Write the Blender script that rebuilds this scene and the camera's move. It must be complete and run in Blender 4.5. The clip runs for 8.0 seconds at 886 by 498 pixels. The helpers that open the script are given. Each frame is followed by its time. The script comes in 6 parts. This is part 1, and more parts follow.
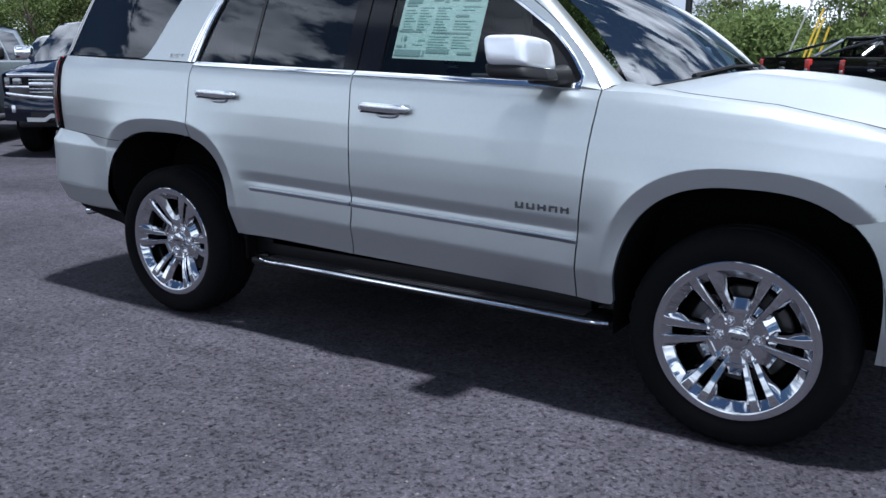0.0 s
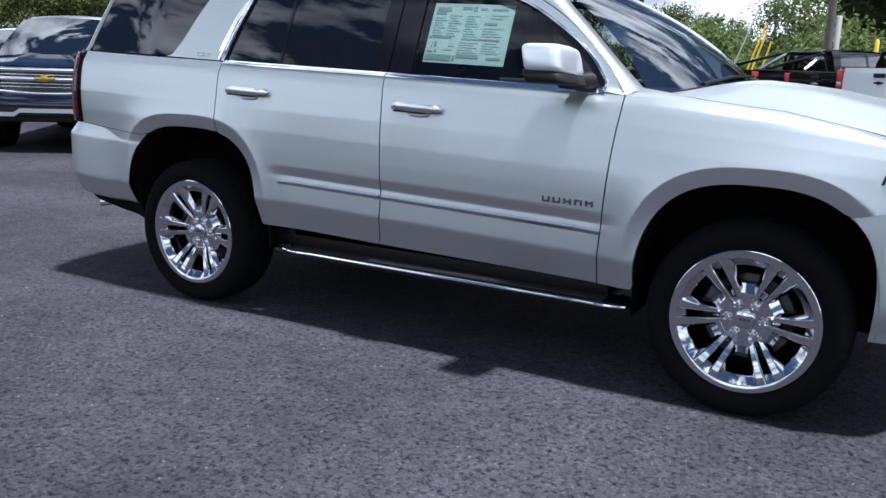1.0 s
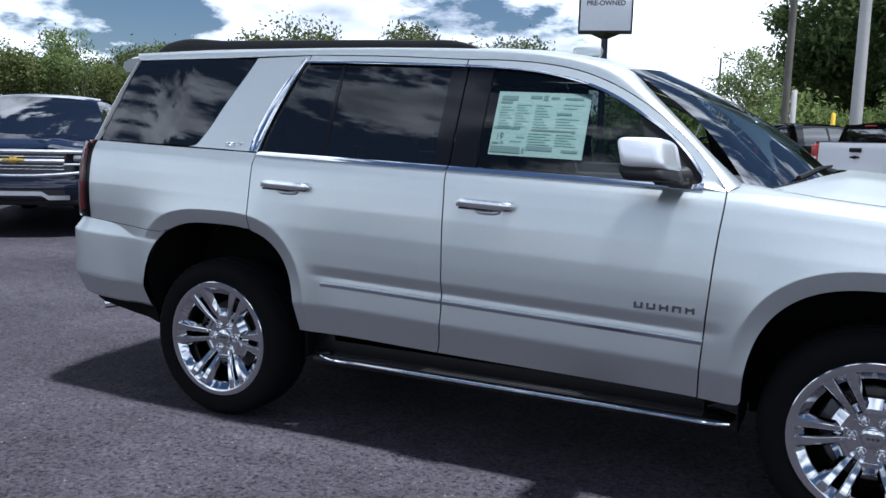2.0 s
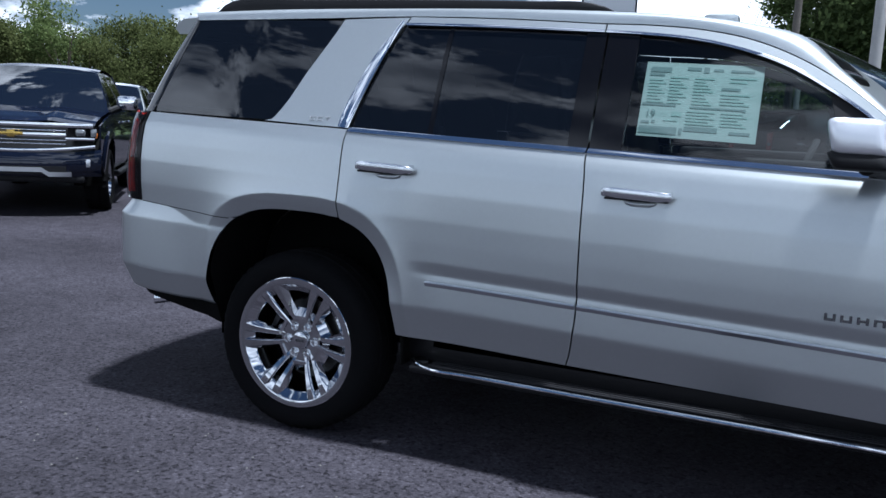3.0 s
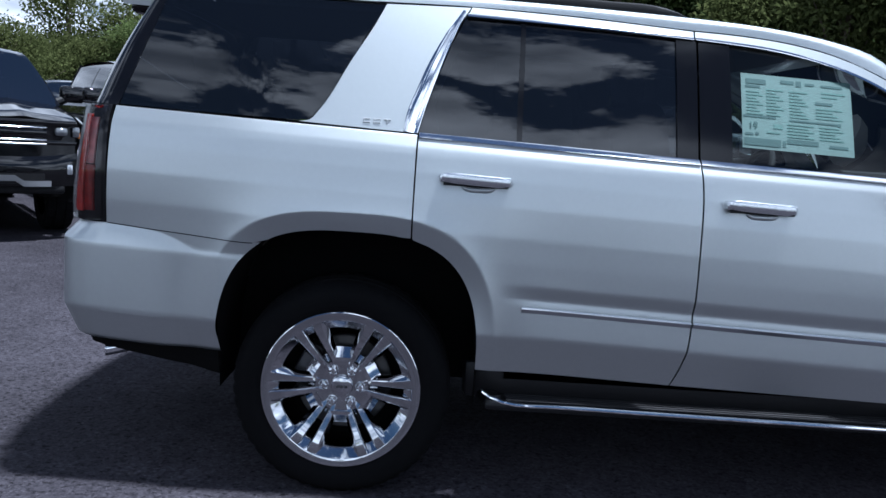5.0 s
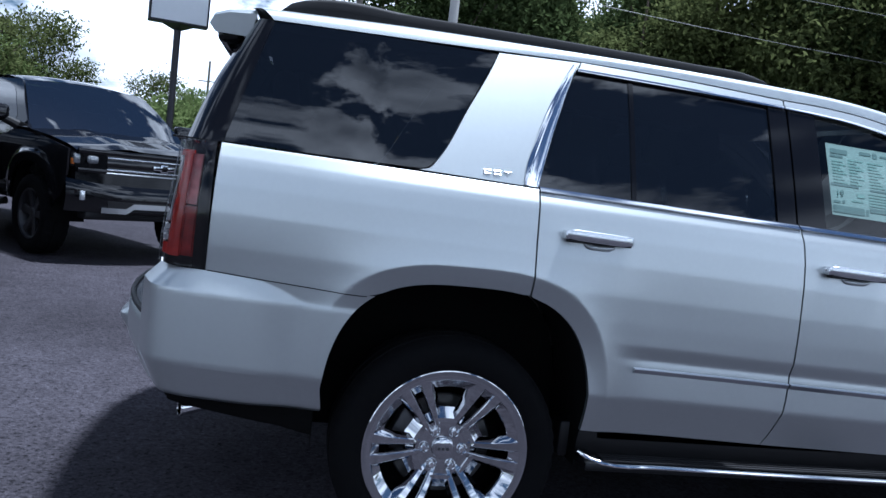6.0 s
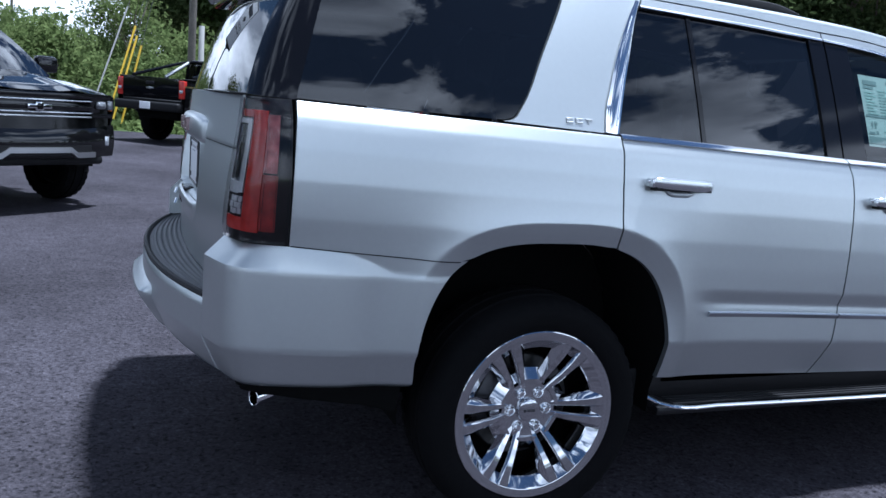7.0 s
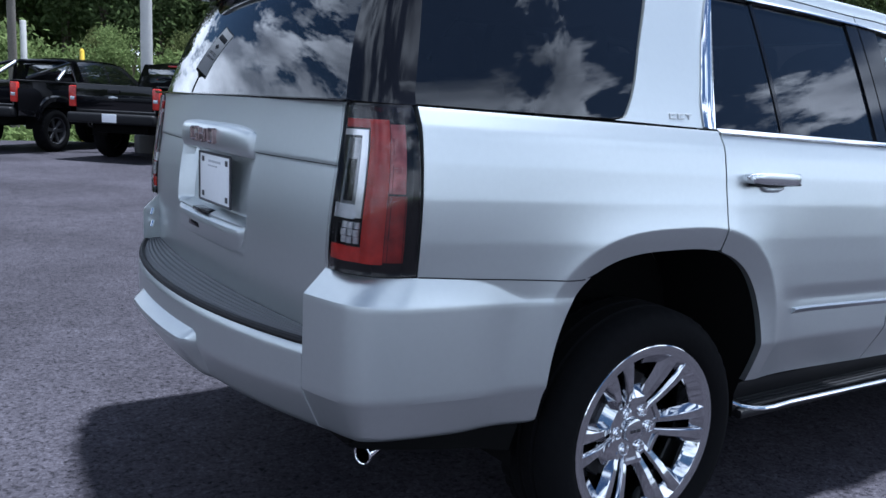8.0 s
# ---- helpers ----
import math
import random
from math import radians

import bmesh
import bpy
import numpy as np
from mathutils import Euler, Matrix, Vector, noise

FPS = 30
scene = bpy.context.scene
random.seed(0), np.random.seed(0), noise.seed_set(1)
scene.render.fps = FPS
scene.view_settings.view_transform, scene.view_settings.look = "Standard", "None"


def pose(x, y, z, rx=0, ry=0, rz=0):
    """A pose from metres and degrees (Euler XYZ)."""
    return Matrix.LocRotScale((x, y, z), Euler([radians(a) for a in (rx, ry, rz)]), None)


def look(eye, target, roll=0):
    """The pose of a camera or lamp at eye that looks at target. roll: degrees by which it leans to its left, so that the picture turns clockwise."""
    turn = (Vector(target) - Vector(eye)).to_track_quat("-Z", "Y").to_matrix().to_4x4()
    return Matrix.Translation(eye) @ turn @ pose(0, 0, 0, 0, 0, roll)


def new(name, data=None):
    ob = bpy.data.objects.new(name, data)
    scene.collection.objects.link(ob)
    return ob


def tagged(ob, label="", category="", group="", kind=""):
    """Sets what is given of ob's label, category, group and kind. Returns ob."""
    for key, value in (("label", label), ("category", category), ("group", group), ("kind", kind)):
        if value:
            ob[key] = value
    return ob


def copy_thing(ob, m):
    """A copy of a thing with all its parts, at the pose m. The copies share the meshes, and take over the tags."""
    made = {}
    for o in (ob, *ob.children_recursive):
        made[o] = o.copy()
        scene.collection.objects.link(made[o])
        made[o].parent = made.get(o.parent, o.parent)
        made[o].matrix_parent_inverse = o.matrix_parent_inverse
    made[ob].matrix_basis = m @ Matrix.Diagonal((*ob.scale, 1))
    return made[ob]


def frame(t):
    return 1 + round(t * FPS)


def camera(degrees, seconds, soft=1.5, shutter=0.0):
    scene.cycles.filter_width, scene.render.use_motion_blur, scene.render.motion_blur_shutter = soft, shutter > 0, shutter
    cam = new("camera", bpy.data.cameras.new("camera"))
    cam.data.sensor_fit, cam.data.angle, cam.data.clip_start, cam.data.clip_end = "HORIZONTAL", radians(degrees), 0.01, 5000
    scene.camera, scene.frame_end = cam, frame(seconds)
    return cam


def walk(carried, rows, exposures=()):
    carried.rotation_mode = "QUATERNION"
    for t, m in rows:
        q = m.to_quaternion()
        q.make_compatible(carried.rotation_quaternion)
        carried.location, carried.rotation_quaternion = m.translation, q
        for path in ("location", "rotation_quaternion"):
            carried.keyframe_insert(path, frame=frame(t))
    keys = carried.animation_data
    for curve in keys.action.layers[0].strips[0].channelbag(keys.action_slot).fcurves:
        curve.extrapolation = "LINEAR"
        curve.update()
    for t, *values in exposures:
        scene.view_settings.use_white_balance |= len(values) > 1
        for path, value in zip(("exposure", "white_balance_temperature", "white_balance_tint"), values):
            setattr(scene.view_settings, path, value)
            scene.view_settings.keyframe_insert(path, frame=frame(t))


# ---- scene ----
cam = camera(55.5, 8.0)
PATH = [
    (0, (3.6, -3.933, 1.351), (2.55, -2.288, 0.914), 0.5),
    (0.5, (3.613, -4.19, 1.326), (2.553, -2.554, 0.877), 3.9),
    (1, (3.425, -4.374, 1.343), (2.491, -2.657, 0.918), 1.9),
    (1.5, (3.165, -4.286, 1.383), (2.309, -2.502, 1.087), 1.1),
    (1.7, (3.031, -4.266, 1.41), (2.166, -2.48, 1.161), 1.7),
    (2.8, (2.13, -4.104, 1.426), (1.354, -2.287, 1.115), 1.1),
    (3, (2.017, -4.013, 1.381), (1.22, -2.203, 1.079), 2.6),
    (3.5, (1.554, -4.081, 1.292), (0.972, -2.18, 1.075), 4.5),
    (4, (1.147, -4.056, 1.312), (0.734, -2.117, 1.052), 2.9),
    (4.2, (1.041, -3.986, 1.32), (0.652, -2.056, 0.968), 2.8),
    (5.3, (0.015, -3.925, 1.353), (0.182, -1.949, 1.092), 3.6),
    (5.5, (-0.151, -3.864, 1.353), (0.069, -1.898, 1.059), 3.6),
    (6, (-0.603, -3.76, 1.333), (-0.239, -1.801, 1.162), 6.6),
    (6.5, (-0.976, -3.628, 1.363), (-0.359, -1.745, 1.093), 4.8),
    (7, (-1.32, -3.35, 1.378), (-0.586, -1.52, 1.044), 4.7),
    (7.5, (-1.658, -3.064, 1.35), (-0.723, -1.327, 1.022), 5.8),
    (8, (-1.888, -2.713, 1.363), (-0.814, -1.059, 1.029), 2.7),
]
walk(cam, [(t, look(eye, target, roll)) for t, eye, target, roll in PATH],
     exposures=[(0, 1.05, 5500, 10), (1.7, 1.12, 5600, 10), (3.0, 0.74, 5350, 10), (4.0, 0.72, 5350, 10), (5.5, 0.90, 5200, 10), (6.0, 0.86, 5150, 10), (6.5, 1.02, 5150, 10), (7.5, 1.10, 5200, 10), (8, 1.32, 5250, 10)])

# ---- world, sun ----
SUN_WAY = Vector((0.25, -0.005, 1.0)).normalized()
world = bpy.data.worlds.new("sky")
scene.world = world
world.use_nodes = True
wn, wl = world.node_tree.nodes, world.node_tree.links
wn.clear()
w_out = wn.new("ShaderNodeOutputWorld")
w_bg = wn.new("ShaderNodeBackground")
w_sky = wn.new("ShaderNodeTexSky")
w_sky.sky_type = "NISHITA"
w_sky.sun_disc = False
w_sky.sun_elevation = math.asin(SUN_WAY.z)
w_sky.sun_rotation = math.atan2(SUN_WAY.x, SUN_WAY.y)
w_sky.altitude, w_sky.air_density, w_sky.dust_density, w_sky.ozone_density = 100, 1.0, 0.3, 2.5
w_co = wn.new("ShaderNodeTexCoord")
w_map = wn.new("ShaderNodeMapping")
w_map.inputs["Scale"].default_value = (1.0, 1.0, 2.6)
w_map.inputs["Location"].default_value = (0.9, 2.3, 0.4)
w_n = wn.new("ShaderNodeTexNoise")
w_n.inputs["Scale"].default_value, w_n.inputs["Detail"].default_value, w_n.inputs["Roughness"].default_value = 2.7, 9.0, 0.60
w_ramp = wn.new("ShaderNodeValToRGB")
w_ramp.color_ramp.elements[0].position, w_ramp.color_ramp.elements[1].position = 0.50, 0.55
w_n2 = wn.new("ShaderNodeTexNoise")
w_n2.inputs["Scale"].default_value, w_n2.inputs["Detail"].default_value = 4.5, 6.0
w_ramp2 = wn.new("ShaderNodeValToRGB")
w_ramp2.color_ramp.elements[0].position, w_ramp2.color_ramp.elements[1].position = 0.36, 0.70
w_ramp2.color_ramp.elements[0].color = (10.5, 11.0, 12.0, 1)
w_ramp2.color_ramp.elements[1].color = (48, 48, 48.2, 1)
w_mix = wn.new("ShaderNodeMixRGB")
wl.new(w_co.outputs["Generated"], w_map.inputs["Vector"])
wl.new(w_map.outputs["Vector"], w_n.inputs["Vector"])
wl.new(w_map.outputs["Vector"], w_n2.inputs["Vector"])
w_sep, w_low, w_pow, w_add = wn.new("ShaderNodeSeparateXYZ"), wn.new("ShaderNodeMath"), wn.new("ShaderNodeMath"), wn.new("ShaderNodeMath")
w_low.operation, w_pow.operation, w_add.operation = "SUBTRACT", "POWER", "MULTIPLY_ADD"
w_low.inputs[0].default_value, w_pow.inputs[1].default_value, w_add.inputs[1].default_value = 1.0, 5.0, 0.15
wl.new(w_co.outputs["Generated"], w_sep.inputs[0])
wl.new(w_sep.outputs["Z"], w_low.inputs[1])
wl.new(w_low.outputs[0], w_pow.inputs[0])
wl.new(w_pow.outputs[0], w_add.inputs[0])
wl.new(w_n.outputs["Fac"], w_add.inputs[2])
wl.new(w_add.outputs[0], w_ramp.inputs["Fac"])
wl.new(w_n2.outputs["Fac"], w_ramp2.inputs["Fac"])
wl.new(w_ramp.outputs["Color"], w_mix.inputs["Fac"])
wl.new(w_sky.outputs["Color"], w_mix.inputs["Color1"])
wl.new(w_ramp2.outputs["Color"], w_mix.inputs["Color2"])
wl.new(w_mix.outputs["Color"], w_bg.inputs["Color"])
w_bg.inputs["Strength"].default_value = 0.029
wl.new(w_bg.outputs["Background"], w_out.inputs["Surface"])

sun = new("sun", bpy.data.lights.new("sun", "SUN"))
sun.data.energy, sun.data.angle, sun.data.color = 5.0, radians(3.0), (1.0, 0.96, 0.9)
sun.matrix_world = look(SUN_WAY * 60, (0, 0, 0))


# ---- materials ----
def material(name, color, rough=0.5, metal=0.0, coat=0.0, grain=0.0, scale=20.0, bump=0.0, stain=0.0, spec=0.5, coords="Object", coat_rough=0.03):
    """A principled surface with fine grain, broad stains and relief."""
    m = bpy.data.materials.new(name)
    m.use_nodes = True
    n, l = m.node_tree.nodes, m.node_tree.links
    b = n["Principled BSDF"]
    b.inputs["Base Color"].default_value = (*color, 1)
    b.inputs["Roughness"].default_value = rough
    b.inputs["Metallic"].default_value = metal
    b.inputs["Coat Weight"].default_value = coat
    b.inputs["Coat Roughness"].default_value = coat_rough
    b.inputs["Specular IOR Level"].default_value = spec
    if grain or stain or bump:
        co = n.new("ShaderNodeTexCoord")
        fine, broad = n.new("ShaderNodeTexNoise"), n.new("ShaderNodeTexNoise")
        fine.inputs["Scale"].default_value, fine.inputs["Detail"].default_value = scale, 5
        broad.inputs["Scale"].default_value, broad.inputs["Detail"].default_value = scale * 0.07, 4
        l.new(co.outputs[coords], fine.inputs["Vector"])
        l.new(co.outputs[coords], broad.inputs["Vector"])
        add = n.new("ShaderNodeMath")
        add.operation = "MULTIPLY_ADD"
        l.new(fine.outputs["Fac"], add.inputs[0])
        add.inputs[1].default_value = grain * 2
        add.inputs[2].default_value = 1 - grain
        add2 = n.new("ShaderNodeMath")
        add2.operation = "MULTIPLY_ADD"
        l.new(broad.outputs["Fac"], add2.inputs[0])
        add2.inputs[1].default_value = stain * 2
        add2.inputs[2].default_value = 1 - stain
        mul = n.new("ShaderNodeMath")
        mul.operation = "MULTIPLY"
        l.new(add.outputs[0], mul.inputs[0])
        l.new(add2.outputs[0], mul.inputs[1])
        hs = n.new("ShaderNodeHueSaturation")
        hs.inputs["Color"].default_value = (*color, 1)
        l.new(mul.outputs[0], hs.inputs["Value"])
        l.new(hs.outputs["Color"], b.inputs["Base Color"])
        if bump:
            bp = n.new("ShaderNodeBump")
            bp.inputs["Strength"].default_value, bp.inputs["Distance"].default_value = bump, 0.01
            l.new(fine.outputs["Fac"], bp.inputs["Height"])
            l.new(bp.outputs["Normal"], b.inputs["Normal"])
    return m


def glass(name, tint, clear, rough=0.0, ior=1.52):
    """Tinted car glass: a dark see-through sheet under a mirror-like surface."""
    m = bpy.data.materials.new(name)
    m.use_nodes = True
    n, l = m.node_tree.nodes, m.node_tree.links
    n.clear()
    out = n.new("ShaderNodeOutputMaterial")
    tr, dark, mix0 = n.new("ShaderNodeBsdfTransparent"), n.new("ShaderNodeBsdfDiffuse"), n.new("ShaderNodeMixShader")
    tr.inputs["Color"].default_value = (*tint, 1)
    dark.inputs["Color"].default_value = (0.004, 0.005, 0.007, 1)
    mix0.inputs["Fac"].default_value = clear
    gl, mix, fr = n.new("ShaderNodeBsdfGlossy"), n.new("ShaderNodeMixShader"), n.new("ShaderNodeFresnel")
    gl.inputs["Roughness"].default_value = rough
    fr.inputs["IOR"].default_value = ior
    l.new(dark.outputs[0], mix0.inputs[1])
    l.new(tr.outputs[0], mix0.inputs[2])
    l.new(fr.outputs[0], mix.inputs["Fac"])
    l.new(mix0.outputs[0], mix.inputs[1])
    l.new(gl.outputs[0], mix.inputs[2])
    l.new(mix.outputs[0], out.inputs["Surface"])
    return m


def car_paint(name, color, metal=0.0, rough=0.35, flake=0.05, coat=1.0, spec=0.5, coat_rough=0.03):
    return material(name, color, rough, metal, coat, flake, 900.0, 0.0, 0.03, spec, "Object", coat_rough)


SILVER = car_paint("silver_paint", (0.490, 0.520, 0.522), 0.88, 0.38, coat=0.45, coat_rough=0.22)
BLACK_PAINT = car_paint("black_paint", (0.005, 0.005, 0.006), 0.0, 0.4, 0.05, 1.0, 0.0)
NAVY_PAINT = car_paint("navy_paint", (0.005, 0.007, 0.016), 0.0, 0.4, 0.05, 0.9, 0.0)
GREY_PAINT = car_paint("grey_paint", (0.16, 0.19, 0.21), 0.6, 0.35)
LIGHT_PAINT = car_paint("light_grey_paint", (0.45, 0.48, 0.50), 0.6, 0.35)
WHITE_PAINT = car_paint("white_paint", (0.74, 0.75, 0.76), 0.0, 0.3)
CHROME = material("chrome", (0.86, 0.87, 0.88), 0.06, 1.0)
MOULD_CHROME = material("dark_chrome", (0.52, 0.54, 0.57), 0.28, 1.0)
LENS_GREY = material("headlamp_lens", (0.20, 0.21, 0.22), 0.1, 0.5, 1.0, 0.5, 50)
WHEEL_CHROME = material("wheel_chrome", (0.52, 0.53, 0.55), 0.06, 1.0)
MIRROR_CAP = material("bright_mirror_cap", (0.78, 0.79, 0.81), 0.34, 0.75, 0.5)
HANDLE = material("bright_handle", (0.66, 0.68, 0.70), 0.20, 1.0)
DARK_CHROME = material("dark_chrome", (0.30, 0.305, 0.31), 0.12, 1.0)
SATIN = material("satin_metal", (0.55, 0.56, 0.57), 0.28, 1.0)
DARK_METAL = material("dark_metal", (0.08, 0.08, 0.085), 0.45, 0.8, 0, 0.2, 60)
STEEL = material("brake_steel", (0.09, 0.088, 0.085), 0.4, 0.9, 0, 0.2, 90)
RUBBER = material("rubber", (0.0045, 0.0045, 0.005), 0.85, 0, 0, 0.25, 60, 0.1, 0.15, 0.08)
TRIM_BLACK = material("black_plastic", (0.010, 0.010, 0.011), 0.55, 0, 0, 0.15, 200, 0.08, 0, 0.2)
GLOSS_BLACK = material("gloss_black", (0.004, 0.004, 0.005), 0.08, 0, 0, 0, 20, 0, 0, 0.32)
PAD_GREY = material("grey_step_plastic", (0.075, 0.077, 0.082), 0.6, 0, 0, 0.15, 300, 0.15)
BOARD_BLACK = material("running_board_black", (0.007, 0.007, 0.008), 0.42, 0, 0, 0.2, 200, 0.08, 0, 0.3)
BOARD_TREAD = material("step_tread_rubber", (0.018, 0.018, 0.020), 0.5, 0, 0, 0.2, 200, 0.08, 0, 0.35)
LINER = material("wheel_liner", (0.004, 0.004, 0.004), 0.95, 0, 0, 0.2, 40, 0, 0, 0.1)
CABIN = material("dark_cabin", (0.02, 0.02, 0.022), 0.8, 0, 0, 0.2, 60)
LEATHER = material("tan_leather", (0.20, 0.17, 0.14), 0.55, 0, 0, 0.1, 120, 0.1)
GLASS_DARK = glass("privacy_glass", (0.12, 0.13, 0.15), 0.35, 0.0, 1.65)
GLASS_FRONT = glass("side_glass", (0.36, 0.42, 0.42), 0.95)
GLASS_WIND = glass("windshield_glass", (0.16, 0.22, 0.25), 0.95, 0.0, 3.8)
GLASS_TRUCK_FRONT = glass("truck_windshield_glass", (0.25, 0.28, 0.29), 0.7, 0.0, 3.4)
GLASS_TRUCK = glass("truck_glass", (0.25, 0.28, 0.29), 0.7, 0.0, 2.5)
RED_LENS = material("red_lens", (0.44, 0.028, 0.020), 0.25, 0, 0.0, 0.6, 30, 0.2, 0.8, 0.5)
RED_DEEP = material("deep_red_lens", (0.24, 0.016, 0.014), 0.25, 0, 0.0, 0.8, 30, 0.15, 0.8, 0.5)
CLEAR_LENS = material("clear_lens", (0.52, 0.54, 0.56), 0.16, 0.5, 1.0, 0.7, 60)
CLEAR_GUIDE = material("clear_light_guide", (0.78, 0.80, 0.82), 0.18, 0.6, 0.5, 0.15, 80)
LAMP_DARK = material("lamp_housing", (0.008, 0.008, 0.009), 0.12, 0, 0, 0, 20, 0, 0, 0.3)
LAMP_PINK = material("dusky_pink_lens", (0.30, 0.085, 0.085), 0.25, 0.2, 0.0, 0.8, 45, 0.2, 0.6)
LAMP_COVER = glass("lamp_cover", (0.93, 0.92, 0.92), 1.0, 0.0, 1.36)
AMBER = material("amber_lens", (0.75, 0.22, 0.03), 0.2, 0, 0.5)
PAPER = material("sticker_paper", (0.52, 0.64, 0.61), 0.6, 0, 0, 0.04, 30)
INK = material("sticker_ink", (0.27, 0.37, 0.36), 0.7)
INK_PALE = material("sticker_pale_ink", (0.43, 0.60, 0.56), 0.7)
GOLD = material("gold_badge", (0.55, 0.38, 0.10), 0.25, 0.9)
PLATE_WHITE = material("plate_white", (0.78, 0.79, 0.80), 0.4, 0, 0, 0.05, 60)
RED_BADGE = material("red_badge", (0.25, 0.02, 0.02), 0.3, 0, 0.6)
DARK_BADGE = material("dark_red_badge", (0.30, 0.22, 0.22), 0.25, 0.8, 0.8)
INK_GREY = material("faded_grey_print", (0.45, 0.46, 0.48), 0.6)
ORANGE = material("orange_rim", (0.22, 0.04, 0.02), 0.4)


# ---- geometry helpers ----
class Geo:
    """A growing list of corners and faces for one mesh."""

    def __init__(self):
        self.v, self.f = [], []

    def add(self, verts, faces, m=None):
        k = len(self.v)
        self.v += [tuple(m @ Vector(p)) if m else tuple(p) for p in verts]
        self.f += [tuple(i + k for i in f) for f in faces]
        return self

    def grid(self, fn, nu, nv, flip=False):
        pts = [fn(i / nu, j / nv) for j in range(nv + 1) for i in range(nu + 1)]
        faces = []
        for j in range(nv):
            for i in range(nu):
                a = j * (nu + 1) + i
                q = (a, a + 1, a + nu + 2, a + nu + 1)
                faces.append(q[::-1] if flip else q)
        return self.add(pts, faces)

    def slab(self, fn, fn2, nu, nv, flip=False):
        """Two grids, joined round their border into a closed sheet."""
        k = len(self.v)
        self.grid(fn, nu, nv, flip)
        self.grid(fn2, nu, nv, not flip)
        n = (nu + 1) * (nv + 1)
        loop = [i for i in range(nu + 1)] + [j * (nu + 1) + nu for j in range(1, nv + 1)]
        loop += [nv * (nu + 1) + i for i in range(nu - 1, -1, -1)] + [j * (nu + 1) for j in range(nv - 1, 0, -1)]
        for a, b in zip(loop, loop[1:] + loop[:1]):
            q = (k + b, k + a, k + n + a, k + n + b)
            self.f.append(q[::-1] if flip else q)
        return self

    def box(self, c, s, bevel=0.0, m=None, seg=2):
        bm = bmesh.new()
        bmesh.ops.create_cube(bm, size=1.0)
        for p in bm.verts:
            p.co = Vector((p.co.x * s[0], p.co.y * s[1], p.co.z * s[2]))
        if bevel:
            bmesh.ops.bevel(bm, geom=bm.edges[:], offset=min(bevel, min(s) * 0.49), segments=seg, affect="EDGES", profile=0.5)
        bm.verts.index_update()
        mm = Matrix.Translation(c) if m is None else Matrix.Translation(c) @ m
        self.add([p.co for p in bm.verts], [[q.index for q in f.verts] for f in bm.faces], mm)
        bm.free()
        return self

    def tube(self, pts, r, n=8, caps=True):
        pts = [Vector(p) for p in pts]
        rs = r if isinstance(r, (list, tuple)) else [r] * len(pts)
        k, up = len(self.v), Vector((0.013, 0.02, 1))
        for i, p in enumerate(pts):
            d = (pts[min(i + 1, len(pts) - 1)] - pts[max(i - 1, 0)]).normalized()
            a = d.cross(up if abs(d.z) < 0.95 else Vector((1, 0.02, 0))).normalized()
            b = a.cross(d)
            for j in range(n):
                t = 2 * math.pi * j / n
                self.v.append(tuple(p + (a * math.cos(t) + b * math.sin(t)) * rs[i]))
        for i in range(len(pts) - 1):
            for j in range(n):
                a, b = k + i * n + j, k + i * n + (j + 1) % n
                self.f.append((a, b, b + n, a + n))
        if caps:
            self.f.append(tuple(k + j for j in range(n))[::-1])
            self.f.append(tuple(k + (len(pts) - 1) * n + j for j in range(n)))
        return self

    def lathe(self, prof, n=48, c=(0, 0, 0), close=False):
        """Turns (radius, y) round an axis along y through c."""
        k, m = len(self.v), len(prof)
        for j in range(n):
            t = 2 * math.pi * j / n
            for r, y in prof:
                self.v.append((c[0] + r * math.cos(t), c[1] + y, c[2] + r * math.sin(t)))
        for j in range(n):
            for i in range(m - 1 + int(close)):
                a, b = k + j * m + i, k + ((j + 1) % n) * m + i
                a2, b2 = k + j * m + (i + 1) % m, k + ((j + 1) % n) * m + (i + 1) % m
                self.f.append((a, a2, b2, b))
        return self

    def plate(self, outline, put, depth, cham=0.0):
        """A flat piece with the given outline (a, b), a chamfered front and sides; put(a, b, d) places a corner at depth d."""
        n = len(outline)
        cx, cy = sum(p[0] for p in outline) / n, sum(p[1] for p in outline) / n
        ins = []
        for i in range(n):
            p0, p1, p2 = (Vector((*outline[(i + j) % n], 0)) for j in (-1, 0, 1))
            e1, e2 = (p1 - p0).normalized(), (p2 - p1).normalized()
            nn = Vector((-(e1.y + e2.y), e1.x + e2.x, 0))
            nn = nn.normalized() / max(0.35, math.sqrt(max(0.05, (1 + e1.dot(e2)) / 2)))
            ins.append((p1.x + nn.x * cham, p1.y + nn.y * cham))
        k = len(self.v)
        self.v += [tuple(put(a, b, 0)) for a, b in ins] + [tuple(put(a, b, cham)) for a, b in outline] + [tuple(put(a, b, depth)) for a, b in outline]
        self.f.append(tuple(k + i for i in range(n)))
        for lay in (0, 1):
            for i in range(n):
                a, b = k + lay * n + i, k + lay * n + (i + 1) % n
                self.f.append((a, a + n, b + n, b))
        self.f.append(tuple(k + 2 * n + i for i in range(n))[::-1])
        return self


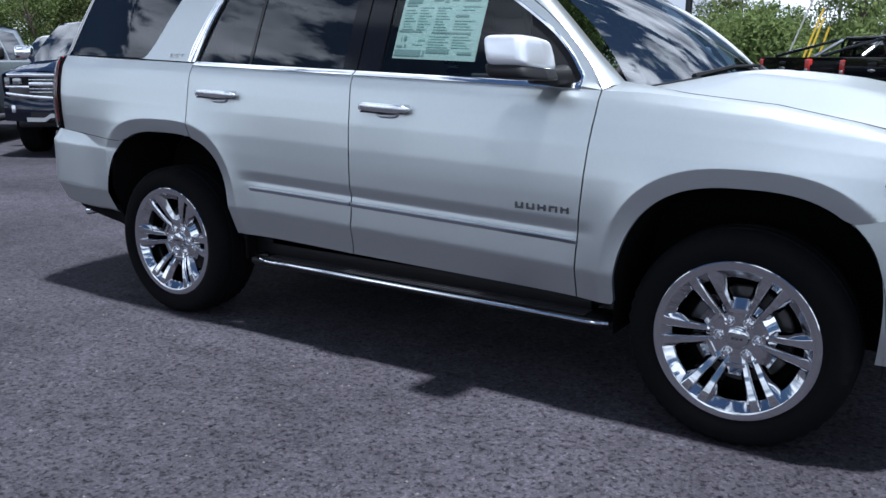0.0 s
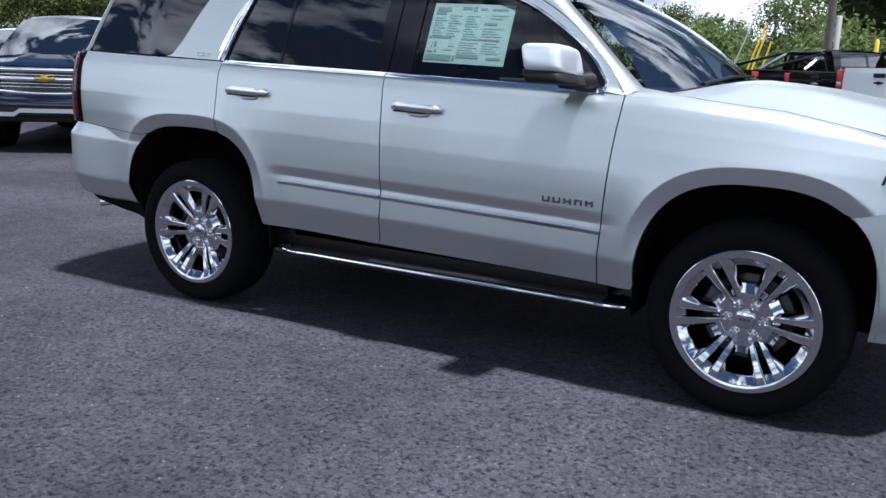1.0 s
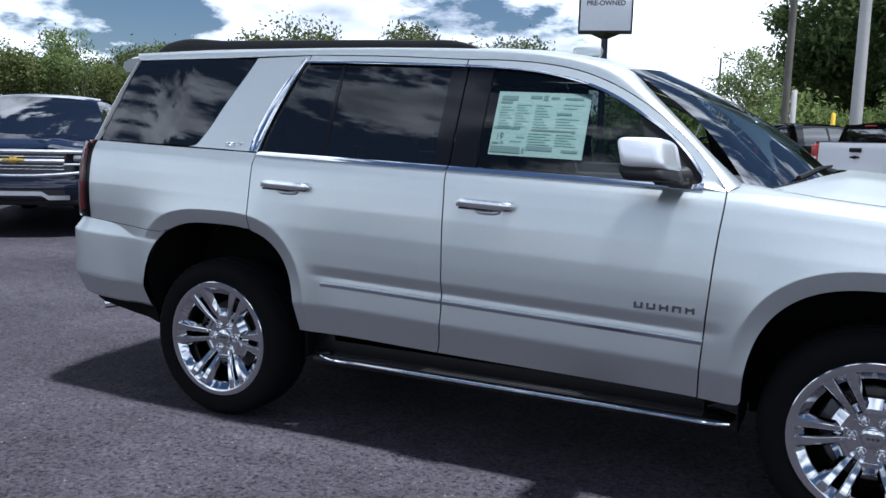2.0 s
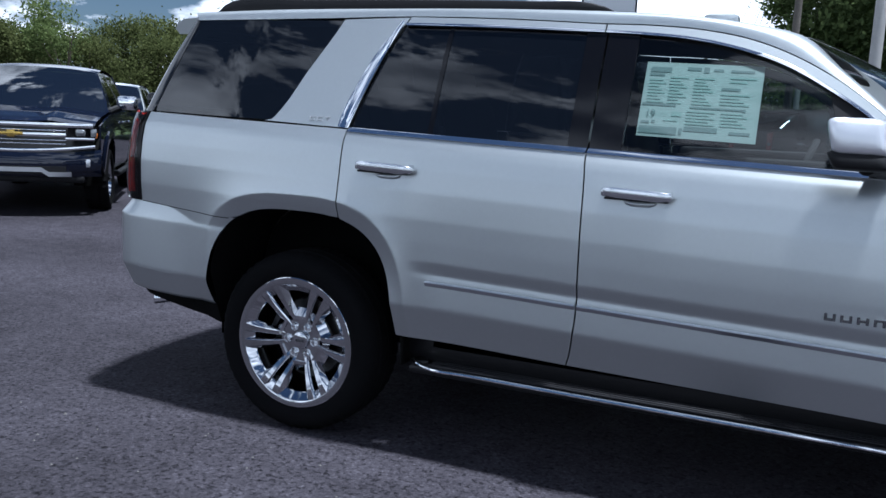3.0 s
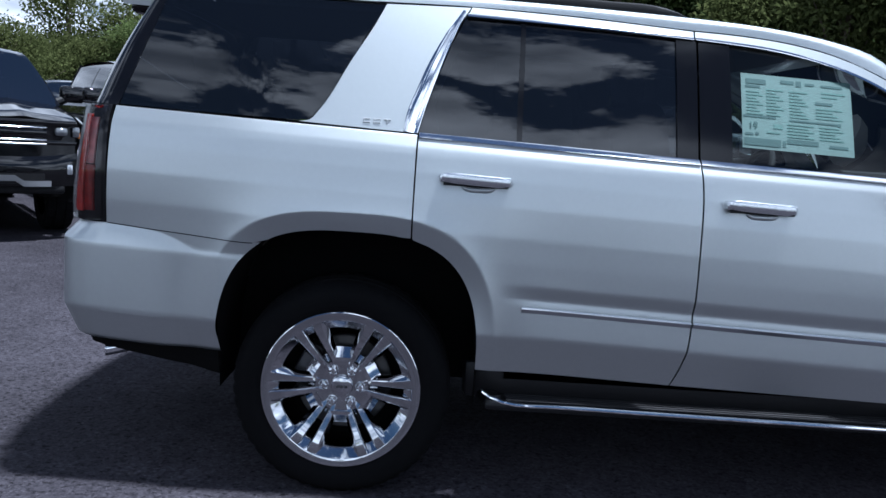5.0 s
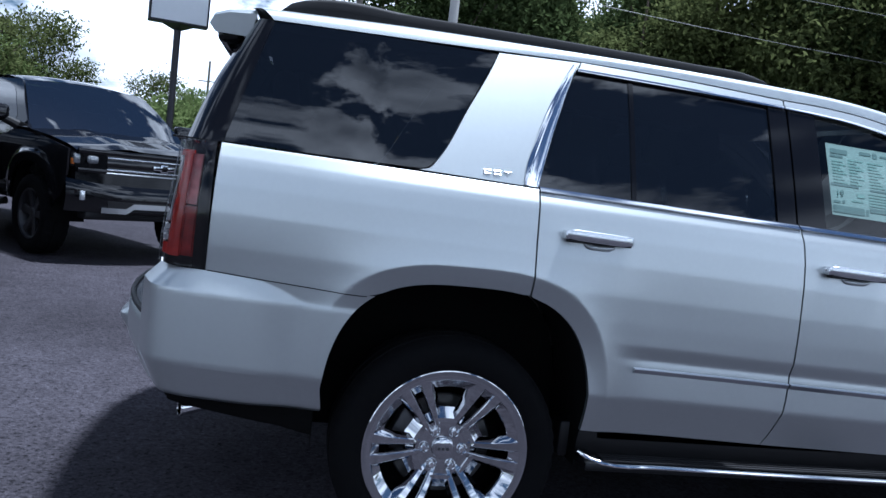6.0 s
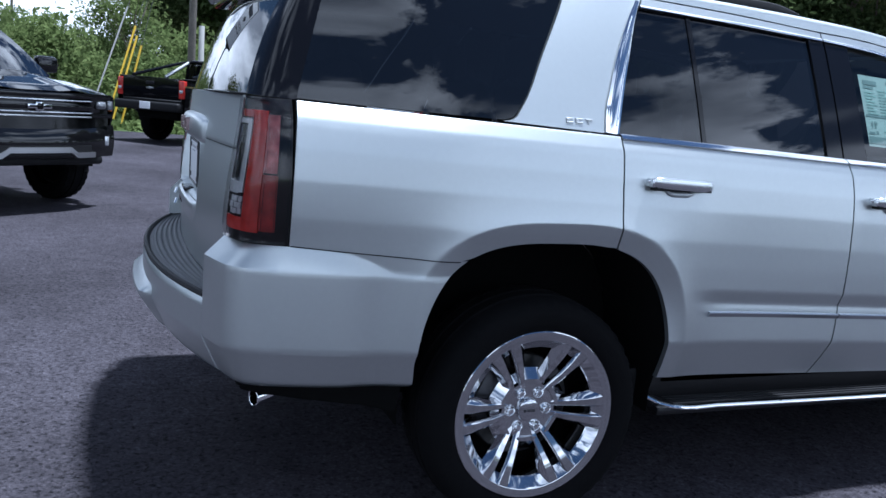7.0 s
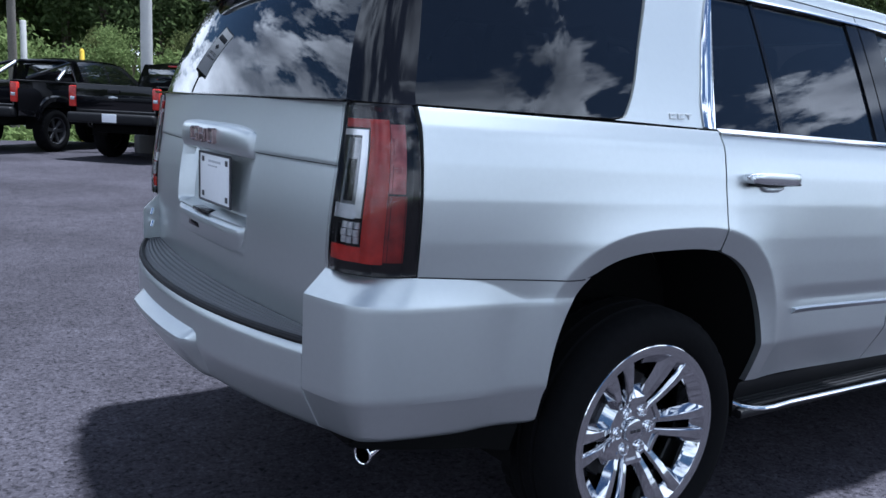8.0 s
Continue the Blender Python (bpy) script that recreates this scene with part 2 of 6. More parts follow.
def part(name, geo, mat, parent=None, label="", sharp=32, smooth=True):
    """Links a Geo as one mesh object, under a thing or a part."""
    me = bpy.data.meshes.new(name)
    me.from_pydata(geo.v, [], geo.f)
    me.materials.append(mat)
    if smooth:
        me.shade_smooth()
        me.set_sharp_from_angle(angle=radians(sharp))
    me.update()
    ob = new(name, me)
    if parent is not None:
        ob.parent = parent
    return tagged(ob, label)


def outward(geo):
    """Turns a closed mesh's faces to the outside."""
    bm = bmesh.new()
    vs = [bm.verts.new(p) for p in geo.v]
    for f in geo.f:
        try:
            bm.faces.new([vs[i] for i in f])
        except ValueError:
            pass
    bmesh.ops.recalc_face_normals(bm, faces=bm.faces[:])
    bm.verts.index_update()
    g = Geo().add([v.co for v in bm.verts], [[v.index for v in f.verts] for f in bm.faces])
    bm.free()
    return g


def thing(name, label, category, group="", at=None):
    ob = new(name)
    ob.empty_display_size = 0.2
    if at is not None:
        ob.matrix_world = at
    return tagged(ob, label, category, group)


def spline(pts, n, soft=True):
    """n + 1 points evenly along a smooth curve through pts."""
    p = [np.array(q, float) for q in pts]
    if soft and len(p) > 2:
        out = []
        for i in range(len(p) - 1):
            a, b, c, d = p[max(i - 1, 0)], p[i], p[i + 1], p[min(i + 2, len(p) - 1)]
            la, lb, lc = (max(np.linalg.norm(w), 1e-6) for w in (b - a, c - b, d - c))
            m1 = ((c - b) / lb * la + (b - a) / la * lb) / (la + lb) * lb if i else (c - b)
            m2 = ((d - c) / lc * lb + (c - b) / lb * lc) / (lb + lc) * lb if i < len(p) - 2 else (c - b)
            for t in np.linspace(0, 1, 12, endpoint=False):
                t2, t3 = t * t, t * t * t
                out.append((2 * t3 - 3 * t2 + 1) * b + (t3 - 2 * t2 + t) * m1 + (3 * t2 - 2 * t3) * c + (t3 - t2) * m2)
        p = out + [p[-1]]
    p = np.array(p)
    s = np.concatenate(([0], np.cumsum(np.linalg.norm(np.diff(p, axis=0), axis=1))))
    q = np.linspace(0, s[-1], n + 1)
    return np.stack([np.interp(q, s, p[:, i]) for i in range(p.shape[1])], 1)


def coons(bottom, top, left, right, nu, nv, soft=(True, True, True, True)):
    """A patch between four curves; bottom and top run left to right, left and right run upwards."""
    b, t = spline(bottom, nu, soft[0]), spline(top, nu, soft[1])
    l, r = spline(left, nv, soft[2]), spline(right, nv, soft[3])

    def at(u, v):
        i, j = min(int(round(u * nu)), nu), min(int(round(v * nv)), nv)
        p = (1 - v) * b[i] + v * t[i] + (1 - u) * l[j] + u * r[j]
        return p - ((1 - u) * (1 - v) * b[0] + u * (1 - v) * b[-1] + (1 - u) * v * t[0] + u * v * t[-1])

    return at


def smoothstep(a, b, x):
    t = min(1.0, max(0.0, (x - a) / (b - a)))
    return t * t * (3 - 2 * t)


# ---- the silver sport utility vehicle: forward is x, the ground z = 0, the rear axle at x = 0 ----
RAKE = 0.032
_z = np.arange(0.30, 1.42, 0.002)


def _table(pts, width):
    t = np.interp(_z, [p[0] for p in pts], [p[1] for p in pts])
    k = np.exp(-0.5 * (np.arange(-40, 41) * 0.002 / width) ** 2)
    return np.convolve(np.pad(t, 40, mode="edge"), k / k.sum(), mode="valid")


CREASED = _table([(0.30, 0.86), (0.44, 0.926), (0.47, 0.940), (0.612, 1.003), (0.622, 1.004), (0.735, 1.0020), (0.757, 0.9985),
                  (0.794, 1.0130), (0.803, 1.0155), (0.88, 1.017), (0.97, 1.017), (1.08, 1.012), (1.17, 1.001), (1.235, 0.988),
                  (1.256, 0.981), (1.305, 0.952), (1.42, 0.88)], 0.004)
PLAIN = _table([(0.30, 0.86), (0.47, 0.942), (0.612, 1.003), (0.74, 1.008), (0.88, 1.014), (0.97, 1.016), (1.08, 1.012), (1.17, 1.001),
                (1.235, 0.988), (1.256, 0.981), (1.305, 0.952), (1.42, 0.88)], 0.005)
ARCHES = ((0.015, 0.45, 0.468, 0.527, 3.0), (2.948, 0.42, 0.458, 0.517, 2.7))


def arch_gap(x, z):
    """How far a point of the side lies outside the nearer wheel arch."""
    best = 9.0
    for cx, cz, hw, hh, p in ARCHES:
        dz = max(0.0, z - cz)
        g = (abs((x - cx) / hw) ** p + (dz / hh) ** p) ** (1 / p)
        best = min(best, (g - 1) * 0.48)
    return best


def belt(x):
    return 1.337 - 0.0315 * x if x > -0.3 else 1.3465 - 0.032 * (x + 0.3)


def belt_w(x):
    return 0.945 + 0.016 * (1.2 - x)


FENDER_X = (2.389, 2.55, 2.70, 3.0, 3.25, 3.45)
FENDER_Z = (1.262, 1.246, 1.232, 1.203, 1.155, 1.10)


def side_w(x, z):
    """Half the body's width at a place of its side."""
    zb = belt(x)
    tuck = (0.024 + 0.014 * smoothstep(1.0, 1.36, z)) * smoothstep(-0.30, -0.90, x)   # the body draws in towards the tail
    if z > zb:
        h = z - zb
        return belt_w(x) - 0.375 * h - 0.12 * h * h - tuck
    if x > 2.389:                                      # the fender's shoulder falls towards the lamp
        zb = min(zb, float(np.interp(x, FENDER_X, FENDER_Z)) + 0.008)
    zz = min(1.305, z + 1.305 - zb + (zb - 1.305 - RAKE * (1.2 - x)) * smoothstep(1.3, 0.9, z))
    d = max(0.0, arch_gap(x, z))
    k = smoothstep(0.08, 0.26, d)
    w = float(np.interp(zz, _z, CREASED)) * k + float(np.interp(zz, _z, PLAIN)) * (1 - k)
    w += 0.016 * (1.2 - x) * smoothstep(0.85, 1.30, z) + 0.007 * smoothstep(1.305, 1.30, zz)
    bulge = 0.026 * math.exp(-max(0.0, d - 0.062) / 0.11)
    if d < 0.062:
        bulge -= 0.023 * (0.062 - d) / 0.062 * smoothstep(0.52, 0.86, z) * smoothstep(-0.50, -0.26, x)
    w += bulge * smoothstep(1.28, 1.0, z)
    w -= 0.05 * max(0.0, x - 2.9) ** 2 + 0.10 * max(0.0, x - 3.25) ** 2
    return w - tuck


def arch_points(which, a0, a1, n):
    cx, cz, hw, hh, p = ARCHES[which]
    out = []
    for i in range(n + 1):
        a = radians(a0 + (a1 - a0) * i / n)
        c, s = math.cos(a), math.sin(a)
        r = (abs(c / hw) ** p + abs(s / hh) ** p) ** (-1 / p)
        out.append((cx + r * c, cz + r * s))
    return out


def side_sheet(at, nu, nv, s, lift=0.0, depth=0.022):
    """A panel of the side: its outer skin, and a flange turned inwards along its border."""
    g = Geo()

    def outer(u, v):
        x, z = at(u, v)
        return (x, s * (side_w(x, z) + lift), z)

    g.grid(outer, nu, nv, s > 0)
    loop = [i for i in range(nu + 1)] + [j * (nu + 1) + nu for j in range(1, nv + 1)]
    loop += [nv * (nu + 1) + i for i in range(nu - 1, -1, -1)] + [j * (nu + 1) for j in range(nv - 1, 0, -1)]
    k = len(g.v)
    g.v += [g.v[i] for i in loop] + [(g.v[i][0], g.v[i][1] - s * depth, g.v[i][2]) for i in loop]
    n = len(loop)
    for i in range(n):
        a, b = k + i, k + (i + 1) % n
        q = (b, a, a + n, b + n)
        g.f.append(q[::-1] if s > 0 else q)
    return g


suv = thing("sport_utility_vehicle", "silver full-size sport utility vehicle with chrome wheels, parked on asphalt", "car")
DROP = 0.014   # belt line below the chrome


def belt_line(x0, x1, n=10, down=DROP):
    return [(x0 + (x1 - x0) * i / n, belt(x0 + (x1 - x0) * i / n) - down) for i in range(n + 1)]


def mirrored(pts, s):
    return [(x, -s * y, z) for x, y, z in pts]


def strip(pts, s, half, lift, proud, ups=(0.0, 0.6, 1.0, 1.0, 0.6, 0.0)):
    """A bar along a line of the side: flat outside, chamfered edges."""
    g = Geo()
    p = [np.array(q) for q in pts]
    n = len(p) - 1

    def fn(u, v):
        i = min(int(round(u * n)), n)
        d = p[min(i + 1, n)] - p[max(i - 1, 0)]
        d = d / max(1e-6, np.hypot(*d))
        off = (-1.0, -1.0, -0.8, 0.62, 1.0, 1.0)[int(round(v * 5))] * half
        up = ups[int(round(v * 5))] * proud
        x, z = p[i][0] - d[1] * off, p[i][1] + d[0] * off
        return (x, s * (side_w(x, z) + lift + up), z)

    g.grid(fn, n, 5, s > 0)
    a = len(g.v) - 6 * (n + 1)
    for i, rev in ((0, False), (n, True)):
        q = tuple(a + j * (n + 1) + i for j in range(6))
        g.f.append(q if rev == (s < 0) else q[::-1])
    return g


def suv_wheel(cx, s, name_label):
    """One wheel: tyre, six split spokes in chrome, lug nuts, cap, brake."""
    hub = new("wheel")
    hub.parent = suv
    tagged(hub, name_label)
    hub.matrix_world = Matrix.Translation((cx, 0, 0.392)) @ (Matrix.Identity(4) if s < 0 else Matrix.Rotation(math.pi, 4, "Z"))
    yo, R = -1.008, 0.2920                             # outer face and radius of the rim
    prof = [(0.284, yo + 0.012), (0.2925, yo + 0.003), (0.302, yo - 0.006), (0.318, yo - 0.011), (0.345, yo - 0.013), (0.366, yo - 0.006), (0.382, yo + 0.008), (0.394, yo + 0.028),
            (0.397, yo + 0.06), (0.390, yo + 0.064), (0.390, yo + 0.072), (0.399, yo + 0.076), (0.400, yo + 0.12),
            (0.391, yo + 0.124), (0.391, yo + 0.132), (0.400, yo + 0.136), (0.399, yo + 0.18), (0.390, yo + 0.184), (0.390, yo + 0.192),
            (0.397, yo + 0.196), (0.394, yo + 0.235), (0.375, yo + 0.262), (0.34, yo + 0.272), (0.292, yo + 0.255)]
    n, m = 144, len(prof)
    g = Geo().lathe(prof, n)
    for j in range(n):                                 # shoulder blocks
        if j % 3 == 0:
            for i in (6, 7, 19, 20):
                x, y, z = g.v[j * m + i]
                g.v[j * m + i] = (x * 0.986, y, z * 0.986)
    part("tyre", g, RUBBER, hub, "black low-profile tyre")

    def dish(r):
        """How far the wheel's face lies behind its lip at a share r of the radius."""
        return float(np.interp(r, [0.0, 0.25, 0.36, 0.50, 0.70, 0.88, 1.0], [0.068, 0.064, 0.052, 0.035, 0.016, 0.004, 0.0]))

    rim = part("rim", Geo().lathe([(R * 0.755, yo + 0.235), (R * 0.765, yo + 0.11), (R * 0.775, yo + 0.036), (R * 0.785, yo + 0.031), (R * 0.880, yo + 0.0075), (R * 0.890, yo + 0.0045), (R * 0.90, yo + 0.0035), (R * 0.978, yo + 0.0005),
                                   (R * 0.984, yo + 0.0005), (R * 0.994, yo + 0.002), (R, yo + 0.006), (R * 0.985, yo + 0.012)], 96), WHEEL_CHROME, hub, "polished chrome rim", sharp=14)

    def half_spoke(sign):
        """One bar of a pair: a flat face, a broad slope to the large opening, a steep side to the slot."""
        rows = []
        for r, b0, b1, b2 in ((0.22, 0.018, 0.064, 0.108), (0.30, 0.028, 0.086, 0.130), (0.36, 0.036, 0.098, 0.144), (0.45, 0.043, 0.112, 0.162), (0.55, 0.049, 0.126, 0.182), (0.66, 0.054, 0.144, 0.206),
                              (0.77, 0.057, 0.164, 0.234), (0.84, 0.058, 0.180, 0.256), (0.885, 0.064, 0.190, 0.276), (0.925, 0.085, 0.215, 0.290)):
            d, a = dish(r) + 0.0006 - 0.0022 * smoothstep(0.86, 0.80, r) * smoothstep(0.3, 0.45, r), r * R
            deep = d + 0.020 * smoothstep(0.95, 0.80, r) + 0.004
            rows.append([(a, yo + d + 0.010, sign * (b0 - 0.012) * R), (a, yo + d + 0.002, sign * (b0 + 0.004) * R), (a, yo + d, sign * (b0 + 0.012) * R), (a, yo + d, sign * (b1 - 0.006) * R),
                         (a, yo + d + 0.002, sign * (b1 + 0.006) * R), (a, yo + deep, sign * b2 * R), (a, yo + deep + 0.022, sign * (b2 - 0.012) * R), (a, yo + deep + 0.022, sign * (b0 - 0.012) * R)])
        g = Geo()
        for row in rows:
            g.v += row
        for i in range(len(rows) - 1):
            for q in range(8):
                p, p2 = i * 8 + q, i * 8 + (q + 1) % 8
                g.f.append((p, p2, p2 + 8, p + 8))
        g.f.append(tuple(range(8)))
        g.f.append(tuple(range(len(g.v) - 8, len(g.v))))
        return part("spoke", outward(g), WHEEL_CHROME, rim, sharp=22)

    spoke, spoke2 = half_spoke(1), half_spoke(-1)
    for k in range(1, 6):
        for o in (spoke, spoke2):
            c = o.copy()
            scene.collection.objects.link(c)
            c.parent = rim
            c.matrix_local = Matrix.Rotation(radians(60 * k), 4, "Y")
    # the slope at the inner end of every large opening, and the foot of every slot
    def slope(g, r0, r1, w0, w1, drop, a0):
        ca, sa = math.cos(a0), math.sin(a0)
        pts = []
        for r, w, d in ((r0 - 0.05, w0, dish(r0) + 0.0), (r0, w0, dish(r0) + 0.001), (r1, w1, dish(r0) + drop), (r1 - 0.01, w1, dish(r0) + drop + 0.02), (r0 - 0.05, w0, dish(r0) + drop + 0.02)):
            for e in (-1, -0.5, 0.5, 1):
                x, z = r * R, e * w * R
                pts.append((x * ca - z * sa, yo + d + 0.003 * (abs(e) < 0.9), x * sa + z * ca))
        g.add(pts, [(4 * i + e, 4 * i + e + 1, 4 * ((i + 1) % 5) + e + 1, 4 * ((i + 1) % 5) + e) for i in range(5) for e in range(3)] + [(0, 4, 8, 12, 16), (19, 15, 11, 7, 3)])
        return outward(g)

    for k in range(6):
        part("spoke_web", slope(Geo(), 0.375, 0.495, 0.122, 0.142, 0.024, radians(60 * k + 30)), WHEEL_CHROME, rim, sharp=20)
        part("slot_foot", slope(Geo(), 0.300, 0.440, 0.044, 0.052, 0.030, radians(60 * k)), WHEEL_CHROME, rim, sharp=20)
    yh = yo + 0.015   # the hub sits deep in the dish
    part("hub_plate", Geo().lathe([(0.001, yh + 0.052), (0.050, yh + 0.052), (0.088, yh + 0.0455), (0.098, yh + 0.046), (0.103, yh + 0.056), (0.103, yh + 0.13)], 48), WHEEL_CHROME, rim, sharp=40)
    part("centre_cap", Geo().lathe([(0.001, yh + 0.036), (0.030, yh + 0.037), (0.037, yh + 0.040), (0.041, yh + 0.047), (0.042, yh + 0.075)], 36), WHEEL_CHROME, rim, "brushed centre cap with a small raised badge")
    badge = Geo()
    for i in range(3):
        badge.box((-0.015 + 0.015 * i, yh + 0.0355, 0), (0.011, 0.003, 0.011), 0.001)
    part("cap_badge", badge, DARK_METAL, rim)
    nut = Geo().lathe([(0.001, yh + 0.034), (0.0085, yh + 0.034), (0.0105, yh + 0.038), (0.011, yh + 0.075)], 6)
    nut.lathe([(0.012, yh + 0.058), (0.0135, yh + 0.050), (0.0175, yh + 0.042), (0.0195, yh + 0.045), (0.0200, yh + 0.08)], 18)
    for k in range(6):
        a = radians(60 * k)
        c = part("lug_nut", nut, CHROME, rim, sharp=25) if k == 0 else c.copy()
        if k:
            scene.collection.objects.link(c)
            c.parent = rim
        c.matrix_local = Matrix.Translation((0.068 * math.cos(a), 0, 0.068 * math.sin(a)))
    brake = Geo().lathe([(0.06, yo + 0.125), (0.175, yo + 0.125), (0.18, yo + 0.129), (0.18, yo + 0.150), (0.06, yo + 0.155)], 48)
    part("brake_disc", brake, STEEL, hub, "bare steel brake disc")
    part("brake_caliper", Geo().box((-0.135, yo + 0.13, 0.07), (0.07, 0.07, 0.16), 0.02, Matrix.Rotation(radians(25), 4, "Y")), DARK_METAL, hub)
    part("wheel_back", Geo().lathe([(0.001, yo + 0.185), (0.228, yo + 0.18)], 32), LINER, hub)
    return hub


for s in (-1, 1):
    wheel_label = "chrome six-spoke alloy wheel with a black tyre"
    for cx in (0.0, 2.946):
        suv_wheel(cx, s, wheel_label)
    # lower panels
    ra, fa = arch_points(0, -4, 184, 60), arch_points(1, -4, 184, 60)
    at = coons(bottom=[(0.482, 0.476), (0.8, 0.475), (1.200, 0.473)], top=belt_line(0.2275, 1.2265),
               left=[p for p in ra if p[0] > 0.24 and p[1] > 0.48] + [(0.2278, 0.9655), (0.2275, 0.974), (0.2272, 1.0), (0.2268, 1.06), (0.2265, 1.15), (0.2275, belt(0.2275) - DROP)],
               right=[(1.200, 0.473), (1.214, 0.515), (1.226, 0.57), (1.2365, 0.64), (1.2405, 0.75), (1.239, 1.0), (1.2345, 1.2), (1.2265, belt(1.2265) - DROP)], nu=110, nv=130)
    rear_door = part("rear_door", side_sheet(at, 110, 130, s), SILVER, suv, "silver rear door, closed")
    at = coons(bottom=[(1.206, 0.473), (1.7, 0.464), (2.327, 0.452)], top=belt_line(1.2325, 2.383),
               left=[(1.206, 0.473), (1.220, 0.515), (1.232, 0.57), (1.2425, 0.64), (1.2465, 0.75), (1.245, 1.0), (1.2405, 1.2), (1.2325, belt(1.2325) - DROP)],
               right=[(2.327, 0.452), (2.336, 0.6), (2.352, 0.85), (2.371, 1.1), (2.381, 1.2), (2.383, belt(2.383) - DROP)], nu=110, nv=130)
    front_door = part("front_door", side_sheet(at, 110, 130, s), SILVER, suv, "silver front door, closed")
    seam = [(-0.849, 0.951), (-0.70, 0.938), (-0.52, 0.926), (-0.348, 0.9145)]
    at = coons(bottom=seam + [p for p in ra if p[0] < 0.215 and p[1] > 0.925][::-1] + [(0.2215, 0.9665)], top=belt_line(-0.838, 0.2215, down=0.004),
               left=[(-0.849, 0.951), (-0.847, 1.1), (-0.843, 1.25), (-0.838, belt(-0.838) - 0.004)],
               right=[(0.2215, 0.9665), (0.2213, 1.0), (0.221, 1.06), (0.2205, 1.15), (0.2215, belt(0.2215) - 0.004)], nu=110, nv=90)
    part("quarter_panel", side_sheet(at, 110, 90, s), SILVER, suv)
    f_arch = [p for p in fa if p[1] > 0.45 and p[0] < 3.33][::-1]
    f_arch = [p for p in f_arch if not (p[0] > 3.1 and p[1] < 0.862)] + [(3.288, 0.852), (3.34, 0.866), (3.40, 0.884), (3.455, 0.900)]
    at = coons(bottom=[(2.333, 0.451), (2.40, 0.449), (2.478, 0.448)] + f_arch, top=[(2.389, belt(2.389) - DROP), (2.55, 1.244), (2.70, 1.232), (3.0, 1.203), (3.25, 1.155), (3.40, 1.115)],
               left=[(2.333, 0.451), (2.342, 0.6), (2.358, 0.85), (2.377, 1.1), (2.387, 1.2), (2.389, belt(2.389) - DROP)],
               right=[f_arch[-1], (3.435, 1.0), (3.40, 1.115)], nu=120, nv=90, soft=(False, True, True, True))
    part("front_fender", side_sheet(at, 120, 90, s), SILVER, suv)
    # door furniture
    for door, x0, x1 in ((rear_door, 0.63, 1.2385), (front_door, 1.2465, 2.345)):
        pts = [(x0 + (x1 - x0) * i / 24, 0.7555 - 0.0317 * (x0 + (x1 - x0) * i / 24)) for i in range(25)]
        part("chrome_moulding", strip(pts, s, 0.0098, -0.002, 0.017, (0.0, 0.30, 0.40, 0.95, 0.80, 0.0)), MOULD_CHROME, door, "thin chrome moulding")
    for door, x0, z0 in ((rear_door, 0.305, 1.190), (front_door, 1.307, 1.158)):
        hg = Geo()

        def grip(u, v, x0=x0, z0=z0):
            a = 2 * math.pi * v
            e = max(0.02, 1 - abs(2 * u - 1) ** 6) ** 0.5
            x = x0 + 0.262 * u
            sa, ca = math.sin(a), math.cos(a)
            z = z0 - 0.010 * u + 0.0195 * e * math.copysign(abs(sa) ** 0.55, sa)
            y = side_w(x, z0) + 0.004 + 0.034 * e ** 0.6 + 0.010 * e * math.copysign(abs(ca) ** 0.55, ca) + 0.0015 * e * sa
            return (x, s * y, z)

        hg.grid(grip, 28, 14, s > 0)
        handle = part("door_handle", hg, HANDLE, door, "bright silver pull handle")
        for xe in (x0 + 0.022, x0 + 0.235):
            part("handle_foot", Geo().box((xe, s * (side_w(xe, z0) + 0.012), z0 - 0.004), (0.035, 0.05, 0.030), 0.008), HANDLE, handle)
        cup = Geo()

        def dish_fn(u, v, x0=x0, z0=z0):
            e = max(0.0, 1 - abs(2 * u - 1) ** 4) ** 0.5
            x, z = x0 + 0.142 + 0.064 * (2 * u - 1), z0 + 0.004 - (0.020 + 0.034 * e) * (1 - v)
            lip = float(np.interp(v, [0.0, 0.10, 0.22, 1.0], [0.001, 0.013, 0.014, 0.001])) * e
            return (x, s * (side_w(x, z) + lip), z)

        cup.grid(dish_fn, 28, 12, s > 0)
        # black bar stands in for the shade under the grip
        part("handle_shade", Geo().box((x0 + 0.131, s * (side_w(x0 + 0.131, z0) + 0.024), z0 - 0.0235), (0.225, 0.034, 0.008), 0.003), TRIM_BLACK, handle)
        part("handle_cup", cup, SILVER, handle, "small bright scoop under the handle")
    # badges, as plain raised bars
    bars, back = Geo(), Geo()
    for i in range(5):
        bx = 2.087 + 0.049 * i
        for dx, dz, w, h in ((-0.004, 0.0, 0.007, 0.022), (0.022, 0.0, 0.007, 0.022), (0.009, (-0.008, -0.008, 0.0, 0.008, 0.003)[i], 0.024, 0.006)):
            zc = 0.803 - 0.01 * (bx - 2.08) + dz
            bars.box((bx + dx, s * (side_w(bx + dx, zc) + 0.003), zc), (w, 0.009, h), 0.0012, seg=1)
            # darker box, set slightly low: the bar's cast shade as geometry
            back.box((bx + dx, s * (side_w(bx + dx, zc) + 0.0012), zc - 0.0025), (w + 0.002, 0.005, h + 0.002), 0)
    part("door_badge", bars, DARK_CHROME, front_door, "row of small raised dark chrome shapes")
    part("badge_shade", back, DARK_METAL, front_door, "dark backing that draws the shade of the badge shapes")
    bars = Geo()
